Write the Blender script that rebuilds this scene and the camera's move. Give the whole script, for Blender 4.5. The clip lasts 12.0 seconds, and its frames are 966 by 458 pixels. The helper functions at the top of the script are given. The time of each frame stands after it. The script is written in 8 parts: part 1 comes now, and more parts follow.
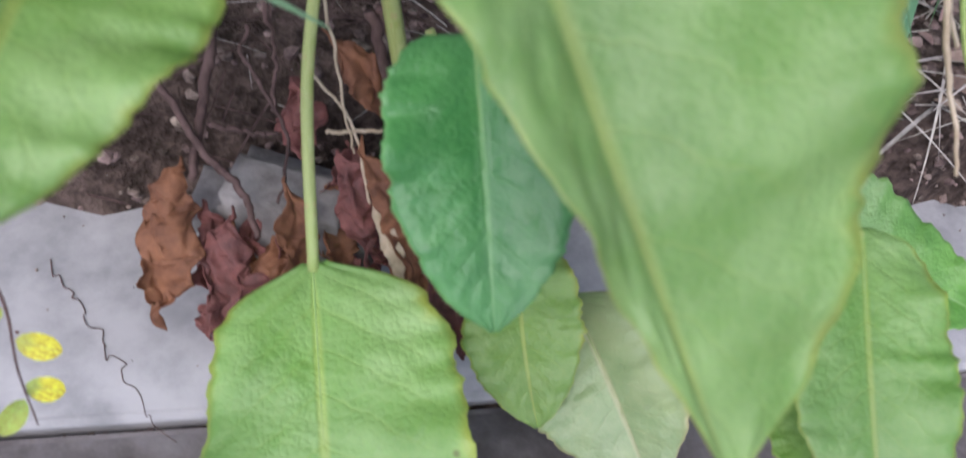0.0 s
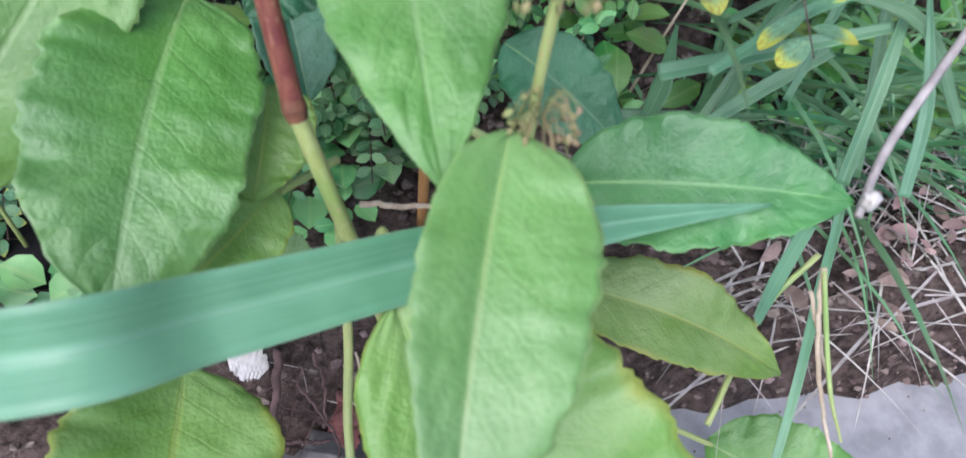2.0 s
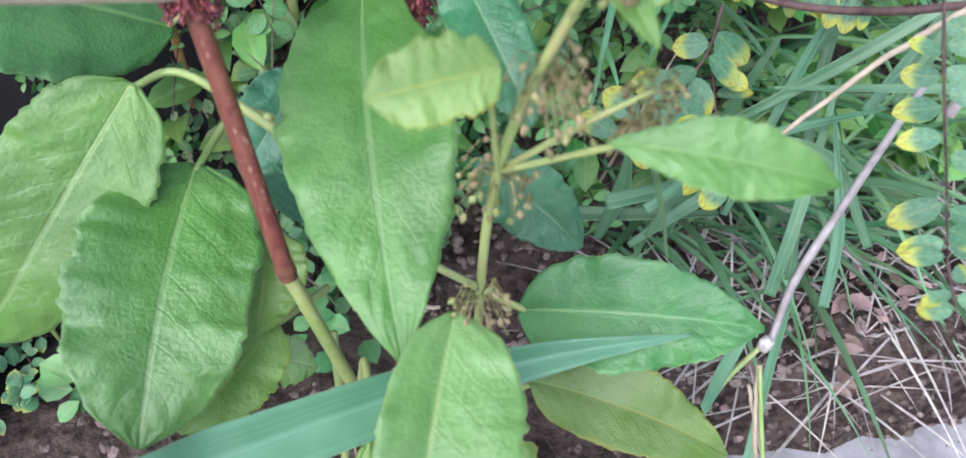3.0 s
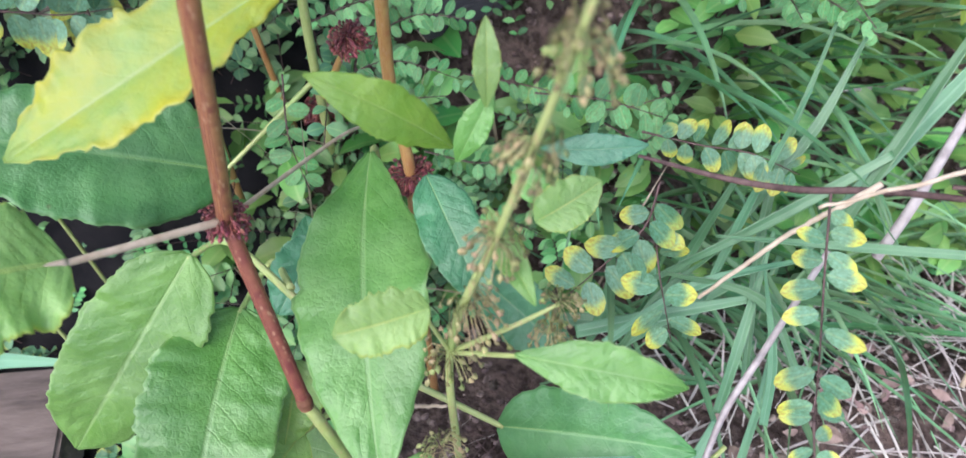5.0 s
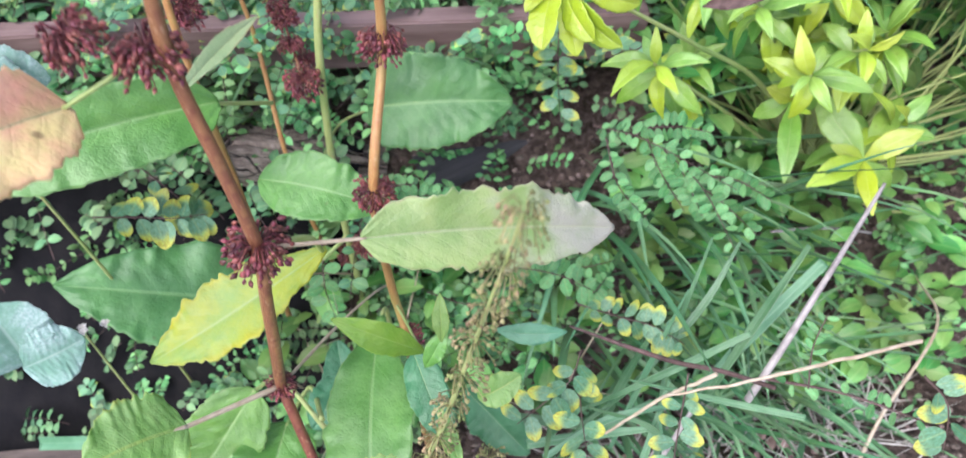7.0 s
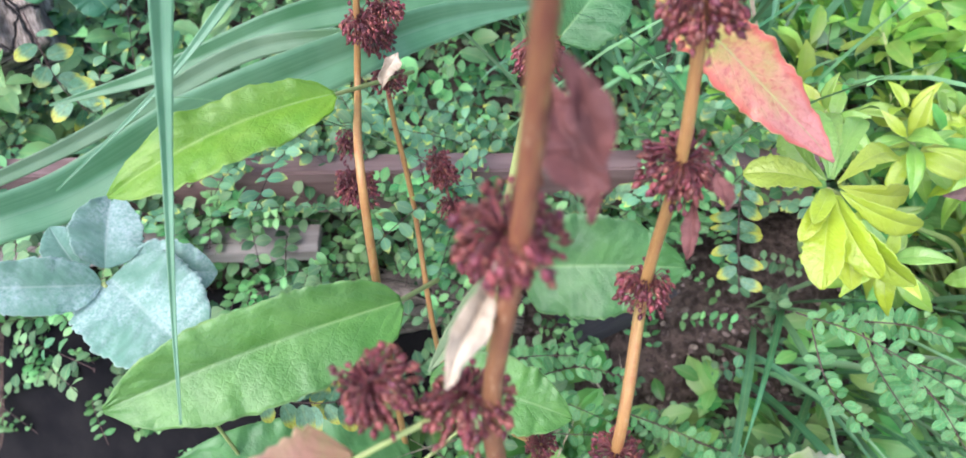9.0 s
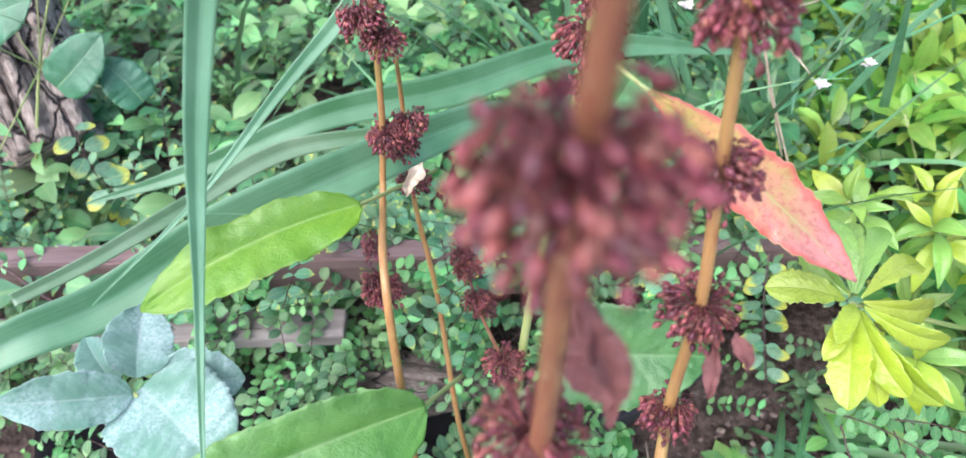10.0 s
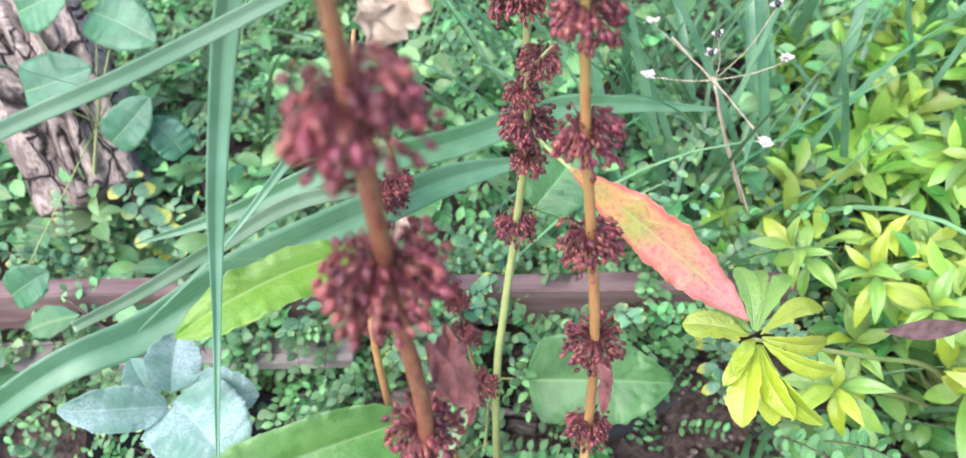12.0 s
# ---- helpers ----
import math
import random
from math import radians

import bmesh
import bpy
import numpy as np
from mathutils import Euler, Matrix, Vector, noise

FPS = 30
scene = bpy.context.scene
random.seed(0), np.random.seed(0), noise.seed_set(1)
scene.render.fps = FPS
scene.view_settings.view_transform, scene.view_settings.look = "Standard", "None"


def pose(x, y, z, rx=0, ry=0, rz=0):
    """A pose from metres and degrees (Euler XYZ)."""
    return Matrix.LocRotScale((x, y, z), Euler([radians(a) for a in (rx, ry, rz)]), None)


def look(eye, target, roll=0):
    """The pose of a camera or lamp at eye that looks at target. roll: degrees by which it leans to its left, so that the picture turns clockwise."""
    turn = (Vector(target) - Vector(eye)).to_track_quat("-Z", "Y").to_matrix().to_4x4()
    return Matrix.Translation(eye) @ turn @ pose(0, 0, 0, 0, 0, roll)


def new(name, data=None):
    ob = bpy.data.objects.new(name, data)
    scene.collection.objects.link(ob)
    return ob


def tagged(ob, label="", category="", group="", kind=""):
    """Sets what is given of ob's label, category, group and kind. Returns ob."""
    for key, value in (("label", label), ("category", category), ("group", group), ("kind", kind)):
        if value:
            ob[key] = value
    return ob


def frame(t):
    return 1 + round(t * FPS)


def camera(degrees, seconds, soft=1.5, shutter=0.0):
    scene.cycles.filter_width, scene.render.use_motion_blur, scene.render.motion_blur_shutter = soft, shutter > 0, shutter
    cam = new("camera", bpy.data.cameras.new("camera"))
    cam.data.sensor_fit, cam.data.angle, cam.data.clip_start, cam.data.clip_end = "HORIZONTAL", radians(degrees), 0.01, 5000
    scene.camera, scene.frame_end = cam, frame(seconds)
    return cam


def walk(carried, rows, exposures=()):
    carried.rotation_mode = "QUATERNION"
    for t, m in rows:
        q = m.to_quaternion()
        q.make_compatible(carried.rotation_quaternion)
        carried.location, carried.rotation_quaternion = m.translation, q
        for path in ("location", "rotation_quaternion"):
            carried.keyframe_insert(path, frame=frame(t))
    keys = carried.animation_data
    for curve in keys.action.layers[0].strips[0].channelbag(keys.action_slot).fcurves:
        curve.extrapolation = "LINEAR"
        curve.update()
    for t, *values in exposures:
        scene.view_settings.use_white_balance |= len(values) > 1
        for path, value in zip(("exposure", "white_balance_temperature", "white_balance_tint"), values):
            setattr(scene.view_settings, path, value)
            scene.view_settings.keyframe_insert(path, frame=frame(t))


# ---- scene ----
cam = camera(65.0, 12.0, soft=1.5, shutter=0.3)
PATH = [
    (0, (-0.032, -0.02, 0.323), (0.13, 1.05, -1.359), 21.0),
    (0.5, (-0.060, 0.010, 0.360), (0.145, 1.131, -1.284), 21.8),
    (1, (-0.055, 0.029, 0.426), (0.061, 1.15, -1.226), 15.7),
    (1.5, (-0.035, 0.053, 0.474), (0.005, 1.171, -1.184), 10.7),
    (2, (-0.03, 0.048, 0.51), (-0.046, 1.194, -1.128), 8.1),
    (2.5, (-0.025, 0.059, 0.567), (-0.048, 1.224, -1.058), 7.1),
    (2.7, (-0.02, 0.063, 0.583), (-0.06, 1.224, -1.045), 6.1),
    (4.3, (0.032, 0.092, 0.666), (-0.149, 1.233, -0.966), -1.7),
    (4.5, (0.034, 0.086, 0.682), (-0.18, 1.236, -0.941), -2.6),
    (5, (0.043, 0.084, 0.725), (-0.213, 1.256, -0.876), -2.8),
    (5.5, (0.042, 0.084, 0.758), (-0.22, 1.274, -0.828), -2.1),
    (6, (0.1, 0.093, 0.811), (-0.238, 1.249, -0.786), -5.8),
    (6.5, (0.109, 0.086, 0.9), (-0.235, 1.232, -0.702), -5.7),
    (7, (0.113, 0.072, 0.973), (-0.25, 1.247, -0.604), -5.3),
    (7.5, (0.049, 0.088, 1.02), (-0.332, 1.272, -0.547), -4.6),
    (7.7, (0.022, 0.105, 1.01), (-0.358, 1.303, -0.545), -3.4),
    (9.3, (-0.06, 0.197, 0.998), (-0.548, 1.463, -0.472), -6.8),
    (9.5, (-0.056, 0.204, 1.016), (-0.567, 1.488, -0.43), -7.6),
    (10, (-0.062, 0.213, 1.034), (-0.591, 1.527, -0.378), -7.4),
    (10.5, (-0.041, 0.221, 1.054), (-0.575, 1.539, -0.352), -8.4),
    (11, (-0.018, 0.208, 1.074), (-0.58, 1.525, -0.322), -9.0),
    (11.5, (0.009, 0.186, 1.091), (-0.591, 1.499, -0.293), -9.4),
    (12, (0.018, 0.17, 1.116), (-0.617, 1.497, -0.239), -9.6),
]
walk(cam, [(t, look(eye, target, roll)) for t, eye, target, roll in PATH],
     exposures=[(0, 0.45, 5850, 18), (0.5, 0.62, 5650, 19), (1.2, 0.76, 5600, 18), (2.6, 0.88, 5600, 18), (4.5, 1.0, 5700, 19), (7.0, 1.09, 5850, 18), (7.5, 0.98, 5850, 18), (9.5, 1.18, 5750, 17), (12, 1.28, 5850, 19)])
cam.data.dof.use_dof = True
cam.data.dof.focus_distance = 0.52
cam.data.dof.aperture_fstop = 9.0

# ---- light: bright open shade under a hazy sky ----
SUN_EL, SUN_AZ = 58.0, 205.0
world = bpy.data.worlds.new("sky")
scene.world = world
world.use_nodes = True
wn = world.node_tree
sky = wn.nodes.new("ShaderNodeTexSky")
sky.sky_type = "NISHITA"
sky.sun_disc = False
sky.sun_elevation = radians(SUN_EL)
sky.sun_rotation = radians(SUN_AZ)
sky.dust_density = 4.0
wn.links.new(sky.outputs[0], wn.nodes["Background"].inputs[0])
wn.nodes["Background"].inputs[1].default_value = 0.15
sun_data = bpy.data.lights.new("sun", "SUN")
sun_data.energy = 1.9
sun_data.angle = radians(80)
sun_data.color = (1.0, 0.97, 0.93)
sun = new("sun", sun_data)
saz, sel = radians(SUN_AZ), radians(SUN_EL)
sun.matrix_world = look((math.sin(saz) * 5 * math.cos(sel), math.cos(saz) * 5 * math.cos(sel), 5 * math.sin(sel)), (0, 0, 0))

# ---- materials ----


class Nodes:
    """A short way to write node trees."""

    def __init__(self, name, rough=0.5):
        self.m = bpy.data.materials.new(name)
        self.m.use_nodes = True
        self.t = self.m.node_tree
        self.b = self.t.nodes["Principled BSDF"]
        self.b.inputs["Roughness"].default_value = rough
        self.out = self.t.nodes["Material Output"]

    def put(self, kind, *links, operation=None, use_clamp=False, data_type=None, blend_type=None, interpolation_type=None, feature=None):
        n = self.t.nodes.new("ShaderNode" + kind)
        if operation:
            n.operation = operation
            if use_clamp:
                n.use_clamp = True
        if data_type:
            n.data_type, n.blend_type = data_type, blend_type
        if interpolation_type:
            n.interpolation_type = interpolation_type
        if feature:
            n.feature = feature
        for socket, source in links:
            if hasattr(source, "is_output"):
                self.t.links.new(source, n.inputs[socket])
            else:
                n.inputs[socket].default_value = source
        return n

    def math(self, op, a, b=0.0, clamp=False):
        return self.put("Math", (0, a), (1, b), operation=op, use_clamp=clamp).outputs[0]

    def mix(self, fac, a, b, blend="MIX"):
        n = self.put("Mix", (0, fac), (6, a), (7, b), data_type="RGBA", blend_type=blend)
        return n.outputs[2]

    def band(self, value, lo, hi):
        n = self.put("MapRange", (0, value), (1, lo), (2, hi), (3, 0.0), (4, 1.0), interpolation_type="SMOOTHSTEP")
        return n.outputs[0]

    def noise(self, scale, detail=4.0, rough=0.55, vec=None):
        links = [("Scale", scale), ("Detail", detail), ("Roughness", rough)]
        if vec is not None:
            links.append(("Vector", vec))
        return self.put("TexNoise", *links).outputs[0]

    def coords(self):
        return self.put("TexCoord")

    def base(self, colour):
        self.t.links.new(colour, self.b.inputs["Base Color"])

    def bump(self, height, strength, distance):
        n = self.put("Bump", ("Strength", strength), ("Distance", distance), ("Height", height))
        self.t.links.new(n.outputs[0], self.b.inputs["Normal"])
        return n.outputs[0]

    def through_light(self, colour, share, normal=None):
        tr = self.put("BsdfTranslucent", (0, colour))
        if normal is not None:
            self.t.links.new(normal, tr.inputs["Normal"])
        mx = self.put("MixShader", (0, share), (1, self.b.outputs[0]), (2, tr.outputs[0]))
        self.t.links.new(mx.outputs[0], self.out.inputs[0])


def rgb(r, g, b):
    return (r, g, b, 1.0)


def leaf_material(name, low, high, rib, edge, edge_from=0.9, spots=0.0, veins=9.0, rough=0.43, glow=0.35, wash=None, flour=0.0, relief=0.42, wash_from=0.45, mottle=0.0):
    """Leaf blade: two greens in soft patches, pale midrib and side veins, tinted margin, a few specks, puckered relief."""
    k = Nodes(name, rough)
    tc = k.coords()
    uv = k.put("SeparateXYZ", (0, tc.outputs["UV"]))
    u, s = uv.outputs[0], uv.outputs[1]
    away = k.math("MULTIPLY", k.math("ABSOLUTE", k.math("SUBTRACT", u, 0.5)), 2.0)
    patch = k.noise(28.0, 5.0, 0.6, tc.outputs["Object"])
    wob = k.math("MULTIPLY", k.math("SUBTRACT", k.noise(60.0, 2.0, 0.5, tc.outputs["Object"]), 0.5), 0.6)
    phase = k.math("ADD", k.math("MULTIPLY", k.math("SUBTRACT", s, k.math("MULTIPLY", away, 0.22)), veins), wob)
    tri = k.math("MULTIPLY", k.math("ABSOLUTE", k.math("SUBTRACT", k.math("FRACT", phase), 0.5)), 2.0)
    vein = k.math("MULTIPLY", k.band(tri, 0.86, 1.0), k.math("SUBTRACT", 1.0, k.math("MULTIPLY", away, 0.8)))
    ribm = k.math("SUBTRACT", 1.0, k.band(away, 0.015, 0.06))
    fine = k.put("TexVoronoi", ("Scale", 260.0), ("Vector", tc.outputs["Object"]), feature="DISTANCE_TO_EDGE").outputs[0]
    col = k.mix(k.band(patch, 0.35, 0.68), rgb(*low), rgb(*high))
    if wash is not None:
        end = k.band(k.math("ADD", s, k.math("MULTIPLY", k.math("SUBTRACT", patch, 0.5), 0.9)), wash_from, wash_from + 0.5)
        col = k.mix(k.math("MULTIPLY", end, 0.85), col, rgb(*wash))
    if mottle:
        fleck = k.band(k.noise(240.0, 3.0, 0.65, tc.outputs["Object"]), 0.50, 0.66)
        col = k.mix(k.math("MULTIPLY", fleck, mottle), col, rgb(edge[0] * 0.75, edge[1] * 0.6, edge[2] * 0.8))
    col = k.mix(k.math("MULTIPLY", k.math("SUBTRACT", 1.0, k.band(fine, 0.0, 0.12)), 0.06), col, rgb(*rib))
    col = k.mix(k.math("MULTIPLY", vein, 0.13), col, rgb(*rib))
    col = k.mix(k.math("MULTIPLY", ribm, 0.5), col, rgb(*rib))
    rim = k.band(k.math("ADD", away, k.math("MULTIPLY", k.math("SUBTRACT", patch, 0.5), 0.55)), edge_from - 0.04, edge_from + 0.24)
    col = k.mix(rim, col, rgb(*edge))
    col = k.mix(k.math("MULTIPLY", k.band(away, 0.955, 0.995), 0.55), col, rgb(*rib))
    if spots:
        sp = k.put("TexVoronoi", ("Scale", 34.0), ("Vector", tc.outputs["Object"])).outputs[0]
        few = k.band(k.noise(17.0, 1.0, 0.5, tc.outputs["Object"]), 0.56, 0.62)
        sp = k.math("MULTIPLY", k.math("SUBTRACT", 1.0, k.band(sp, 0.05, 0.11)), few)
        col = k.mix(k.math("MULTIPLY", sp, spots), col, rgb(0.12, 0.05, 0.02))
    if flour:
        dust = k.math("MULTIPLY", k.band(k.noise(420.0, 3.0, 0.7, tc.outputs["Object"]), 0.25, 0.80), k.band(k.noise(24.0, 3.0, 0.6, tc.outputs["Object"]), 0.38, 0.62))
        col = k.mix(k.math("MULTIPLY", dust, flour), col, rgb(0.62, 0.70, 0.72))
    tone = k.noise(11.0, 3.0, 0.55, tc.outputs["Object"])
    own = k.put("ObjectInfo").outputs["Random"]
    value = k.math("ADD", 0.72, k.math("ADD", k.math("MULTIPLY", tone, 0.40), k.math("MULTIPLY", own, 0.18)))
    hue = k.math("ADD", 0.488, k.math("MULTIPLY", k.math("FRACT", k.math("MULTIPLY", own, 5.3)), 0.024))
    col = k.put("HueSaturation", ("Hue", hue), ("Saturation", k.math("ADD", 0.82, k.math("MULTIPLY", tone, 0.36))), ("Value", value), ("Color", col)).outputs[0]
    k.base(col)
    k.b.inputs["Specular IOR Level"].default_value = 0.8
    pucker = k.noise(210.0, 2.5, 0.55, tc.outputs["Object"])
    cells = k.put("TexVoronoi", ("Scale", 115.0), ("Vector", tc.outputs["Object"]), feature="SMOOTH_F1").outputs[0]
    h = k.math("SUBTRACT", k.math("ADD", k.math("MULTIPLY", pucker, 1.1), k.math("ADD", k.math("MULTIPLY", k.math("SUBTRACT", 1.0, cells), 0.4), k.math("MULTIPLY", k.band(fine, 0.0, 0.25), 0.15))), k.math("ADD", k.math("MULTIPLY", vein, 0.28), k.math("MULTIPLY", ribm, 0.5)))
    nrm = k.bump(h, relief, 0.0016)
    k.through_light(col, glow, nrm)
    return k.m


def strap_material(name, low, high):
    """Long grass blade: fine lengthwise nerves, paler keel, tone drifting along the blade."""
    k = Nodes(name, 0.36)
    tc = k.coords()
    uv = k.put("SeparateXYZ", (0, tc.outputs["UV"]))
    lines = k.noise(1.0, 3.0, 0.6, k.put("Mapping", (0, tc.outputs["UV"]), (3, (40.0, 0.5, 1.0))).outputs[0])
    drift = k.noise(14.0, 3.0, 0.55, tc.outputs["Object"])
    away = k.math("MULTIPLY", k.math("ABSOLUTE", k.math("SUBTRACT", uv.outputs[0], 0.5)), 2.0)
    mixed = k.math("ADD", k.math("MULTIPLY", lines, 0.3), k.math("MULTIPLY", drift, 0.7))
    col = k.mix(k.band(mixed, 0.36, 0.64), rgb(*low), rgb(*high))
    col = k.mix(k.math("MULTIPLY", k.math("SUBTRACT", 1.0, k.band(away, 0.02, 0.10)), 0.25), col, rgb(0.28, 0.45, 0.30))
    col = k.mix(k.math("MULTIPLY", k.band(away, 0.93, 0.99), 0.2), col, rgb(0.34, 0.46, 0.30))
    own = k.put("ObjectInfo").outputs["Random"]
    col = k.put("HueSaturation", ("Hue", k.math("ADD", 0.475, k.math("MULTIPLY", own, 0.04))), ("Value", k.math("ADD", 0.82, k.math("MULTIPLY", own, 0.36))), ("Color", col)).outputs[0]
    k.base(col)
    k.b.inputs["Specular IOR Level"].default_value = 0.65
    nrm = k.bump(lines, 0.25, 0.0006)
    k.through_light(col, 0.3, nrm)
    return k.m


def plain_material(name, a, b, rough=0.7, scale=60.0, bump=0.3, depth=0.001, islands=0.0, metal=0.0, glow=0.0, stretch=None):
    """Two tones in noise, a second coarser noise for stains, optional variation piece by piece."""
    k = Nodes(name, rough)
    tc = k.coords()
    vec = tc.outputs["Object"]
    if stretch is not None:
        vec = k.put("Mapping", (0, vec), (3, stretch)).outputs[0]
    n1 = k.noise(scale, 6.0, 0.62, vec)
    n2 = k.noise(scale * 0.17, 3.0, 0.5, vec)
    f = k.band(k.math("ADD", k.math("MULTIPLY", n1, 0.6), k.math("MULTIPLY", n2, 0.4)), 0.36, 0.64)
    col = k.mix(f, rgb(*a), rgb(*b))
    if islands:
        rnd = k.put("NewGeometry").outputs["Random Per Island"]
        hs = k.put("HueSaturation", ("Hue", k.math("ADD", 0.5, k.math("MULTIPLY", k.math("SUBTRACT", rnd, 0.5), 0.05))),
                   ("Value", k.math("ADD", 1.0, k.math("MULTIPLY", k.math("SUBTRACT", k.math("FRACT", k.math("MULTIPLY", rnd, 7.31)), 0.5), islands))), ("Color", col))
        col = hs.outputs[0]
    k.base(col)
    k.b.inputs["Metallic"].default_value = metal
    nrm = k.bump(n1, bump, depth)
    if glow:
        k.through_light(col, glow, nrm)
    return k.m


def foliage_material(name, a, b, tip=None, rough=0.45, glow=0.3, islands=0.7, tip_from=0.55, single=False):
    """Small leaves: tone varies leaf by leaf; tips may be tinted."""
    k = Nodes(name, rough)
    tc = k.coords()
    rnd = k.put("ObjectInfo").outputs["Random"] if single else k.put("NewGeometry").outputs["Random Per Island"]
    n = k.noise(90.0, 3.0, 0.6, tc.outputs["Object"])
    col = k.mix(k.band(k.math("ADD", k.math("MULTIPLY", rnd, 0.7), k.math("MULTIPLY", n, 0.4)), 0.2, 0.85), rgb(*a), rgb(*b))
    uv = k.put("SeparateXYZ", (0, tc.outputs["UV"]))
    away = k.math("MULTIPLY", k.math("ABSOLUTE", k.math("SUBTRACT", uv.outputs[0], 0.5)), 2.0)
    if tip is not None:
        rim = k.math("ADD", k.math("MULTIPLY", uv.outputs[1], 0.95), k.math("MULTIPLY", away, 0.15))
        rim = k.math("ADD", rim, k.math("MULTIPLY", k.math("SUBTRACT", n, 0.5), 0.5))
        col = k.mix(k.math("MULTIPLY", k.band(rim, tip_from, tip_from + 0.3), k.band(rnd, 0.05, 0.25)), col, rgb(*tip))
    col = k.mix(k.math("MULTIPLY", k.math("SUBTRACT", 1.0, k.band(away, 0.02, 0.16)), 0.16), col, rgb(0.45, 0.55, 0.2))
    stand = k.band(k.noise(9.0, 3.0, 0.6, tc.outputs["Object"]), 0.3, 0.7)
    value = k.math("ADD", 1.0 - islands * 0.5, k.math("MULTIPLY", k.math("FRACT", k.math("MULTIPLY", rnd, 9.7)), islands))
    value = k.math("MULTIPLY", value, k.math("ADD", 0.75, k.math("MULTIPLY", stand, 0.5)))
    hs = k.put("HueSaturation", ("Hue", k.math("ADD", 0.475, k.math("MULTIPLY", stand, 0.05))), ("Value", value), ("Color", col))
    k.base(hs.outputs[0])
    nrm = k.bump(n, 0.3, 0.0008)
    k.through_light(hs.outputs[0], glow, nrm)
    return k.m


def stem_material(name, red, ochre, green):
    """Ridged dock stalk: red-brown streaked with ochre, greener in patches."""
    k = Nodes(name, 0.4)
    tc = k.coords()
    uv = k.put("SeparateXYZ", (0, tc.outputs["UV"]))
    stretched = k.put("Mapping", (0, tc.outputs["UV"]), (3, (9.0, 2.0, 1.0))).outputs[0]
    streak = k.noise(3.0, 4.0, 0.6, stretched)
    patch = k.noise(9.0, 2.0, 0.5, tc.outputs["Object"])
    col = k.mix(k.band(streak, 0.35, 0.65), rgb(*red), rgb(*ochre))
    col = k.mix(k.math("MULTIPLY", k.band(patch, 0.5, 0.72), 0.8), col, rgb(*green))
    dots = k.put("TexVoronoi", ("Scale", 380.0), ("Vector", k.put("Mapping", (0, tc.outputs["Object"]), (3, (1.0, 1.0, 0.35))).outputs[0])).outputs[0]
    dots = k.math("MULTIPLY", k.math("SUBTRACT", 1.0, k.band(dots, 0.20, 0.40)), k.band(k.noise(70.0, 2.0, 0.5, tc.outputs["Object"]), 0.45, 0.6))
    col = k.mix(k.math("MULTIPLY", dots, 0.5), col, rgb(0.45, 0.28, 0.16))
    k.base(col)
    ridge = k.math("SINE", k.math("MULTIPLY", uv.outputs[0], 62.8))
    k.bump(k.math("ADD", ridge, k.math("MULTIPLY", streak, 1.5)), 0.35, 0.0006)
    return k.m


M = {}
M["leaf"] = leaf_material("dock_leaf_green", (0.064, 0.21, 0.050), (0.115, 0.30, 0.085), (0.22, 0.42, 0.15), (0.17, 0.30, 0.05), 1.02, 0.5)
M["leaf_lime"] = leaf_material("dock_leaf_lime", (0.20, 0.38, 0.075), (0.32, 0.50, 0.16), (0.46, 0.53, 0.12), (0.46, 0.46, 0.05), 0.93, 0.9, glow=0.5)
M["leaf_mid"] = leaf_material("dock_leaf_fresh", (0.10, 0.26, 0.038), (0.17, 0.36, 0.075), (0.28, 0.44, 0.16), (0.26, 0.34, 0.05), 1.0, 0.6)
M["leaf_blue"] = leaf_material("dock_leaf_bluish", (0.045, 0.19, 0.075), (0.085, 0.28, 0.13), (0.20, 0.38, 0.19), (0.14, 0.26, 0.06), 1.05, 0.3)
M["leaf_bright"] = leaf_material("dock_leaf_bright", (0.14, 0.34, 0.020), (0.23, 0.43, 0.045), (0.30, 0.48, 0.10), (0.26, 0.40, 0.03), 1.0, 0.4, glow=0.5, relief=0.35)
M["leaf_soft"] = leaf_material("dock_leaf_soft", (0.16, 0.37, 0.085), (0.25, 0.47, 0.16), (0.40, 0.54, 0.20), (0.26, 0.42, 0.06), 1.0, 0.4, rough=0.36, glow=0.45, relief=0.32)
M["leaf_pale"] = leaf_material("dock_leaf_pale", (0.25, 0.36, 0.16), (0.36, 0.45, 0.22), (0.48, 0.45, 0.26), (0.42, 0.33, 0.14), 0.9, 0.8)
M["leaf_yellow"] = leaf_material("dock_leaf_yellow", (0.23, 0.34, 0.055), (0.37, 0.39, 0.025), (0.36, 0.43, 0.15), (0.42, 0.39, 0.02), 0.80, 0.3, rough=0.5, glow=0.4, relief=0.25)
M["leaf_pink"] = leaf_material("dock_leaf_pink", (0.23, 0.38, 0.10), (0.34, 0.46, 0.15), (0.48, 0.52, 0.30), (0.42, 0.32, 0.20), 0.97, 0.6, wash=(0.47, 0.44, 0.38))
M["leaf_orange"] = leaf_material("dock_leaf_orange", (0.78, 0.43, 0.30), (0.74, 0.62, 0.30), (0.70, 0.55, 0.30), (0.62, 0.22, 0.17), 0.95, 0.6, relief=0.35)
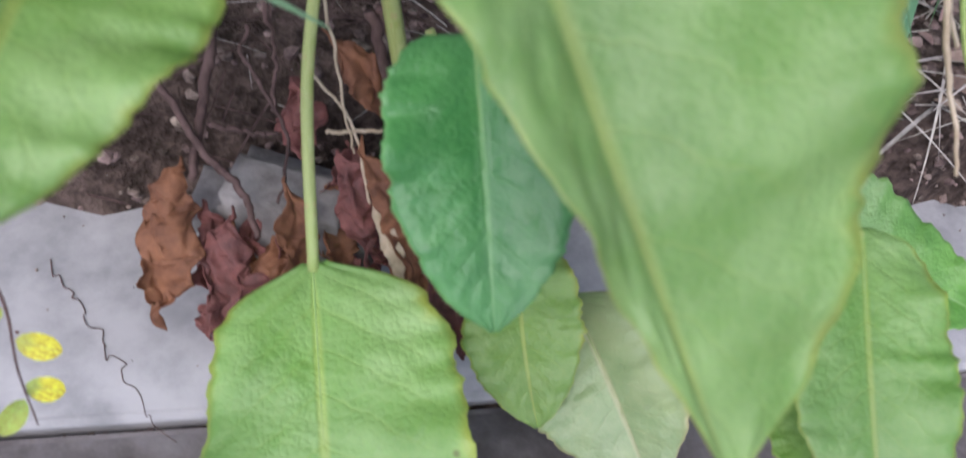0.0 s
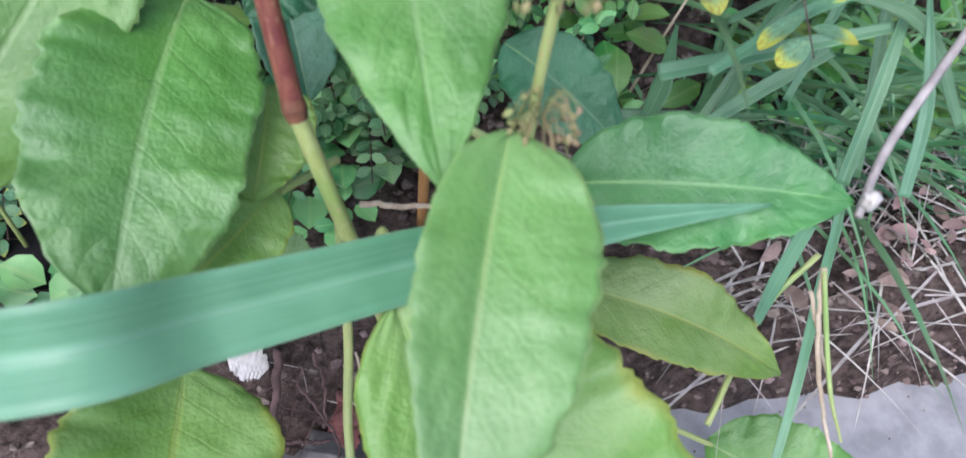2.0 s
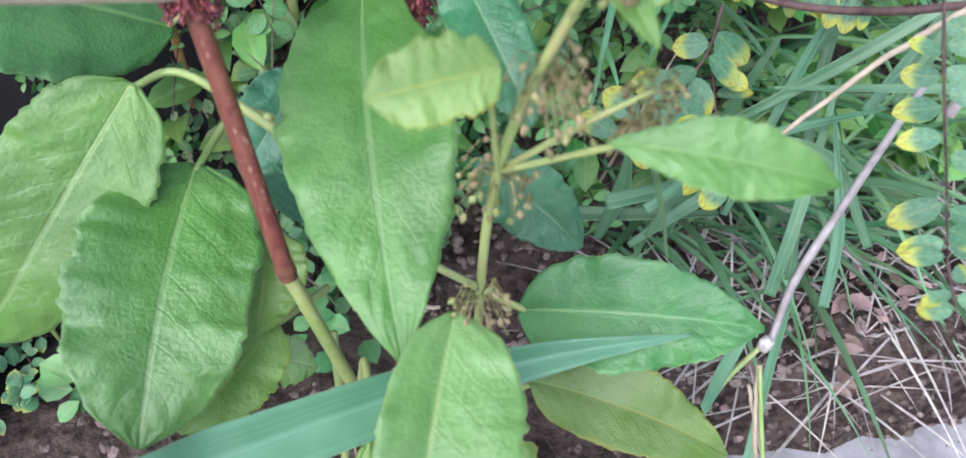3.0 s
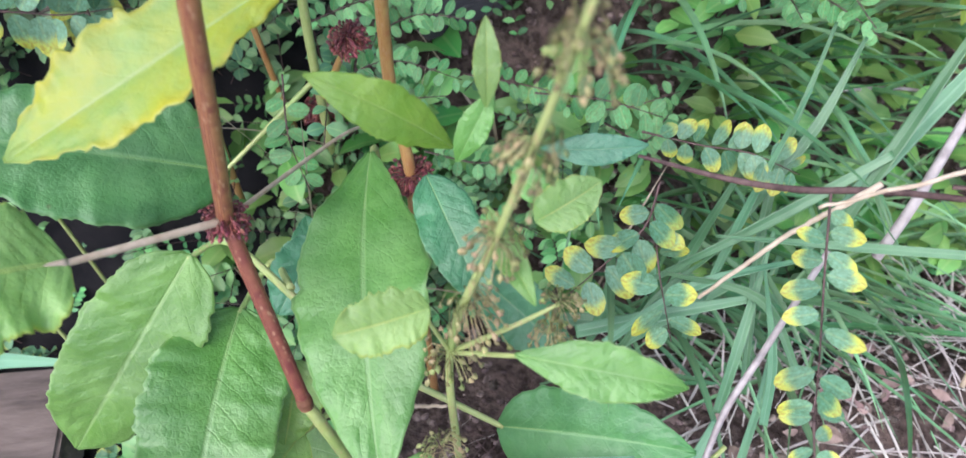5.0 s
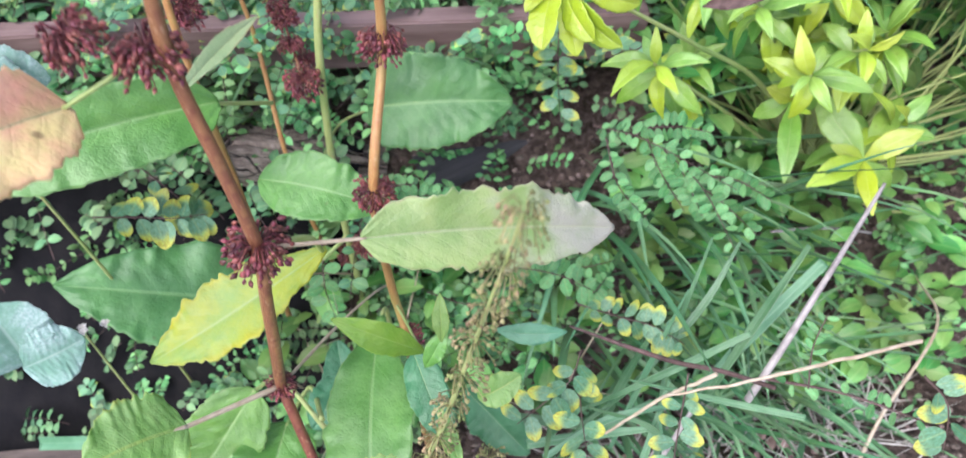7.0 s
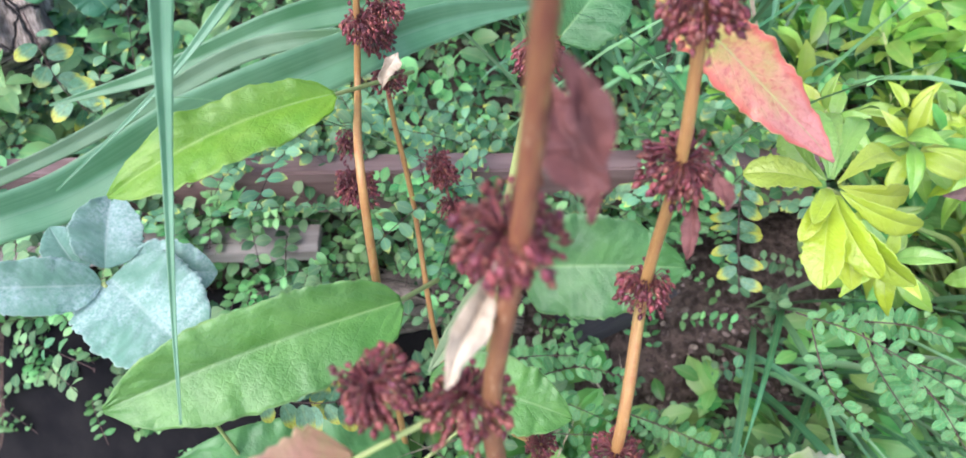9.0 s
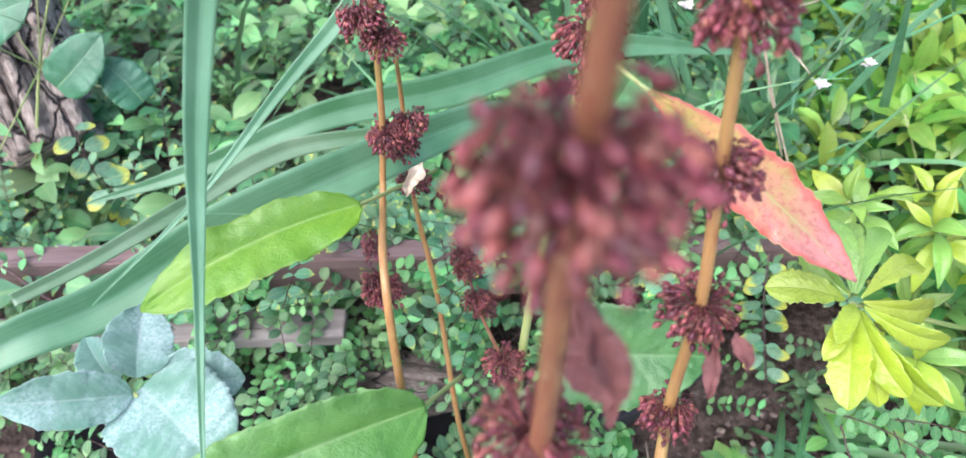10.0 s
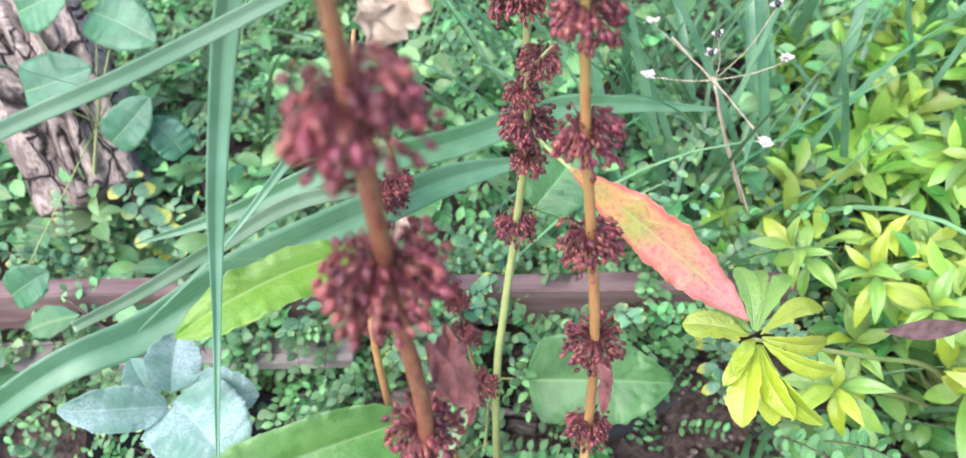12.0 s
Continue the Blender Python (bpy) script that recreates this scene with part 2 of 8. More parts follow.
M["leaf_red"] = leaf_material("dock_leaf_red", (0.38, 0.42, 0.09), (0.66, 0.38, 0.13), (0.46, 0.54, 0.20), (0.60, 0.20, 0.12), 0.72, 0.9, wash=(0.62, 0.27, 0.24), wash_from=0.30, mottle=0.5)
M["leaf_grey"] = leaf_material("goosefoot_leaf", (0.17, 0.33, 0.24), (0.25, 0.42, 0.33), (0.40, 0.52, 0.44), (0.22, 0.36, 0.26), 1.1, 0.0, rough=0.95, flour=0.7, relief=0.12)
M["leaf_grey"].node_tree.nodes["Principled BSDF"].inputs["Specular IOR Level"].default_value = 0.1
M["strap"] = strap_material("strap_grass_blade", (0.080, 0.235, 0.105), (0.165, 0.355, 0.195))
M["strap_pale"] = strap_material("strap_grass_blade_pale", (0.15, 0.32, 0.16), (0.27, 0.45, 0.26))
M["tussock"] = strap_material("tussock_blade", (0.065, 0.19, 0.08), (0.16, 0.33, 0.16))
M["shrubL"] = leaf_material("shrub_leaf_bright", (0.38, 0.50, 0.03), (0.46, 0.60, 0.07), (0.50, 0.60, 0.14), (0.46, 0.55, 0.05), 1.0, 0.2, veins=7.0, rough=0.32, glow=0.35)
M["shrubG"] = leaf_material("shrub_leaf_fresh", (0.20, 0.39, 0.05), (0.30, 0.49, 0.09), (0.40, 0.54, 0.16), (0.26, 0.44, 0.08), 1.0, 0.2, veins=7.0, rough=0.30, glow=0.32)
M["dead"] = plain_material("dead_leaf", (0.085, 0.030, 0.016), (0.27, 0.11, 0.052), 0.75, 55.0, 0.7, 0.003, islands=0.5, glow=0.1)
M["dead_dark"] = plain_material("dead_leaf_dark", (0.052, 0.018, 0.016), (0.18, 0.064, 0.052), 0.7, 70.0, 0.8, 0.003, glow=0.05)
M["straw"] = plain_material("dry_straw", (0.36, 0.28, 0.18), (0.56, 0.47, 0.34), 0.6, 90.0, 0.3, 0.0006, glow=0.1)
M["stem_red"] = stem_material("dock_stem_red", (0.13, 0.030, 0.026), (0.22, 0.080, 0.045), (0.24, 0.095, 0.040))
M["stem"] = stem_material("dock_stem", (0.18, 0.055, 0.034), (0.30, 0.14, 0.058), (0.26, 0.16, 0.06))
M["stem_ochre"] = stem_material("dock_stem_ochre", (0.36, 0.16, 0.055), (0.43, 0.26, 0.085), (0.33, 0.30, 0.08))
M["petiole"] = stem_material("petiole_green", (0.30, 0.36, 0.10), (0.38, 0.44, 0.17), (0.20, 0.34, 0.08))
M["rib"] = plain_material("midrib", (0.16, 0.32, 0.07), (0.26, 0.40, 0.12), 0.45, 80.0, 0.2, 0.0004)
M["seed"] = plain_material("dock_fruit", (0.105, 0.022, 0.024), (0.27, 0.070, 0.062), 0.42, 220.0, 0.3, 0.0006, islands=1.0, glow=0.12)
M["flower"] = plain_material("dock_flower_green", (0.25, 0.33, 0.09), (0.45, 0.34, 0.19), 0.55, 160.0, 0.3, 0.0005, islands=0.8, glow=0.4)
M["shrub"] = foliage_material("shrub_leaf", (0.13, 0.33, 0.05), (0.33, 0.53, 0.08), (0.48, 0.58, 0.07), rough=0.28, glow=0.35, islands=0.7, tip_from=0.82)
# Darker copy of the shrub leaf: shade inside the crown put into colour.
M["shrub_shaded"] = foliage_material("shrub_leaf_shaded", (0.08, 0.25, 0.05), (0.20, 0.38, 0.09), rough=0.36, glow=0.3, islands=0.6)
M["creeper"] = foliage_material("creeper_leaflet", (0.07, 0.21, 0.085), (0.155, 0.32, 0.15), (0.60, 0.60, 0.07), rough=0.5, glow=0.25, islands=0.5, tip_from=0.72)
M["leaflet"] = foliage_material("creeper_leaflet_yellow_tipped", (0.07, 0.19, 0.09), (0.15, 0.29, 0.16), (0.46, 0.47, 0.06), rough=0.5, glow=0.25, islands=0.35, tip_from=0.56, single=True)
M["leaflet_green"] = foliage_material("creeper_leaflet_single", (0.065, 0.22, 0.06), (0.16, 0.36, 0.125), rough=0.5, glow=0.28, islands=0.5, single=True)
M["creeper_green"] = foliage_material("creeper_leaflet_green", (0.065, 0.23, 0.06), (0.19, 0.41, 0.135), rough=0.45, glow=0.28, islands=1.0)
M["weed"] = foliage_material("weed_leaf", (0.07, 0.23, 0.07), (0.20, 0.42, 0.14), rough=0.42, glow=0.28, islands=0.9)
M["weed_blue"] = foliage_material("weed_leaf_bluish", (0.055, 0.165, 0.065), (0.18, 0.33, 0.135), rough=0.6, glow=0.25, islands=0.9)
M["grass"] = foliage_material("grass_blade", (0.055, 0.17, 0.065), (0.16, 0.31, 0.135), rough=0.38, glow=0.25, islands=0.8)
M["twig"] = plain_material("dark_twig", (0.05, 0.032, 0.028), (0.13, 0.085, 0.075), 0.75, 120.0, 0.5, 0.0008, stretch=(1, 1, 0.3))
M["straw_grey"] = plain_material("bleached_straw", (0.24, 0.215, 0.18), (0.48, 0.44, 0.385), 0.7, 90.0, 0.3, 0.0006, islands=0.5)
M["stick"] = plain_material("grey_stick", (0.21, 0.185, 0.17), (0.38, 0.345, 0.31), 0.6, 90.0, 0.4, 0.0006)
M["soil"] = plain_material("soil", (0.024, 0.017, 0.013), (0.135, 0.098, 0.08), 0.95, 95.0, 1.0, 0.009)
M["clod"] = plain_material("soil_clod", (0.05, 0.036, 0.030), (0.26, 0.20, 0.17), 0.95, 120.0, 0.7, 0.002, islands=0.9)
M["slab"] = plain_material("pale_concrete", (0.20, 0.20, 0.20), (0.33, 0.325, 0.32), 0.85, 35.0, 0.35, 0.0015)
M["dirty"] = plain_material("dirty_concrete", (0.13, 0.11, 0.10), (0.34, 0.31, 0.30), 0.9, 26.0, 0.6, 0.003)
M["stone"] = plain_material("grey_stone", (0.12, 0.11, 0.10), (0.25, 0.235, 0.22), 0.85, 60.0, 0.6, 0.003)
M["board"] = plain_material("weathered_board", (0.11, 0.065, 0.055), (0.22, 0.15, 0.135), 0.8, 60.0, 0.5, 0.0015, stretch=(0.12, 1, 1))
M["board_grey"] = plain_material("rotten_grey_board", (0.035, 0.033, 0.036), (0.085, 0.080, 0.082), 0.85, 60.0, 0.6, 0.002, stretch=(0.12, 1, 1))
M["timber"] = plain_material("cracked_timber", (0.045, 0.034, 0.027), (0.15, 0.118, 0.095), 0.9, 45.0, 0.9, 0.004, stretch=(0.2, 1, 1))
M["board_pale"] = plain_material("pale_board", (0.20, 0.17, 0.15), (0.36, 0.32, 0.28), 0.8, 60.0, 0.5, 0.0015, stretch=(0.12, 1, 1))
M["sheet"] = plain_material("black_sheet", (0.005, 0.005, 0.006), (0.013, 0.012, 0.012), 0.9, 30.0, 0.5, 0.004)


def bark_material():
    """Rotten wood: long splits along the grain, pale weathered ridges, hollows darkened in colour to look deep."""
    k = Nodes("rotten_bark", 0.95)
    tc = k.coords()
    wander = k.put("TexNoise", ("Scale", 22.0), ("Detail", 4.0), ("Vector", tc.outputs["Object"])).outputs[1]
    grain = k.put("Mapping", (0, tc.outputs["UV"]), (3, (4.0, 0.5, 1.0))).outputs[0]
    grain = k.put("VectorMath", (0, grain), (1, k.put("VectorMath", (0, wander), (1, (0.45, 0.35, 0.0)), operation="MULTIPLY").outputs[0]), operation="ADD").outputs[0]
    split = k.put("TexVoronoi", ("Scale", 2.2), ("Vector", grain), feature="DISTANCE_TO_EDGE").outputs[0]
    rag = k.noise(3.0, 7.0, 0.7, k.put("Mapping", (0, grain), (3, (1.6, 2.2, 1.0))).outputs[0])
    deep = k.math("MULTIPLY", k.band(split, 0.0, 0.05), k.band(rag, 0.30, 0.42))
    fibre = k.noise(5.0, 6.0, 0.65, k.put("Mapping", (0, tc.outputs["UV"]), (3, (22.0, 1.2, 1.0))).outputs[0])
    stain = k.noise(14.0, 4.0, 0.6, tc.outputs["Object"])
    col = k.mix(k.band(fibre, 0.35, 0.65), rgb(0.22, 0.175, 0.14), rgb(0.56, 0.47, 0.385))
    col = k.mix(k.math("MULTIPLY", k.band(stain, 0.5, 0.66), 0.6), col, rgb(0.09, 0.06, 0.045))
    # Near-black in splits and hollows stands in for the shade inside them.
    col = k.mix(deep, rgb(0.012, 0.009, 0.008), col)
    k.base(col)
    k.bump(k.math("ADD", k.math("MULTIPLY", deep, 1.5), k.math("MULTIPLY", fibre, 0.6)), 1.0, 0.012)
    return k.m


M["bark"] = bark_material()
M["leaflet_yellow"] = foliage_material("creeper_leaflet_yellow", (0.30, 0.40, 0.08), (0.50, 0.52, 0.08), (0.72, 0.66, 0.05), rough=0.5, glow=0.3, islands=0.3, tip_from=0.2, single=True)
M["seed_black"] = plain_material("black_seed", (0.006, 0.006, 0.008), (0.02, 0.02, 0.026), 0.25, 90.0, 0.2, 0.0004)
M["litter"] = plain_material("leaf_litter", (0.13, 0.085, 0.068), (0.30, 0.215, 0.175), 0.85, 60.0, 0.5, 0.002, islands=0.6)
M["white"] = plain_material("white_petal", (0.50, 0.46, 0.39), (0.74, 0.71, 0.66), 0.6, 90.0, 0.2, 0.0004, glow=0.2)

for dull in ("sheet", "soil", "clod", "twig"):
    M[dull].node_tree.nodes["Principled BSDF"].inputs["Specular IOR Level"].default_value = 0.15

# ---- mesh helpers ----


def link_mesh(name, verts, faces, mats, uvs=None, smooth=True, slots=None):
    me = bpy.data.meshes.new(name)
    me.from_pydata([tuple(v) for v in verts], [], [tuple(f) for f in faces])
    for m in mats:
        me.materials.append(m)
    if uvs is not None:
        layer = me.uv_layers.new(name="UVMap")
        idx = np.empty(len(me.loops), dtype=np.int32)
        me.loops.foreach_get("vertex_index", idx)
        layer.data.foreach_set("uv", np.asarray(uvs, dtype=np.float32)[idx].ravel())
    if slots is not None:
        me.polygons.foreach_set("material_index", np.asarray(slots, dtype=np.int32))
    me.polygons.foreach_set("use_smooth", np.full(len(me.polygons), smooth))
    me.update()
    return me


def part(name, me, parent, at=(0, 0, 0), label="", turn=None, scale=1.0):
    """One mesh object under a thing or a part; at is a world place."""
    ob = new(name, me)
    ob.parent = parent
    here = Vector((0, 0, 0))
    o = parent
    while o is not None:
        here += o.location
        o = o.parent
    ob.location = Vector(at) - here
    if turn is not None:
        ob.rotation_euler = turn
    ob.scale = (scale, scale, scale)
    return tagged(ob, label=label) if label else ob


def thing(name, at, label, category, group="", kind=""):
    e = new(name)
    e.empty_display_size = 0.02
    e.location = at
    return tagged(e, label, category, group, kind)


def smooth_line(points, n):
    """Catmull-Rom through the points, n places."""
    p = np.array(points, float)
    if len(p) == 2:
        return p[0] + np.linspace(0, 1, n)[:, None] * (p[1] - p[0])
    q = np.vstack([2 * p[0] - p[1], p, 2 * p[-1] - p[-2]])
    t = np.linspace(0, len(p) - 1 - 1e-9, n)
    i = t.astype(int)
    f = (t - i)[:, None]
    a, b, c, d = q[i], q[i + 1], q[i + 2], q[i + 3]
    return 0.5 * (2 * b + (c - a) * f + (2 * a - 5 * b + 4 * c - d) * f**2 + (3 * b - a - 3 * c + d) * f**3)


def tube_data(line, radii, sides=8):
    line = np.asarray(line, float)
    n = len(line)
    radii = np.interp(np.linspace(0, 1, n), np.linspace(0, 1, len(radii)), radii)
    tan = np.gradient(line, axis=0)
    tan /= np.linalg.norm(tan, axis=1)[:, None] + 1e-12
    ref = np.array([0.31, 0.87, 0.38])
    side = np.cross(tan, ref)
    side /= np.linalg.norm(side, axis=1)[:, None] + 1e-12
    other = np.cross(tan, side)
    ang = np.linspace(0, 2 * np.pi, sides, endpoint=False)
    ring = np.cos(ang)[None, :, None] * side[:, None] + np.sin(ang)[None, :, None] * other[:, None]
    v = (line[:, None] + ring * radii[:, None, None]).reshape(-1, 3)
    f = []
    for i in range(n - 1):
        for j in range(sides):
            k = (j + 1) % sides
            f.append((i * sides + j, i * sides + k, (i + 1) * sides + k, (i + 1) * sides + j))
    f.append(tuple(range(sides - 1, -1, -1)))
    f.append(tuple((n - 1) * sides + j for j in range(sides)))
    length = np.r_[0, np.cumsum(np.linalg.norm(np.diff(line, axis=0), axis=1))]
    uv = np.stack([np.tile(np.abs(np.linspace(-1, 1, sides)), n), np.repeat(length * 12, sides)], 1)
    return v, f, uv


def tube(name, points, radii, mat, parent, label="", steps=None, sides=8, wobble=0.0):
    line = smooth_line(points, steps or 10 * len(points))
    if wobble:
        rng = np.random.RandomState(int(abs(line[0][0]) * 9973 + abs(line[-1][1]) * 7919) % 65536)
        w = rng.normal(0, wobble, line.shape)
        w = (w + np.roll(w, 1, 0) + np.roll(w, -1, 0)) / 3
        w[0] = w[-1] = 0
        line = line + w
    at = line[0]
    v, f, uv = tube_data(line - at, radii, sides)
    me = link_mesh(name, v, f, [M[mat]], uv)
    if parent is None:
        ob = new(name, me)
        ob.location = at
        return ob
    return part(name, me, parent, at, label)


SHAPES = {
    "dock": ((0, 0.03, 0.1, 0.25, 0.42, 0.62, 0.8, 0.92, 1), (0.04, 0.36, 0.7, 0.95, 1, 0.86, 0.58, 0.3, 0.02)),
    "oval": ((0, 0.04, 0.14, 0.3, 0.5, 0.7, 0.86, 0.95, 1), (0.05, 0.4, 0.78, 0.98, 1, 0.86, 0.56, 0.3, 0.03)),
    "round": ((0, 0.03, 0.1, 0.25, 0.45, 0.68, 0.85, 0.95, 1), (0.10, 0.55, 0.85, 1, 1, 0.85, 0.55, 0.28, 0.03)),
    "heart": ((0, 0.02, 0.08, 0.22, 0.42, 0.62, 0.8, 0.92, 1), (0.42, 0.70, 0.86, 0.98, 1, 0.92, 0.68, 0.38, 0.03)),
    "fan": ((0, 0.1, 0.25, 0.45, 0.7, 0.9, 1), (0.05, 0.48, 0.8, 0.97, 1, 0.6, 0.03)),
    "shoulder": ((0, 0.05, 0.12, 0.25, 0.5, 0.75, 0.9, 1), (0.05, 0.5, 0.78, 0.92, 1, 0.8, 0.45, 0.03)),
    "long": ((0, 0.04, 0.12, 0.3, 0.55, 0.75, 0.88, 0.95, 1), (0.06, 0.5, 0.78, 0.97, 1, 0.88, 0.6, 0.34, 0.03)),
    "spoon": ((0, 0.06, 0.18, 0.36, 0.55, 0.74, 0.88, 0.96, 1), (0.06, 0.22, 0.46, 0.78, 0.98, 1, 0.78, 0.46, 0.04)),
    "lance": ((0, 0.05, 0.15, 0.32, 0.5, 0.7, 0.86, 0.95, 1), (0.05, 0.2, 0.45, 0.85, 1, 0.82, 0.48, 0.22, 0.02)),
}


def blade_frame(base, tip, facing):
    base, tip, n = np.array(base, float), np.array(tip, float), np.array(facing, float)
    length = np.linalg.norm(tip - base)
    a = (tip - base) / length
    n = n - a * (n @ a)
    n /= np.linalg.norm(n)
    return base, a, np.cross(a, n), n, length


def drift(rng, knots, s):
    """A smooth random line along s, about one unit high, with that many turns."""
    k = rng.normal(0, 1, knots + 3)
    x = np.clip(s, 0, 1) * knots
    i = np.minimum(x.astype(int), knots)
    f = x - i
    f = f * f * (3 - 2 * f)
    return k[i] * (1 - f) + k[i + 1] * f


def leaf(parent, base, tip, width, facing, mat="leaf", shape="dock", arch=0.08, fold=0.3, wave=0.05, label="", stalk=(), stalk_r=(0.0026, 0.0020), stalk_mat="petiole", name="leaf", seed=1, right=1.0, left=1.0, fold_right=None, bend=None, crumple=0.0, droop=0.0, cells=(72, 22), taper=0.0, ragged=1.0):
    """One leaf: a quilted blade with crisped margins, its midrib, and, where given, the stalk that carries it.
    right and left: how broad each half is, going from base to tip; bend: how far the midrib bows to the right; droop: how far the tip falls back."""
    base, a, side, n, length = blade_frame(base, tip, facing)
    rng = np.random.RandomState(seed)
    nu, nv = cells
    s = np.linspace(0, 1, nu + 1)
    h = np.interp(s, *SHAPES[shape])
    h = np.convolve(np.r_[h[0], h[0], h, h[-1], h[-1]], (0.1, 0.22, 0.36, 0.22, 0.1), "valid") * width / 2
    if bend is None:
        bend = rng.uniform(-0.035, 0.035)
    u = np.linspace(-1, 1, nv + 1)
    u = np.sign(u) * np.abs(u) ** 0.9
    U, S = np.meshgrid(u, s)
    half = []
    for _ in range(2):
        notch = ragged * (0.022 * drift(rng, 46, s) + 0.022 * drift(rng, 13, s) + 0.008 * rng.normal(0, 1, nu + 1))
        curl = 0.75 * drift(rng, 8, s) + 0.28 * drift(rng, 23, s)
        half.append((notch, curl, rng.uniform(0, 6.28)))
    pick = U > 0
    edge = np.where(pick, half[0][0][:, None], half[1][0][:, None])
    H = h[:, None] * np.where(pick, right * (1 + taper * (1 - 2 * S)), left) * (1 + edge * np.abs(U) ** 3)
    ends = np.clip(S * 6, 0, 1) * np.clip((1 - S) * 6, 0.15, 1)
    curl = wave * width * np.abs(U) ** 2 * np.where(pick, half[0][1][:, None], half[1][1][:, None]) * ends
    phase = np.where(pick, half[0][2], half[1][2])
    lat = 10.0 * (S - 0.24 * np.abs(U) ** 1.2) + 0.25 * np.sin(5 * S + phase)
    cell = np.abs(np.sin(np.pi * lat)) ** 0.7 * (0.7 + 0.3 * np.sin(11 * np.abs(U) + 4 * lat + phase))
    quilt = 0.017 * width * cell * np.clip(1.1 - np.abs(U) ** 3, 0, 1) * np.clip(np.abs(U) * 6, 0, 1)
    lump = 0.012 * width * np.sin(9 * S + 4 * U + phase) * np.sin(7 * U - 6 * S + 2 * phase) * np.abs(U)
    folds = np.where(pick, fold if fold_right is None else fold_right, fold)
    up = arch * length * 4 * S * (1 - S) - droop * length * S**3 + folds * H * np.abs(U) * (1 - 0.25 * np.abs(U)) + curl + quilt + lump
    swing = bend * length * 4 * S * (1 - S)
    P = a[None, None] * (S * length)[..., None] + side[None, None] * (U * H + swing)[..., None] + n[None, None] * up[..., None]
    if crumple:
        flat = P.reshape(-1, 3)
        for i in range(len(flat)):
            p = Vector(flat[i]) * 75 + Vector((seed * 3.1, seed * 1.7, 0))
            flat[i] += np.array(noise.noise_vector(p)) * crumple * width + np.array(noise.noise_vector(p * 2.7)) * crumple * width * 0.35
    W1 = nv + 1
    f = [(i * W1 + j, i * W1 + j + 1, (i + 1) * W1 + j + 1, (i + 1) * W1 + j) for i in range(nu) for j in range(nv)]
    uv = np.stack([(U.ravel() + 1) / 2, S.ravel()], 1)
    ob = part(name, link_mesh(name, P.reshape(-1, 3), f, [M[mat]], uv), parent, base, label)
    thick = ob.modifiers.new("thickness", "SOLIDIFY")
    thick.thickness, thick.offset = 0.0004, 0.0
    ridge = P[:: 2, nv // 2] - n * 0.0004
    v, ff, uvm = tube_data(ridge, (0.0006 + 0.0045 * width, 0.0006, 0.0002), 6)
    ribs = {"leaf_pink": "leaf_pale", "leaf_orange": "leaf_pale", "leaf_red": "leaf_pale", "dead": "dead", "dead_dark": "dead_dark", "straw": "straw", "litter": "litter", "twig": "twig", "white": "white", "leaf_grey": "leaf_grey"}
    part("midrib", link_mesh("midrib", v, ff, [M[ribs.get(mat, "rib")]], uvm), ob, base)
    if len(stalk):
        tube("leaf_stalk", list(stalk) + [tuple(base + a * 0.004)], stalk_r, stalk_mat, parent)
    return ob


def strap(parent, points, widths, facing, mat="strap", name="blade", label="", keel=0.25, twist=0.0):
    """A long grass blade: keeled ribbon along a smooth line, widths in metres."""
    line = smooth_line(points, 16 * len(points))
    at = line[0].copy()
    n = len(line)
    t = np.linspace(0, 1, n)
    w = np.interp(t, np.linspace(0, 1, len(widths)), widths)
    tan = np.gradient(line, axis=0)
    tan /= np.linalg.norm(tan, axis=1)[:, None]
    fc = np.array(facing, float)
    nr = fc[None] - tan * (tan @ fc)[:, None]
    nr /= np.linalg.norm(nr, axis=1)[:, None]
    sd = np.cross(tan, nr)
    tw = radians(twist) * t
    sd, nr = sd * np.cos(tw)[:, None] + nr * np.sin(tw)[:, None], nr * np.cos(tw)[:, None] - sd * np.sin(tw)[:, None]
    u = np.linspace(-1, 1, 9)
    P = (line - at)[:, None] + sd[:, None] * (u[None, :, None] * w[:, None, None] / 2) + nr[:, None] * (keel * np.abs(u)[None, :, None] * w[:, None, None] / 2)
    f = [(i * 9 + j, i * 9 + j + 1, (i + 1) * 9 + j + 1, (i + 1) * 9 + j) for i in range(n - 1) for j in range(8)]
    uv = np.stack([np.tile((u + 1) / 2, n), np.repeat(t, 9)], 1)
    ob = part(name, link_mesh(name, P.reshape(-1, 3), f, [M[mat]], uv), parent, at, label)
    thick = ob.modifiers.new("thickness", "SOLIDIFY")
    thick.thickness, thick.offset = 0.0005, 0.0
    return ob


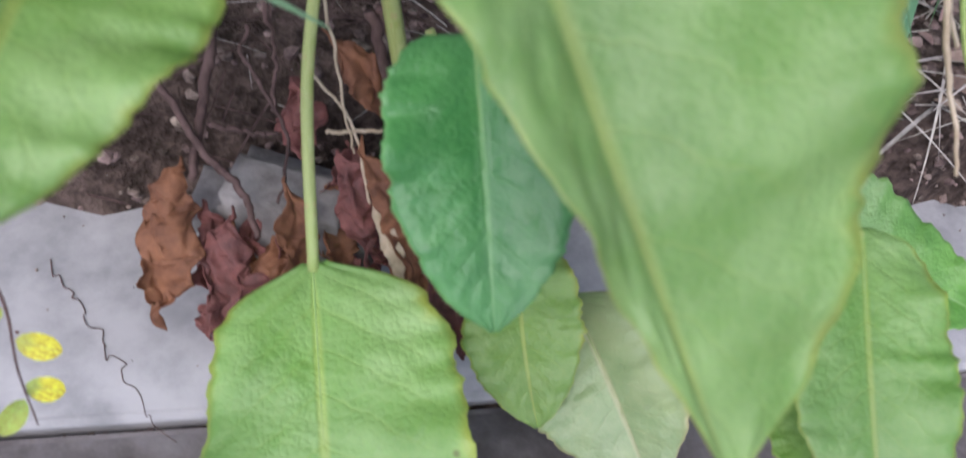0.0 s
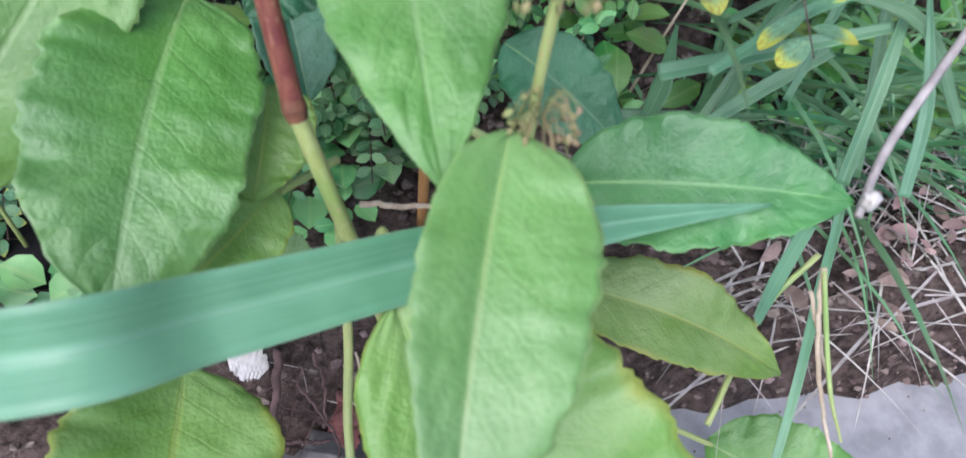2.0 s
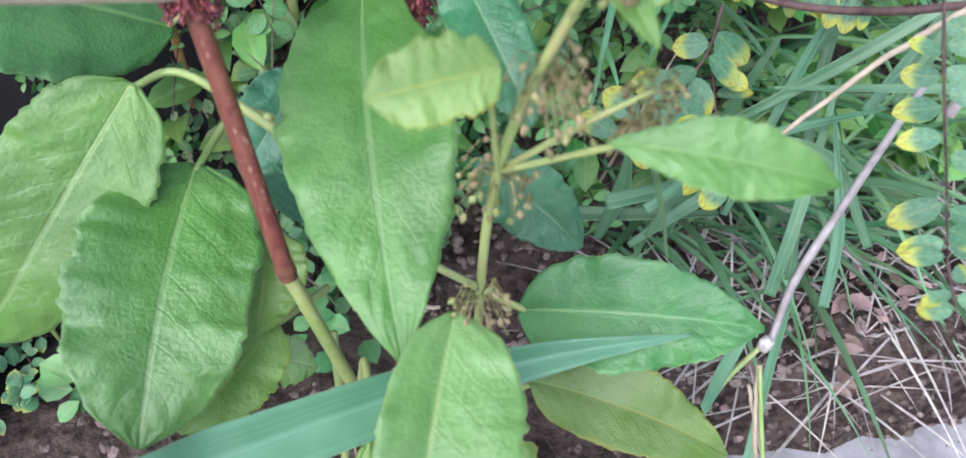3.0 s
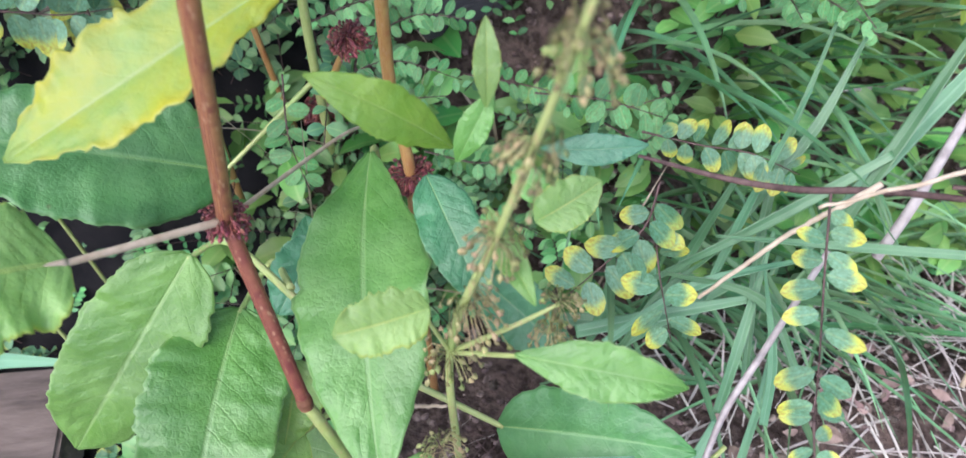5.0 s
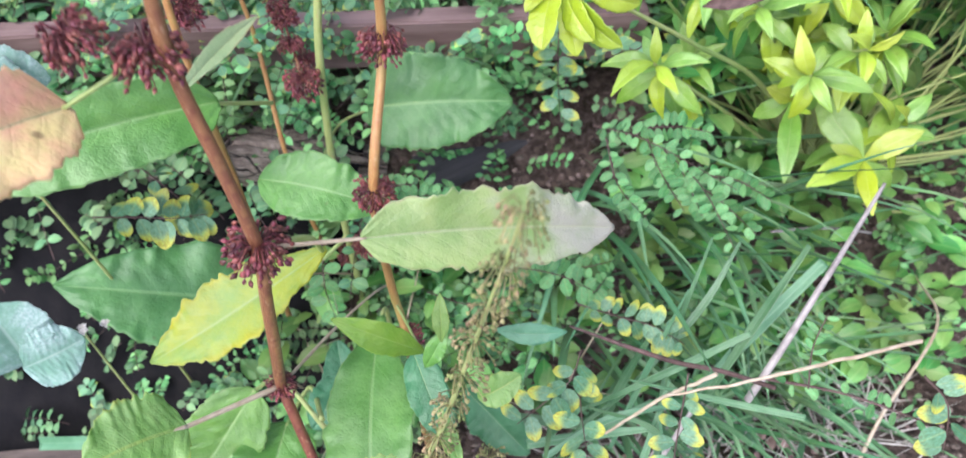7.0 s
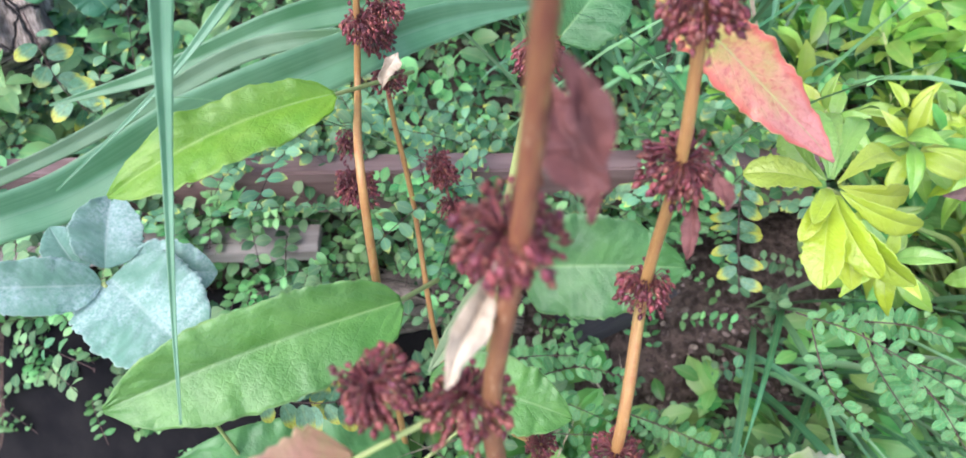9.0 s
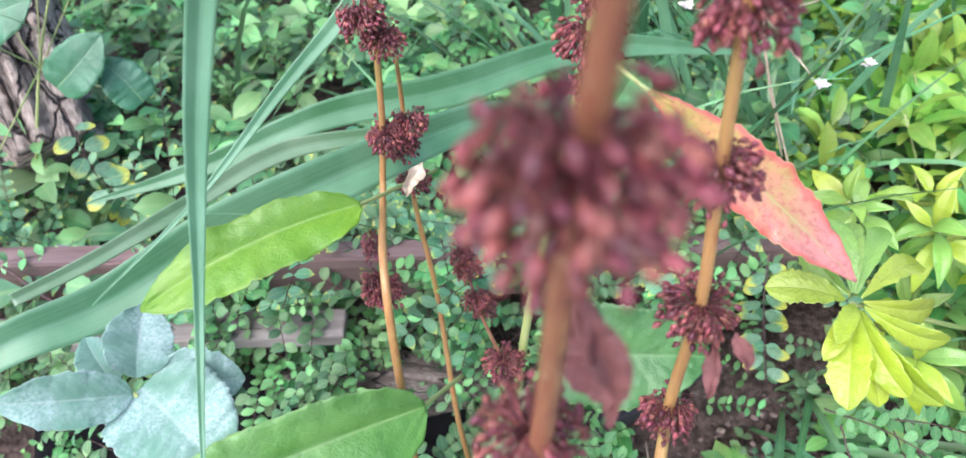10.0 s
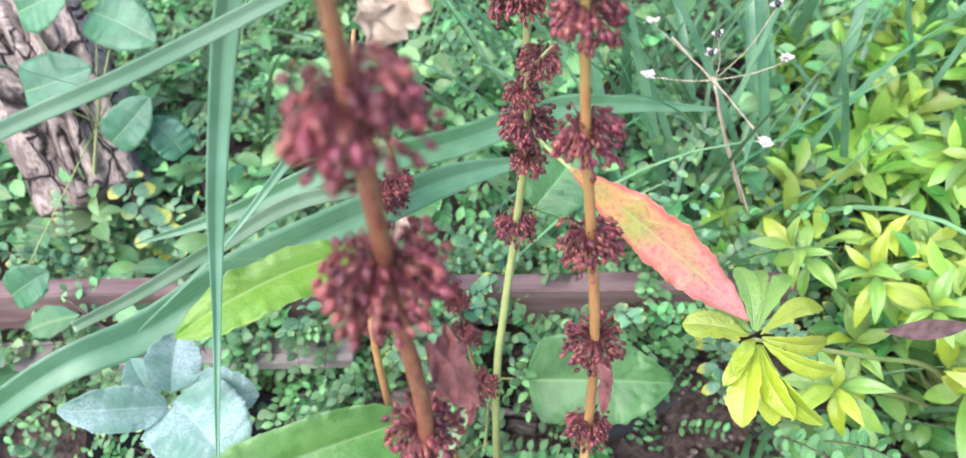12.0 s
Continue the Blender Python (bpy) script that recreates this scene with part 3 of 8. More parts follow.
def fruit_mesh(seed, count, radius, height, mat="seed", size=0.0032, tiers=2, hang=0.28):
    """A whorl of dock fruits: small pointed three-winged valves, each hanging from its own curved thread that springs from the node."""
    rng = np.random.RandomState(seed)
    v, f = [], []
    profile = ((-1.0, 0.12), (-0.55, 0.62), (0.05, 0.78), (0.6, 0.42), (1.1, 0.04))
    for n in range(count):
        ang = n * 2.39996 + rng.uniform(-0.4, 0.4)
        tier = (n % tiers) / max(1, tiers - 1) - 0.5 if tiers > 1 else 0.0
        reach = radius * rng.uniform(0.5, 1.0)
        out = np.array([math.cos(ang), math.sin(ang), 0.0])
        root = out * 0.0018 + np.array([0, 0, tier * height * 0.5 + rng.normal(0, 0.0008)])
        lift = rng.uniform(-0.35, 0.55) * reach
        knee = root + out * reach * 0.55 + np.array([0, 0, lift + 0.15 * reach])
        c = root + out * reach + np.array([0, 0, lift - hang * reach * rng.uniform(0.3, 1.3)])
        L = size * rng.uniform(0.75, 1.25)
        ax = (c - knee) / (np.linalg.norm(c - knee) + 1e-9) + rng.normal(0, 0.3, 3)
        ax /= np.linalg.norm(ax)
        p = np.cross(ax, rng.normal(0, 1, 3))
        p /= np.linalg.norm(p)
        q = np.cross(ax, p)
        b = len(v)
        for z, r in profile:
            for k in range(6):
                wing = 1.0 if k % 2 else 0.72
                v.append(c + ax * L * z + (p * math.cos(k * 1.0472) + q * math.sin(k * 1.0472)) * L * r * wing)
        for i in range(len(profile) - 1):
            for k in range(6):
                m = (k + 1) % 6
                f.append((b + 6 * i + k, b + 6 * i + m, b + 6 * i + 6 + m, b + 6 * i + 6 + k))
        st = len(v)
        for end in (root, knee, c - ax * L):
            v += [end + p * 0.0003, end - p * 0.00025 + q * 0.00028, end - p * 0.00025 - q * 0.00028]
        for i in (0, 3):
            f += [(st + i + k, st + i + (k + 1) % 3, st + i + 3 + (k + 1) % 3, st + i + 3 + k) for k in range(3)]
    return link_mesh("fruit_whorl", v, f, [M[mat]])


WHORLS = [fruit_mesh(11 + i, 170, 0.0145, 0.017, size=0.0019, tiers=3) for i in range(4)]
WHORLS_TALL = [fruit_mesh(31 + i, 150, 0.0120, 0.040, size=0.0022, tiers=6) for i in range(2)]
FLOWERS = [fruit_mesh(51 + i, 44, 0.0150, 0.026, "flower", 0.0022, tiers=4, hang=1.3) for i in range(3)]
whorl_count = [0]


def whorl(parent, at, scale=1.0, tall=False, flower=False):
    i = whorl_count[0] = whorl_count[0] + 1
    pool = FLOWERS if flower else WHORLS_TALL if tall else WHORLS
    rng = np.random.RandomState(i)
    return part("flower_whorl" if flower else "fruit_whorl", pool[i % len(pool)], parent, at, "", (rng.uniform(-0.3, 0.3), rng.uniform(-0.3, 0.3), rng.uniform(0, 6.28)), scale)


def small_leaves(bases, tips, normals, widths, fold=0.18):
    """Many small pointed-oval leaves in one mesh: ten corners each. Returns corners, faces, uv."""
    bases, tips, normals = (np.asarray(x, float) for x in (bases, tips, normals))
    a = tips - bases
    ln = np.linalg.norm(a, axis=1)[:, None] + 1e-9
    ax = a / ln
    n = normals - ax * (normals * ax).sum(1)[:, None]
    n /= np.linalg.norm(n, axis=1)[:, None] + 1e-9
    sd = np.cross(ax, n)
    w = np.asarray(widths, float)[:, None] / 2
    rows = ((0.22, 0.72), (0.5, 1.0), (0.78, 0.72))
    cols = [bases]
    uv = [(0.5, 0.0)]
    for s, h in rows:
        c = bases + a * s + n * ln * 0.10 * 4 * s * (1 - s)
        cols += [c - sd * w * h + n * w * h * fold * 2, c, c + sd * w * h + n * w * h * fold * 2]
        uv += [(0.5 - h / 2, s), (0.5, s), (0.5 + h / 2, s)]
    cols.append(tips)
    uv.append((0.5, 1.0))
    v = np.stack(cols, 1)
    q = [(0, 1, 2), (0, 2, 3), (1, 4, 5, 2), (2, 5, 6, 3), (4, 7, 8, 5), (5, 8, 9, 6), (7, 10, 8), (8, 10, 9)]
    m = len(bases)
    f = [tuple(i * 11 + k for k in face) for i in range(m) for face in q]
    return v.reshape(-1, 3), f, np.tile(np.array(uv), (m, 1))


LEAFLETS = {}


def leaflet_mesh(mat):
    """One oval leaflet a unit long, gently cupped; shared by all sprays of its kind."""
    if mat not in LEAFLETS:
        v, f, uv = [], [], []
        for i, (s, h) in enumerate(((0.0, 0.05), (0.1, 0.55), (0.28, 0.88), (0.5, 1.0), (0.72, 0.92), (0.9, 0.58), (1.0, 0.12))):
            for x in (-1, -0.5, 0, 0.5, 1):
                v.append((x * h / 2, s, 0.05 * abs(x) * h + 0.12 * s * (1 - s)))
                uv.append((0.5 + x * h / 2, s))
            if i:
                b = 5 * i
                f += [(b - 5 + j, b - 4 + j, b + 1 + j, b + j) for j in range(4)]
        LEAFLETS[mat] = link_mesh("leaflet", v, f, [M[mat]], uv)
    return LEAFLETS[mat]


def frond(parent, points, pairs, leaf_len, leaf_w, mat="leaflet", twig_r=0.0009, facing=(0, -0.5, 1), seed=1, spread=0.9, name="frond", keep=0.05):
    """A pinnate spray: a thin rachis with paired oval leaflets."""
    rng = np.random.RandomState(seed)
    line = smooth_line(points, pairs + 2)
    fc = np.array(facing, float)
    fc /= np.linalg.norm(fc)
    rachis = tube("rachis", points, (twig_r * 1.0, twig_r * 0.4), "twig", parent, sides=5)
    for i in range(1, pairs + 1):
        t = line[min(i + 1, pairs + 1)] - line[i - 1]
        t /= np.linalg.norm(t)
        sd = np.cross(t, fc)
        sd /= np.linalg.norm(sd)
        grow = 0.75 + 0.35 * math.sin(math.pi * i / (pairs + 1))
        for sg in (-1, 1):
            if rng.rand() < keep:
                continue
            d = sd * sg * spread + t * rng.uniform(0.0, 0.7) + rng.normal(0, 0.22, 3)
            d /= np.linalg.norm(d)
            ll = leaf_len * grow * rng.uniform(0.85, 1.15)
            b = line[i] + t * (0.35 if sg > 0 else 0.0) * ll + d * ll * 0.08
            nn = fc + rng.normal(0, 0.42, 3)
            nn -= d * (nn @ d)
            nn /= np.linalg.norm(nn)
            ob = part("leaflet", leaflet_mesh(mat), parent, b)
            m = Matrix((np.cross(d, nn), d, nn)).transposed()
            ob.rotation_euler = m.to_euler()
            ob.scale = (leaf_w * grow * rng.uniform(0.9, 1.1), ll, ll)


def seed_cup(parent, at, seeded):
    """A dry papery cup of pointed bracts, some with a black seed inside."""
    rng = np.random.RandomState(int(abs(at[0]) * 7000 + abs(at[2]) * 3000) % 9999)
    B, T, N, Wd = [], [], [], []
    for j in range(7):
        a = j * 0.9 + rng.uniform(-0.2, 0.2)
        d = np.array([math.cos(a), math.sin(a), rng.uniform(0.3, 1.3)])
        d /= np.linalg.norm(d)
        B.append((0, 0, 0)), T.append(d * rng.uniform(0.007, 0.011)), N.append((0, -0.5, 1)), Wd.append(0.005)
    v, f, uv = small_leaves(B, T, N, Wd, 0.3)
    cup = part("seed_cup", link_mesh("seed_cup", v, f, [M["white"]], uv), parent, at)
    if seeded:
        line = np.array([(0, 0, 0.001), (0, 0, 0.002), (0, -0.001, 0.0045), (0, -0.001, 0.007), (0, -0.001, 0.008)])
        v, f, uv = tube_data(line, (0.0005, 0.003, 0.0038, 0.0028, 0.0004), 10)
        part("seed", link_mesh("seed", v, f, [M["seed_black"]], uv), cup, at, "black seed")


def ground_z(x, y):
    """Height of the soil: level at the front, then a bank, higher towards -x."""
    def ease(v):
        v = np.clip(v, 0, 1)
        return v * v * (3 - 2 * v)
    yy = y - 0.30 * np.clip(x, -5.0, 5.0)
    bank = 0.29 * ease((yy - 0.44) / 0.40) + 0.05 * np.clip(yy - 1.0, 0, 20)
    right = -0.20 * ease((x - 0.1) / 0.25) * ease((yy - 0.35) / 0.3) * ease((1.2 - yy) / 0.4)
    rim = 0.258 + 0.006 * np.sin(x * 17) * np.sin(x * 41 + 1) + 0.004 * np.sin(x * 93)
    front = -0.125 * (1 - ease((yy - rim) / 0.05))
    return bank + right + front

# ---- ground ----


def soil_sheet():
    """One sheet of soil to the horizon: fine near the plants, coarse far off; it passes under the paving in front."""
    near = np.arange(-1.6, 1.601, 0.02)
    xs = np.r_[-400, -60, -12, -5, -4, -3, -2.4, -2, near, 2, 2.4, 3, 4, 5, 12, 60, 400]
    ys = np.r_[-400, -60, -14, -4, -1.5, -0.6, -0.3, -0.1, np.arange(0.0, 0.6, 0.0125), np.arange(0.6, 2.4, 0.02), 2.6, 3.2, 4.5, 8, 20, 80, 400]
    X, Y = np.meshgrid(xs, ys)
    Z = ground_z(X, np.minimum(Y, 6.0))
    bumps = np.array([[noise.fractal(Vector((x * 9, y * 9, 0.3)), 1.0, 2.0, 5) for x in xs] for y in ys])
    Z = Z + np.where(np.abs(X) < 2, 0.010, 0.0) * bumps
    Z = Z - np.where(Y - 0.3 * np.clip(X, -5.0, 5.0) < 0.06, 0.04, 0.0)
    n, m = X.shape
    v = np.stack([X, Y, Z], -1).reshape(-1, 3)
    f = [(i * m + j, i * m + j + 1, (i + 1) * m + j + 1, (i + 1) * m + j) for i in range(n - 1) for j in range(m - 1)]
    ob = new("ground", link_mesh("ground", v, f, [M["soil"]]))
    return tagged(ob, "dark brown crumbly garden soil strewn with debris", "ground", kind="structure")


soil_sheet()


def rough_block(name, x0, x1, y0, y1, z0, z1, mat, cells=0.02, rough=0.004, seed=0.0, round_by=0.16, smooth=True):
    """A worn block: subdivided box with rounded, uneven faces."""
    bm = bmesh.new()
    bmesh.ops.create_cube(bm, size=1.0)
    for v in bm.verts:
        v.co = Vector((x0 + (v.co.x + 0.5) * (x1 - x0), y0 + (v.co.y + 0.5) * (y1 - y0), z0 + (v.co.z + 0.5) * (z1 - z0)))
    bmesh.ops.bevel(bm, geom=bm.edges[:], offset=min(x1 - x0, y1 - y0, z1 - z0) * round_by, segments=3, affect="EDGES")
    cut = [e for e in bm.edges if e.calc_length() > cells * 2]
    if cut:
        bmesh.ops.subdivide_edges(bm, edges=cut, cuts=max(1, min(24, int(max(x1 - x0, y1 - y0) / cells))), use_grid_fill=True)
    for v in bm.verts:
        d = noise.noise_vector(v.co * 28 + Vector((seed, seed, 0))) * rough + noise.noise_vector(v.co * 7 + Vector((seed, 0, seed))) * rough * 1.5
        v.co += d
    c = Vector(((x0 + x1) / 2, (y0 + y1) / 2, z0))
    for v in bm.verts:
        v.co -= c
    me = bpy.data.meshes.new(name)
    bm.to_mesh(me)
    bm.free()
    me.materials.append(M[mat])
    me.polygons.foreach_set("use_smooth", np.full(len(me.polygons), smooth))
    ob = new(name, me)
    ob.location = c
    return ob


SLAB_Z = -0.105
LINE = pose(-0.2, 0.066, 0, 0, 0, 16.7)  # the paving runs at this angle
slab = rough_block("pavement", -5.2, 5.2, 0.003, 0.9, SLAB_Z - 0.08, SLAB_Z, "slab", 0.03, 0.0015, round_by=0.06)
slab.matrix_world = LINE @ slab.matrix_basis
tagged(slab, "pale grey worn concrete slab with hairline cracks", "pavement", kind="structure")
gutter = rough_block("pavement_edge", -5.4, 5.4, -9.0, 0.0, SLAB_Z - 0.12, SLAB_Z - 0.005, "dirty", 0.12, 0.002, 3.0, 0.04)
gutter.matrix_world = LINE @ gutter.matrix_basis
tagged(gutter, "lower grey concrete paving with dirt along the joint", "pavement", kind="structure")
stone = rough_block("stone", -0.160, -0.055, 0.165, 0.235, -0.10, -0.030, "stone", 0.012, 0.003, 9.0, 0.3)
tagged(stone, "worn grey stone at the foot of the dock plant", "stone")


def pebbles(name, count, area, sizes, mat, seed, label, lift=0.0):
    rng = np.random.RandomState(seed)
    ico = [(0, 0, 1), (0.89, 0, 0.45), (0.28, 0.85, 0.45), (-0.72, 0.53, 0.45), (-0.72, -0.53, 0.45), (0.28, -0.85, 0.45),
           (0.72, 0.53, -0.45), (-0.28, 0.85, -0.45), (-0.89, 0, -0.45), (-0.28, -0.85, -0.45), (0.72, -0.53, -0.45), (0, 0, -1)]
    tri = [(0, 1, 2), (0, 2, 3), (0, 3, 4), (0, 4, 5), (0, 5, 1), (1, 6, 2), (2, 7, 3), (3, 8, 4), (4, 9, 5), (5, 10, 1), (2, 6, 7),
           (3, 7, 8), (4, 8, 9), (5, 9, 10), (1, 10, 6), (11, 7, 6), (11, 8, 7), (11, 9, 8), (11, 10, 9), (11, 6, 10)]
    v, f = [], []
    for i in range(count):
        x, y = rng.uniform(area[0], area[1]), rng.uniform(area[2], area[3])
        y += 0.30 * x
        z = (float(ground_z(np.float64(x), np.float64(y))) if lift == 0.0 else lift) + 0.001
        s = rng.uniform(*sizes) * np.array([1, rng.uniform(0.6, 1), rng.uniform(0.4, 0.8)])
        jit = rng.uniform(0.75, 1.25, (12, 1))
        o = len(v)
        a = rng.uniform(0, 6.28)
        R = np.array([[math.cos(a), -math.sin(a), 0], [math.sin(a), math.cos(a), 0], [0, 0, 1]])
        v += list((np.array(ico) * jit * s) @ R.T + (x, y, z))
        f += [tuple(o + k for k in t) for t in tri]
    ob = new(name, link_mesh(name, v, f, [M[mat]], smooth=False))
    return tagged(ob, label, "debris", kind="stuff")


pebbles("rim_clods", 1500, (-0.6, 0.6, 0.235, 0.285), (0.001, 0.0042), "clod", 15, "crumbs of soil along the edge of the concrete")
pebbles("soil_clods", 5200, (-0.75, 0.7, 0.25, 0.8), (0.0015, 0.0065), "clod", 5, "loose crumbs of soil and small grit")
pebbles("crumbs", 90, (-0.4, 0.5, 0.15, 0.27), (0.0005, 0.0013), "clod", 8, "scattered crumbs of soil on the concrete", SLAB_Z)
pebbles("grit", 420, (-0.45, 0.5, 0.10, 0.145), (0.001, 0.003), "clod", 6, "grit and dirt lying along the paving joint", SLAB_Z - 0.02)


def hair_cracks():
    rng = np.random.RandomState(4)
    for x0, y0, dx, dy, n in ((-0.235, 0.16, 0.10, -0.085, 30), (0.22, 0.15, 0.16, -0.06, 30)):
        pts = [(x0 + dx * i / n + rng.normal(0, 0.002), y0 + dy * i / n + rng.normal(0, 0.002), SLAB_Z + 0.0008) for i in range(n + 1)]
        # Each hairline crack is a dark thread laid on top of the slab.
        ob = tube("root_thread", pts, (0.0004, 0.00025), "twig", None, sides=5, steps=90)
        tagged(ob, "thin dark hairline crack laid as a thread on the concrete", "root")


hair_cracks()

# ---- timber, sheet and log on the bank ----


def plank(name, a, b, wide, thick, mat, label, roll=0.0, seed=1.0):
    """A weathered plank from a to b with a rounded, split surface."""
    a, b = Vector(a), Vector(b)
    length = (b - a).length
    ob = rough_block(name, 0, length, -wide / 2, wide / 2, -thick / 2, thick / 2, mat, 0.012, 0.0016, seed, 0.07, False)
    m = (b - a).to_track_quat("X", "Z").to_matrix().to_4x4() @ pose(0, 0, 0, roll, 0, 0)
    shift = m @ Vector((length / 2, 0, -thick / 2))
    ob.matrix_world = Matrix.Translation(a + shift) @ m
    return tagged(ob, label, "plank")


def log_piece(name, a, b, radius, label, seed=1):
    rng = np.random.RandomState(seed)
    line = smooth_line([a, tuple((np.array(a) + np.array(b)) / 2 + rng.normal(0, 0.01, 3)), b], 70)
    at = line[0]
    v, f, uv = tube_data(line - at, (radius, radius * 1.08, radius * 0.9), 64)
    v = np.array(v)
    c = np.repeat(line - at, 64, axis=0)
    for i in range(len(v)):
        d = v[i] - c[i]
        g = noise.fractal(Vector((d[0] * 46 + seed, d[1] * 46, c[i][0] * 13 + c[i][2] * 13)), 1.0, 2.0, 5)
        v[i] = c[i] + d * (1 + 0.55 * g - 0.22 * max(0.0, math.sin(math.atan2(d[2], d[1]) * 9 + 3 * g) - 0.1))
    ob = new(name, link_mesh(name, v, f, [M["bark"]], uv))
    ob.location = at
    return tagged(ob, label, "log")

# ---- dock plants ----
dock_a = thing("dock_plant", (-0.045, 0.238, -0.02), "tall dock plant with red stalk, red-brown fruits and broad leaves", "plant", "dock plants")
tube("stem", [(-0.045, 0.238, -0.020), (-0.082, 0.246, 0.130), (-0.119, 0.262, 0.271)], (0.0045, 0.0042, 0.0042), "petiole", dock_a)
tube("stem", [(-0.119, 0.262, 0.271), (-0.133, 0.283, 0.335), (-0.148, 0.305, 0.402)], (0.0048, 0.0048, 0.0047), "stem_red", dock_a)
tube("stem", [(-0.148, 0.305, 0.402), (-0.133, 0.305, 0.470), (-0.119, 0.306, 0.540), (-0.106, 0.307, 0.604), (-0.105, 0.308, 0.680), (-0.106, 0.310, 0.753), (-0.094, 0.318, 0.845), (-0.084, 0.308, 0.930), (-0.070, 0.295, 1.020), (-0.062, 0.288, 1.080)], (0.0047, 0.0047, 0.0045, 0.0043, 0.004, 0.0036, 0.0032, 0.0026, 0.0015), "stem", dock_a)
whorl(dock_a, (-0.148, 0.305, 0.402), 0.80)
whorl(dock_a, (-0.106, 0.307, 0.604), 1.3)
whorl(dock_a, (-0.115, 0.309, 0.753), 1.05)
whorl(dock_a, (-0.100, 0.322, 0.832), 1.05)
whorl(dock_a, (-0.081, 0.304, 0.953), 1.3)
whorl(dock_a, (-0.070, 0.295, 1.020), 1.15)
whorl(dock_a, (-0.145, 0.300, 0.765), 0.95)
node_ring = tube("node_sheath", [(-0.1175, 0.2600, 0.266), (-0.119, 0.262, 0.271), (-0.1205, 0.2642, 0.277)], (0.0046, 0.0058, 0.0046), "dead", dock_a)
leaf(dock_a, (-0.030, 0.186, 0.126), (0.004, 0.100, 0.067), 0.068, (-0.067, -0.582, 0.810), "leaf", "heart", arch=0.05, fold=0.32, wave=0.05, seed=1, stalk=[(-0.056, 0.269, 0.145), (-0.039, 0.210, 0.130)], stalk_r=(0.002, 0.0015))
leaf(dock_a, (-0.076, 0.142, 0.005), (-0.017, -0.022, -0.037), 0.115, (-0.123, -0.284, 0.951), "leaf_lime", "shoulder", arch=0.05, fold=0.12, wave=0.04, left=1.12, right=0.9, seed=2, stalk=[(-0.116, 0.291, 0.150), (-0.104, 0.247, 0.095), (-0.095, 0.199, 0.054)], stalk_r=(0.0032, 0.003, 0.0028))
leaf(dock_a, (-0.063, 0.195, 0.239), (0.064, 0.042, 0.132), 0.122, (-0.05, -0.245, 0.90), "leaf_lime", "dock", arch=0.05, fold=0.14, fold_right=0.6, right=0.40, taper=0.65, left=1.40, bend=0.03, wave=0.05, seed=3, stalk=[(-0.085, 0.235, 0.160), (-0.079, 0.243, 0.217)])
leaf(dock_a, (-0.028, 0.226, 0.316), (-0.026, 0.092, 0.280), 0.058, (0.194, -0.271, 0.943), "leaf_soft", "dock", arch=0.06, fold=0.34, wave=0.05, right=0.75, left=1.25, seed=4)
leaf(dock_a, (-0.169, 0.189, 0.151), (-0.144, 0.043, 0.151), 0.100, (0.291, 0.048, 0.955), "leaf_lime", "dock", arch=0.05, fold=0.32, wave=0.05, seed=5, stalk=[(-0.130, 0.290, 0.210), (-0.150, 0.238, 0.180)], stalk_r=(0.0026, 0.0022))
tube("leaf_stalk", [(-0.140, 0.300, 0.200), (-0.179, 0.230, 0.127), (-0.186, 0.195, 0.131)], (0.0022, 0.002), "petiole", dock_a)
leaf(dock_a, (0.015, 0.178, 0.014), (0.045, 0.099, -0.024), 0.057, (-0.150, -0.476, 0.867), "leaf_lime", "oval", arch=0.06, fold=0.32, wave=0.05, seed=6, stalk=[(-0.050, 0.250, 0.060)])
leaf(dock_a, (0.052, 0.170, -0.019), (0.112, 0.087, -0.046), 0.088, (-0.429, -0.542, 0.723), "leaf_pale", "dock", arch=0.06, fold=0.32, wave=0.05, seed=7, stalk=[(-0.030, 0.270, 0.030)])
leaf(dock_a, (0.149, 0.177, 0.085), (0.166, 0.064, 0.051), 0.062, (-0.25, -0.45, 0.857), "leaf_lime", "long", arch=0.06, fold=0.2, wave=0.06, seed=8, stalk=[(0.060, 0.250, 0.060)])
leaf(dock_a, (0.139, 0.129, 0.043), (0.162, 0.073, 0.034), 0.044, (-0.509, -0.337, 0.792), "leaf_lime", "oval", arch=0.06, fold=0.32, wave=0.05, seed=9)
leaf(dock_a, (0.148, 0.257, -0.011), (0.287, 0.209, -0.003), 0.085, (-0.15, -0.35, 0.92), "leaf_mid", "dock", arch=0.06, fold=0.2, wave=0.06, seed=10, stalk=[(0.050, 0.270, 0.020)])
leaf(dock_a, (0.018, 0.287, 0.124), (0.158, 0.264, 0.097), 0.058, (0.126, -0.335, 0.934), "leaf_lime", "dock", arch=0.12, fold=0.32, wave=0.05, seed=11, stalk=[(-0.040, 0.270, 0.080)])
leaf(dock_a, (0.002, 0.288, 0.216), (0.133, 0.279, 0.246), 0.066, (-0.223, -0.541, 0.811), "leaf", "dock", arch=0.05, fold=0.32, wave=0.05, seed=12, stalk=[(-0.060, 0.300, 0.240)])
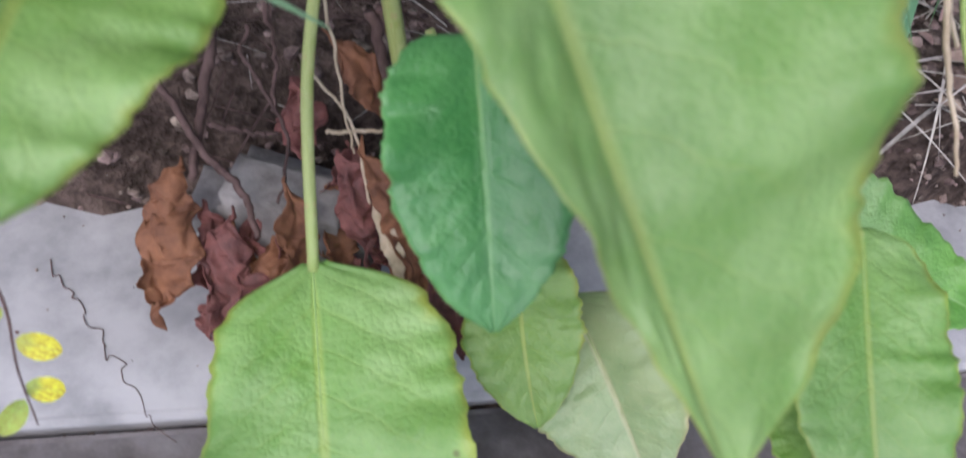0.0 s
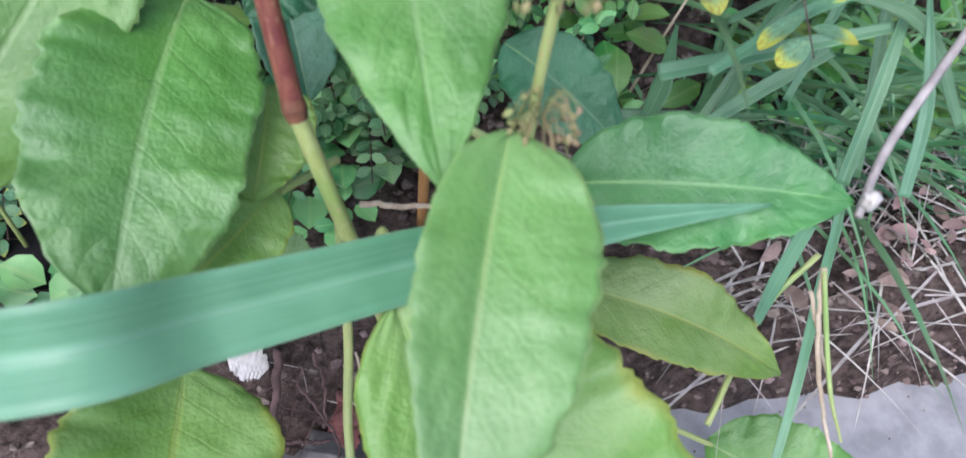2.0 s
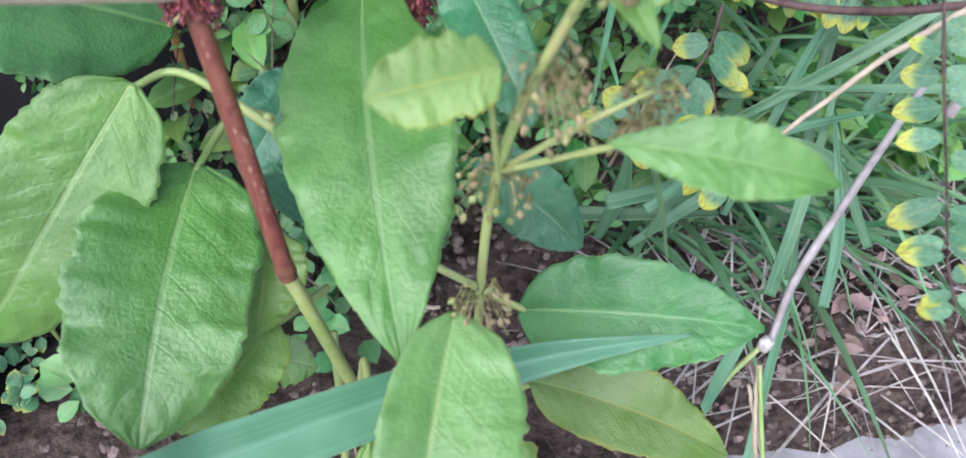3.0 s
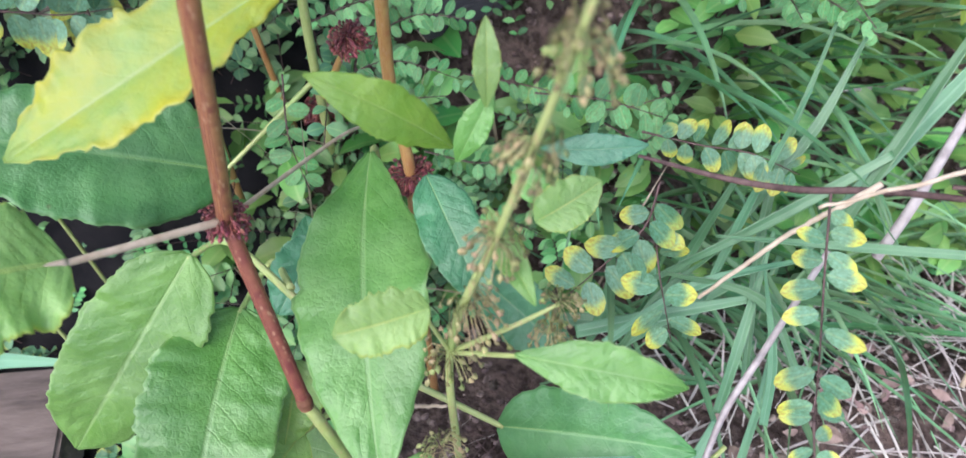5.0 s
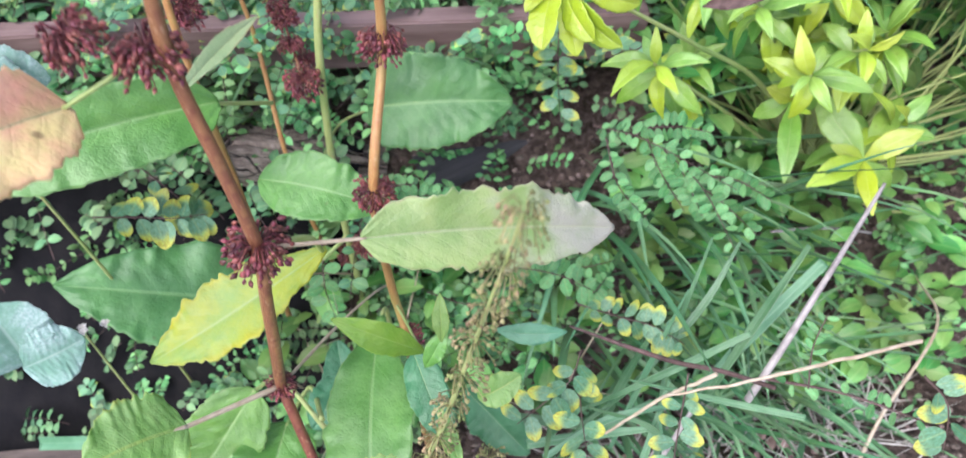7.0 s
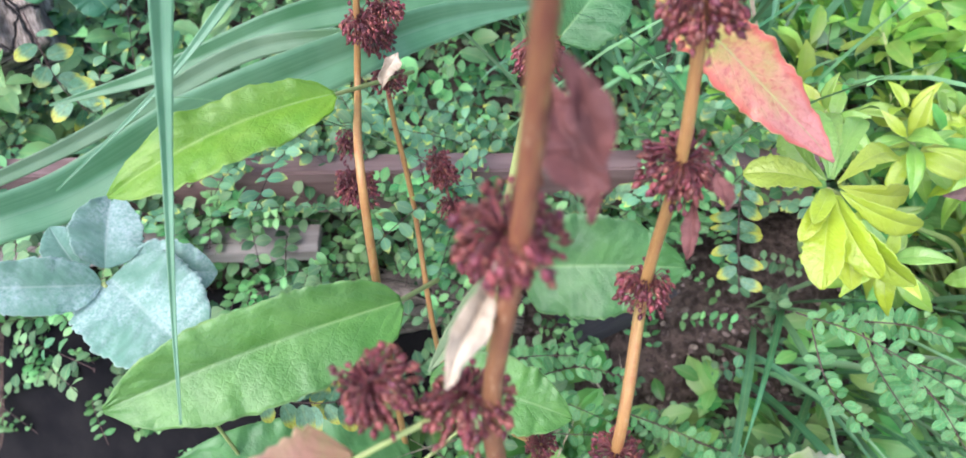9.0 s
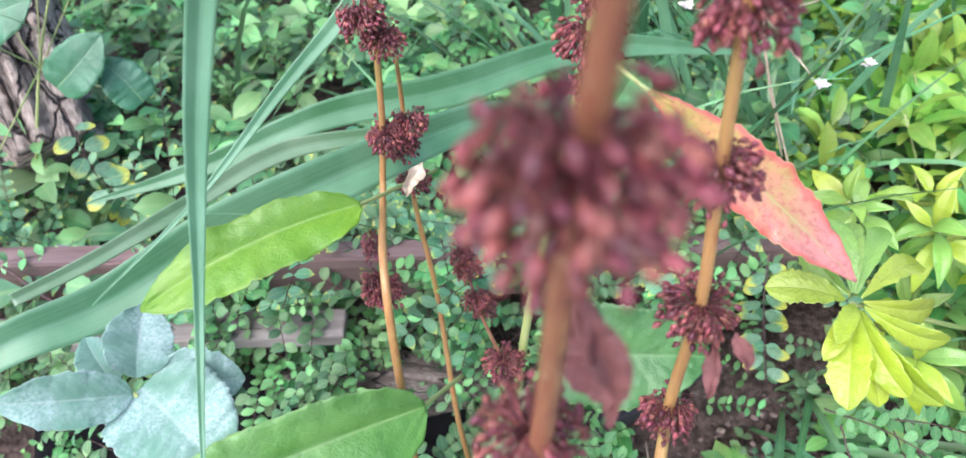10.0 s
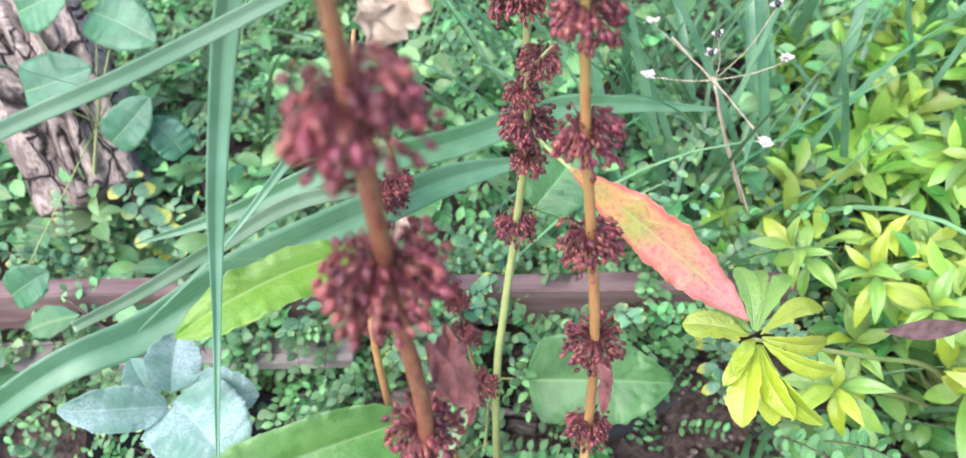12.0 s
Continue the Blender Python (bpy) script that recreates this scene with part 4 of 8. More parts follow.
leaf(dock_a, (-0.108, 0.422, 0.337), (-0.047, 0.204, 0.307), 0.086, (-0.019, -0.142, 0.990), "leaf_mid", "lance", arch=0.07, fold=0.22, wave=0.05, seed=13, stalk=[(-0.115, 0.445, 0.270), (-0.112, 0.440, 0.320)])
leaf(dock_a, (-0.209, 0.330, 0.321), (-0.286, 0.224, 0.216), 0.080, (0.297, -0.784, 0.546), "leaf_mid", "long", arch=0.06, fold=0.10, wave=0.03, seed=14, stalk=[(-0.120, 0.300, 0.330), (-0.189, 0.345, 0.317)])
leaf(dock_a, (-0.187, 0.323, 0.269), (-0.174, 0.175, 0.232), 0.090, (0.380, -0.193, 0.904), "leaf_mid", "long", arch=0.06, fold=0.18, wave=0.05, seed=15, stalk=[(-0.130, 0.310, 0.330), (-0.177, 0.362, 0.272)])
leaf(dock_a, (-0.148, 0.305, 0.237), (-0.143, 0.251, 0.213), 0.047, (0.275, -0.368, 0.888), "leaf_lime", "round", arch=0.06, fold=0.32, wave=0.05, seed=16)
leaf(dock_a, (-0.136, 0.265, 0.206), (-0.171, 0.196, 0.198), 0.046, (0.365, -0.293, 0.884), "leaf_lime", "oval", arch=0.06, fold=0.32, wave=0.05, seed=17, stalk=[(-0.115, 0.298, 0.196)])
leaf(dock_a, (-0.128, 0.390, 0.263), (-0.168, 0.339, 0.248), 0.042, (0.330, -0.484, 0.810), "leaf_blue", "oval", arch=0.06, fold=0.32, wave=0.05, seed=18)
leaf(dock_a, (-0.039, 0.438, 0.169), (0.045, 0.387, 0.144), 0.057, (-0.134, -0.605, 0.785), "leaf_blue", "oval", arch=0.06, fold=0.32, wave=0.05, seed=19)
leaf(dock_a, (-0.151, 0.364, 0.165), (-0.195, 0.453, 0.207), 0.048, (0.135, -0.372, 0.918), "leaf_blue", "oval", arch=0.06, fold=0.32, wave=0.05, seed=20)
leaf(dock_a, (-0.107, 0.375, 0.513), (-0.223, 0.275, 0.470), 0.058, (0.044, -0.437, 0.898), "leaf_yellow", "lance", arch=0.05, fold=0.22, wave=0.07, ragged=2.6, seed=21, stalk=[(-0.105, 0.315, 0.595), (-0.100, 0.350, 0.560)], label="yellowing leaf with ragged margin")
leaf(dock_a, (-0.056, 0.343, 0.579), (0.105, 0.435, 0.512), 0.056, (0.559, -0.492, 0.667), "leaf_pink", "long", arch=0.04, fold=0.25, wave=0.06, ragged=2.0, seed=22, stalk=[(-0.106, 0.307, 0.604)], stalk_r=(0.0016, 0.0014), stalk_mat="straw", label="pale leaf flushed pink at the tip")
leaf(dock_a, (-0.154, 0.286, 0.734), (-0.177, 0.153, 0.788), 0.060, (0.704, 0.161, 0.692), "leaf_orange", "long", arch=0.05, ragged=1.8, fold=0.32, wave=0.04, seed=23, stalk=[(-0.115, 0.309, 0.753)], stalk_r=(0.0014, 0.0012), label="orange-pink withering leaf")
leaf(dock_a, (-0.187, 0.242, 0.443), (-0.225, 0.187, 0.478), 0.065, (0.641, 0.050, 0.766), "leaf_lime", "long", arch=0.06, fold=0.12, wave=0.05, ragged=2.4, seed=24, stalk=[(-0.148, 0.305, 0.402)], stalk_r=(0.0024, 0.0018), stalk_mat="straw")
tube("leaf_stalk", [(-0.187, 0.242, 0.444), (-0.206, 0.214, 0.463), (-0.222, 0.191, 0.477)], (0.0017, 0.0011, 0.0003), "straw", dock_a)
tube("dry_stalk", [(-0.148, 0.305, 0.402), (-0.138, 0.387, 0.362), (-0.127, 0.443, 0.335), (-0.126, 0.490, 0.291)], (0.0015, 0.0013, 0.001), "straw", dock_a)
tube("leaf_stalk", [(-0.195, 0.345, 0.064), (-0.219, 0.303, 0.046), (-0.236, 0.260, 0.039)], (0.0022, 0.002, 0.0016), "petiole", dock_a)
tube("leaf_stalk", [(-0.196, 0.330, 0.066), (-0.202, 0.293, 0.053), (-0.211, 0.249, 0.046)], (0.0022, 0.002, 0.0016), "petiole", dock_a)
leaf(dock_a, (-0.170, 0.292, 0.095), (-0.131, 0.285, 0.103), 0.036, (0.1, -0.5, 0.86), "leaf_mid", "round", arch=0.05, fold=0.1, wave=0.08, ragged=2.2, seed=121)
dock_b = thing("dock_plant", (-0.085, 0.40, 0.0), "dock plant with slender ochre stalk and red-brown fruit whorls", "plant", "dock plants")
tube("stem", [(-0.085, 0.400, 0.000), (-0.082, 0.402, 0.200), (-0.074, 0.401, 0.341), (-0.081, 0.410, 0.419), (-0.062, 0.388, 0.573), (-0.061, 0.448, 0.656), (-0.054, 0.447, 0.752), (-0.055, 0.452, 0.830), (-0.055, 0.450, 0.920), (-0.050, 0.445, 1.030)], (0.0045, 0.0042, 0.004, 0.0038, 0.0036, 0.0032, 0.003, 0.0026, 0.002), "stem_ochre", dock_b)
whorl(dock_b, (-0.074, 0.401, 0.341), 0.95)
whorl(dock_b, (-0.062, 0.388, 0.573), 0.95)
whorl(dock_b, (-0.061, 0.448, 0.656), 1.0)
whorl(dock_b, (-0.054, 0.447, 0.752), 1.15)
whorl(dock_b, (-0.055, 0.452, 0.830), 1.1)
whorl(dock_b, (-0.055, 0.452, 0.900), 1.1)
whorl(dock_b, (-0.052, 0.447, 0.965), 1.0)
leaf(dock_b, (-0.026, 0.338, 0.444), (-0.089, 0.325, 0.496), 0.027, (0.543, -0.680, 0.492), "leaf_bright", "lance", arch=0.1, fold=0.1, wave=0.03, seed=25, stalk=[(-0.075, 0.400, 0.400)], stalk_r=(0.0013, 0.0011))
leaf(dock_b, (-0.019, 0.249, 0.436), (-0.058, 0.229, 0.435), 0.027, (0.244, -0.513, 0.823), "leaf_lime", "long", arch=0.06, fold=0.2, wave=0.05, ragged=2.0, seed=26, stalk=[(-0.017, 0.263, 0.368)], stalk_r=(0.0012, 0.001))
dock_f = thing("dock_plant", (-0.03, 0.255, 0.0), "slender young dock stalk with loose green and pinkish flowers", "plant", "dock plants")
tube("stem", [(-0.030, 0.255, 0.000), (-0.020, 0.258, 0.200), (-0.017, 0.263, 0.368), (0.013, 0.260, 0.492), (0.044, 0.257, 0.619), (0.074, 0.255, 0.742)], (0.0028, 0.0026, 0.0024, 0.002, 0.0016, 0.0012, 0.0008), "petiole", dock_f)
whorl(dock_f, (0.037, 0.278, 0.408), 0.8, flower=True)
whorl(dock_f, (-0.017, 0.263, 0.368), 1.0, flower=True)
whorl(dock_f, (-0.018, 0.229, 0.324), 0.8, flower=True)
whorl(dock_f, (0.034, 0.267, 0.402), 0.7, flower=True)
whorl(dock_f, (-0.003, 0.262, 0.424), 0.9125, flower=True)
whorl(dock_f, (0.010, 0.260, 0.480), 0.875, flower=True)
whorl(dock_f, (0.024, 0.259, 0.536), 0.8374999999999999, flower=True)
whorl(dock_f, (0.036, 0.258, 0.585), 0.8049999999999999, flower=True)
whorl(dock_f, (0.046, 0.257, 0.630), 0.7749999999999999, flower=True)
whorl(dock_f, (0.055, 0.256, 0.667), 0.75, flower=True)
whorl(dock_f, (0.065, 0.255, 0.705), 0.725, flower=True)
whorl(dock_f, (0.074, 0.255, 0.742), 0.7, flower=True)
tube("branch", [(-0.017, 0.263, 0.368), (0.015, 0.264, 0.402), (0.037, 0.277, 0.408)], (0.0016, 0.001), "petiole", dock_f)
leaf(dock_f, (0.020, 0.244, 0.413), (0.099, 0.243, 0.407), 0.027, (0.059, -0.506, 0.860), "leaf_mid", "lance", arch=0.08, fold=0.32, wave=0.08, seed=27, stalk=[(-0.017, 0.263, 0.368)], stalk_r=(0.0014, 0.0012))
leaf(dock_f, (0.001, 0.288, 0.464), (0.028, 0.249, 0.450), 0.014, (-0.034, -0.369, 0.929), "leaf_lime", "lance", arch=0.06, fold=0.32, wave=0.05, seed=28)
leaf(dock_f, (0.019, 0.322, 0.412), (0.050, 0.342, 0.427), 0.026, (0.018, -0.591, 0.807), "leaf_lime", "oval", arch=0.06, fold=0.32, wave=0.05, seed=29)
leaf(dock_f, (-0.006, 0.328, 0.484), (-0.009, 0.348, 0.519), 0.013, (0.160, -0.848, 0.506), "leaf_lime", "lance", arch=0.06, fold=0.32, wave=0.05, seed=30)
dock_c = thing("dock_plant", (-0.21, 0.55, 0.10), "dock plant with yellow-green stalk and red-brown fruit whorls", "plant", "dock plants")
tube("stem", [(-0.210, 0.550, 0.100), (-0.198, 0.555, 0.350), (-0.183, 0.567, 0.515), (-0.170, 0.578, 0.600), (-0.154, 0.593, 0.695), (-0.133, 0.586, 0.803), (-0.125, 0.585, 0.900), (-0.110, 0.580, 1.050)], (0.0042, 0.004, 0.0038, 0.0036, 0.0033, 0.003, 0.0025, 0.0018), "petiole", dock_c)
whorl(dock_c, (-0.195, 0.551, 0.515), 1.1)
whorl(dock_c, (-0.213, 0.572, 0.214), 1.3)
tube("branch", [(-0.210, 0.550, 0.100), (-0.213, 0.572, 0.214), (-0.160, 0.500, 0.330), (-0.124, 0.461, 0.402)], (0.0036, 0.0034, 0.003, 0.0018), "stem_ochre", dock_c)
whorl(dock_c, (-0.124, 0.461, 0.402), 0.85)
whorl(dock_c, (-0.154, 0.593, 0.695), 1.1)
whorl(dock_c, (-0.133, 0.586, 0.803), 1.25)
whorl(dock_c, (-0.130, 0.580, 0.900), 1.1)
whorl(dock_c, (-0.120, 0.575, 0.980), 1.0)
tube("branch", [(-0.195, 0.551, 0.515), (-0.241, 0.624, 0.480), (-0.268, 0.665, 0.507)], (0.0018, 0.0012), "stem", dock_c)
whorl(dock_c, (-0.246, 0.630, 0.489), 0.85)
whorl(dock_c, (-0.269, 0.664, 0.508), 0.9, True)
tube("branch", [(-0.133, 0.586, 0.803), (-0.122, 0.564, 0.855), (-0.108, 0.577, 0.872)], (0.0018, 0.0012), "petiole", dock_c)
whorl(dock_c, (-0.127, 0.566, 0.842), 0.8)
whorl(dock_c, (-0.115, 0.571, 0.864), 0.9)
whorl(dock_c, (-0.130, 0.572, 0.780), 0.8)
leaf(dock_c, (-0.095, 0.557, 0.791), (0.033, 0.545, 0.680), 0.040, (0.322, -0.825, 0.464), "leaf_red", "lance", arch=-0.04, fold=0.25, ragged=2.0, wave=0.06, seed=31, stalk=[(-0.133, 0.586, 0.803), (-0.117, 0.571, 0.798)], stalk_r=(0.0016, 0.0014), label="orange and red autumn-coloured leaf")
leaf(dock_c, (-0.147, 0.620, 0.690), (-0.116, 0.689, 0.720), 0.060, (0.322, -0.487, 0.812), "leaf", "round", arch=0.06, fold=0.32, wave=0.05, seed=32, stalk=[(-0.154, 0.593, 0.695)], stalk_r=(0.001, 0.001))
leaf(dock_c, (-0.186, 0.648, 0.393), (-0.027, 0.679, 0.399), 0.104, (0.106, -0.679, 0.726), "leaf", "round", arch=0.06, fold=0.32, wave=0.05, seed=33, stalk=[(-0.205, 0.550, 0.400), (-0.241, 0.670, 0.337)], stalk_r=(0.0016, 0.0014))
leaf(dock_c, (-0.214, 0.463, 0.473), (-0.100, 0.462, 0.458), 0.060, (0.109, -0.538, 0.836), "leaf_mid", "oval", arch=0.06, fold=0.32, wave=0.05, seed=34, stalk=[(-0.210, 0.550, 0.400)], stalk_r=(0.0014, 0.0012))
leaf(dock_c, (-0.270, 0.479, 0.224), (-0.466, 0.395, 0.330), 0.122, (0.554, -0.334, 0.763), "leaf", "dock", arch=0.06, fold=0.32, wave=0.05, seed=35, stalk=[(-0.200, 0.550, 0.280)])
dock_d = thing("dock_plant", (-0.29, 0.50, 0.12), "thin ochre dock stalk with clustered red-brown fruits", "plant", "dock plants")
tube("stem", [(-0.290, 0.500, 0.120), (-0.270, 0.495, 0.400), (-0.248, 0.491, 0.654), (-0.299, 0.601, 0.637), (-0.290, 0.614, 0.714), (-0.272, 0.605, 0.833), (-0.273, 0.615, 0.852)], (0.0036, 0.0034, 0.003, 0.0028, 0.0024, 0.002, 0.0016), "stem_ochre", dock_d)
whorl(dock_d, (-0.292, 0.555, 0.577), 1.0)
whorl(dock_d, (-0.304, 0.579, 0.603), 0.75, True)
whorl(dock_d, (-0.299, 0.556, 0.581), 0.8, True)
whorl(dock_d, (-0.289, 0.611, 0.692), 0.95)
whorl(dock_d, (-0.274, 0.623, 0.697), 0.9)
whorl(dock_d, (-0.283, 0.601, 0.795), 1.0)
whorl(dock_d, (-0.274, 0.608, 0.777), 0.95)
dock_e = thing("dock_plant", (-0.25, 0.58, 0.12), "thin leaning dock stalk with few red-brown fruits", "plant", "dock plants")
tube("stem", [(-0.250, 0.580, 0.120), (-0.261, 0.575, 0.338), (-0.285, 0.630, 0.483), (-0.297, 0.647, 0.590), (-0.293, 0.654, 0.698), (-0.273, 0.619, 0.754)], (0.003, 0.0028, 0.0024, 0.002, 0.0014), "stem_ochre", dock_e)
whorl(dock_e, (-0.297, 0.652, 0.611), 0.95)
whorl(dock_e, (-0.292, 0.635, 0.666), 0.95)
whorl(dock_e, (-0.261, 0.658, 0.497), 0.9)
whorl(dock_e, (-0.246, 0.647, 0.455), 0.8)
leaf(dock_e, (-0.232, 0.477, 0.551), (-0.381, 0.337, 0.575), 0.082, (0.496, -0.371, 0.785), "leaf_mid", "long", arch=0.06, fold=0.36, fold_right=0.62, right=0.72, wave=0.05, seed=36, stalk=[(-0.235, 0.550, 0.483)], stalk_r=(0.0022, 0.0018))
leaf(dock_e, (-0.293, 0.559, 0.669), (-0.410, 0.445, 0.655), 0.062, (0.240, -0.356, 0.903), "leaf_bright", "long", arch=0.06, fold=0.36, fold_right=0.6, right=0.62, wave=0.05, seed=37, stalk=[(-0.289, 0.685, 0.595)], stalk_r=(0.0018, 0.0015))
leaf(dock_e, (-0.135, 0.431, 0.682), (-0.155, 0.357, 0.678), 0.014, (0.350, -0.149, 0.925), "leaf_pale", "lance", arch=0.06, fold=0.5, wave=0.05, seed=38)

# ---- strap-leaved grasses ----
strap_a = thing("grass_clump", (-0.30, 0.12, 0.0), "broad bluish green grass blade arching over the dock leaves", "grass")
strap(strap_a, [(-0.450, 0.150, 0.000), (-0.360, 0.128, 0.196), (-0.174, 0.131, 0.280), (-0.124, 0.170, 0.256), (-0.051, 0.217, 0.241), (0.020, 0.249, 0.240), (0.094, 0.270, 0.246)], (0.0360, 0.0480, 0.0340, 0.0325, 0.0290, 0.0170, 0.0011), (0.300, -0.480, 0.824), "strap", keel=0.5)
strap(strap_a, [(-0.340, 0.110, 0.180), (-0.213, 0.106, 0.225), (-0.164, 0.108, 0.230), (-0.136, 0.124, 0.200), (-0.106, 0.146, 0.163), (-0.077, 0.163, 0.134)], (0.0050, 0.0055, 0.0050, 0.0046, 0.0036, 0.0007), (0.15, -0.55, 0.82), "strap_pale")
strap_b = thing("grass_clump", (-0.62, 0.60, 0.30), "tall clump of long broad bluish green grass blades", "grass")
strap(strap_b, [(-0.604, 0.587, 0.586), (-0.514, 0.646, 0.594), (-0.418, 0.729, 0.606), (-0.315, 0.805, 0.596), (-0.191, 0.919, 0.585), (-0.029, 1.009, 0.537)], (0.002, 0.018, 0.028, 0.036, 0.030, 0.004), (0.446, -0.676, 0.586), "strap", keel=0.35)
strap(strap_b, [(-0.522, 0.438, 0.644), (-0.492, 0.490, 0.639), (-0.455, 0.563, 0.636), (-0.410, 0.641, 0.634), (-0.341, 0.697, 0.619), (-0.270, 0.760, 0.595)], (0.010, 0.012, 0.015, 0.017, 0.014, 0.002), (0.606, -0.505, 0.614), "strap_pale", keel=0.3)
strap(strap_b, [(-0.650, 0.290, 0.560), (-0.515, 0.389, 0.638), (-0.457, 0.457, 0.636), (-0.403, 0.532, 0.644), (-0.336, 0.608, 0.647), (-0.262, 0.703, 0.637), (-0.190, 0.780, 0.615)], (0.024, 0.028, 0.036, 0.043, 0.040, 0.030, 0.004), (0.618, -0.459, 0.638), "strap", keel=0.45)
strap(strap_b, [(-0.437, 0.435, 0.665), (-0.386, 0.511, 0.703), (-0.342, 0.579, 0.750), (-0.305, 0.617, 0.786), (-0.285, 0.639, 0.814)], (0.001, 0.004, 0.009, 0.012, 0.013), (0.606, -0.505, 0.614), "strap")
strap(strap_b, [(-0.545, 0.400, 0.619), (-0.494, 0.450, 0.622), (-0.445, 0.508, 0.628), (-0.390, 0.570, 0.632)], (0.020, 0.018, 0.012, 0.002), (0.66, -0.40, 0.63), "strap_pale", keel=0.3)
strap(strap_b, [(-0.339, 0.298, 0.937), (-0.311, 0.361, 0.938), (-0.273, 0.416, 0.940), (-0.213, 0.505, 0.949)], (0.0074, 0.0082, 0.0090, 0.0096), (0.716, -0.602, 0.353), "strap_pale")
strap(strap_b, [(-0.259, 0.493, 0.955), (-0.286, 0.486, 0.897), (-0.302, 0.452, 0.819), (-0.301, 0.408, 0.752), (-0.289, 0.354, 0.695), (-0.274, 0.310, 0.657)], (0.0165, 0.0150, 0.0122, 0.0058, 0.0028, 0.0010), (0.592, -0.425, 0.685), "strap", keel=0.4)
low_blade = thing("grass_tuft", (-0.525, 0.285, 0.138), "bluish green grass blade lying on the timber", "grass")
strap(low_blade, [(-0.525, 0.285, 0.138), (-0.422, 0.291, 0.176), (-0.340, 0.295, 0.191)], (0.016, 0.015, 0.004), (0.3, -0.5, 0.8), "strap")
goosefoot = thing("goosefoot", (-0.42, 0.42, 0.02), "mealy grey-green goosefoot with broad floury leaves", "plant")
tube("stem", [(-0.420, 0.420, 0.000), (-0.415, 0.420, 0.300), (-0.416, 0.410, 0.604)], (0.002, 0.0018, 0.0015), "petiole", goosefoot)
leaf(goosefoot, (-0.417, 0.417, 0.600), (-0.336, 0.384, 0.574), 0.080, (0.482, -0.298, 0.823), "leaf_grey", "heart", arch=0.06, fold=0.20, wave=0.05, seed=39)
leaf(goosefoot, (-0.412, 0.425, 0.597), (-0.360, 0.452, 0.580), 0.046, (0.398, -0.432, 0.809), "leaf_grey", "oval", arch=0.06, fold=0.32, wave=0.05, seed=40)
leaf(goosefoot, (-0.421, 0.421, 0.606), (-0.434, 0.466, 0.630), 0.048, (0.587, -0.246, 0.771), "leaf_grey", "oval", arch=0.06, fold=0.32, wave=0.05, seed=41)
leaf(goosefoot, (-0.417, 0.409, 0.604), (-0.468, 0.361, 0.647), 0.038, (0.750, -0.243, 0.615), "leaf_grey", "oval", arch=0.06, fold=0.32, wave=0.05, seed=42)
leaf(goosefoot, (-0.430, 0.411, 0.609), (-0.458, 0.429, 0.631), 0.029, (0.490, -0.259, 0.832), "leaf_grey", "oval", arch=0.06, fold=0.32, wave=0.05, seed=43)
goosefoot_b = thing("goosefoot", (-0.36, 0.31, 0.02), "mealy grey-green goosefoot with small white flower heads", "plant")
tube("stem", [(-0.360, 0.310, 0.000), (-0.365, 0.320, 0.200), (-0.368, 0.331, 0.371)], (0.0018, 0.0016, 0.001), "petiole", goosefoot_b)
leaf(goosefoot_b, (-0.364, 0.275, 0.418), (-0.402, 0.301, 0.454), 0.066, (0.566, -0.259, 0.783), "leaf_grey", "round", arch=0.06, fold=0.32, wave=0.05, seed=44)
leaf(goosefoot_b, (-0.365, 0.270, 0.417), (-0.334, 0.310, 0.410), 0.054, (0.520, -0.262, 0.813), "leaf_grey", "oval", arch=0.06, fold=0.32, wave=0.05, seed=45)
leaf(goosefoot_b, (-0.375, 0.275, 0.414), (-0.428, 0.265, 0.450), 0.037, (0.583, -0.232, 0.779), "leaf_grey", "lance", arch=0.06, fold=0.32, wave=0.05, seed=46)

# ---- dead leaves at the foot of the dock ----
dead_leaf = thing("dead_leaf", (-0.165, 0.198, -0.023), "curled rust-brown dead dock leaf at the stem foot", "dead leaf", "dead leaves")
leaf(dead_leaf, (-0.165, 0.198, -0.023), (-0.150, 0.123, -0.065), 0.029, (-0.046, -0.496, 0.867), "dead", "lance", arch=0.1, fold=-0.60, wave=0.13, crumple=0.3, seed=47)
dead_leaf = thing("dead_leaf", (-0.147, 0.184, -0.038), "shrivelled dark red-brown dead dock leaf at the stem foot", "dead leaf", "dead leaves")
leaf(dead_leaf, (-0.147, 0.184, -0.038), (-0.129, 0.136, -0.077), 0.023, (0.587, -0.371, 0.720), "dead_dark", "lance", arch=0.1, fold=0.68, wave=0.13, crumple=0.3, seed=48)
dead_leaf = thing("dead_leaf", (-0.135, 0.182, -0.030), "shrivelled dark red-brown dead dock leaf at the stem foot", "dead leaf", "dead leaves")
leaf(dead_leaf, (-0.135, 0.182, -0.030), (-0.100, 0.118, -0.078), 0.026, (-0.064, -0.624, 0.779), "dead_dark", "lance", arch=0.1, fold=-0.60, wave=0.13, crumple=0.3, seed=49)
dead_leaf = thing("dead_leaf", (-0.124, 0.185, -0.043), "shrivelled dark red-brown dead dock leaf at the stem foot", "dead leaf", "dead leaves")
leaf(dead_leaf, (-0.124, 0.185, -0.043), (-0.115, 0.132, -0.081), 0.023, (0.543, -0.423, 0.726), "dead_dark", "lance", arch=0.1, fold=0.68, wave=0.13, crumple=0.3, seed=50)
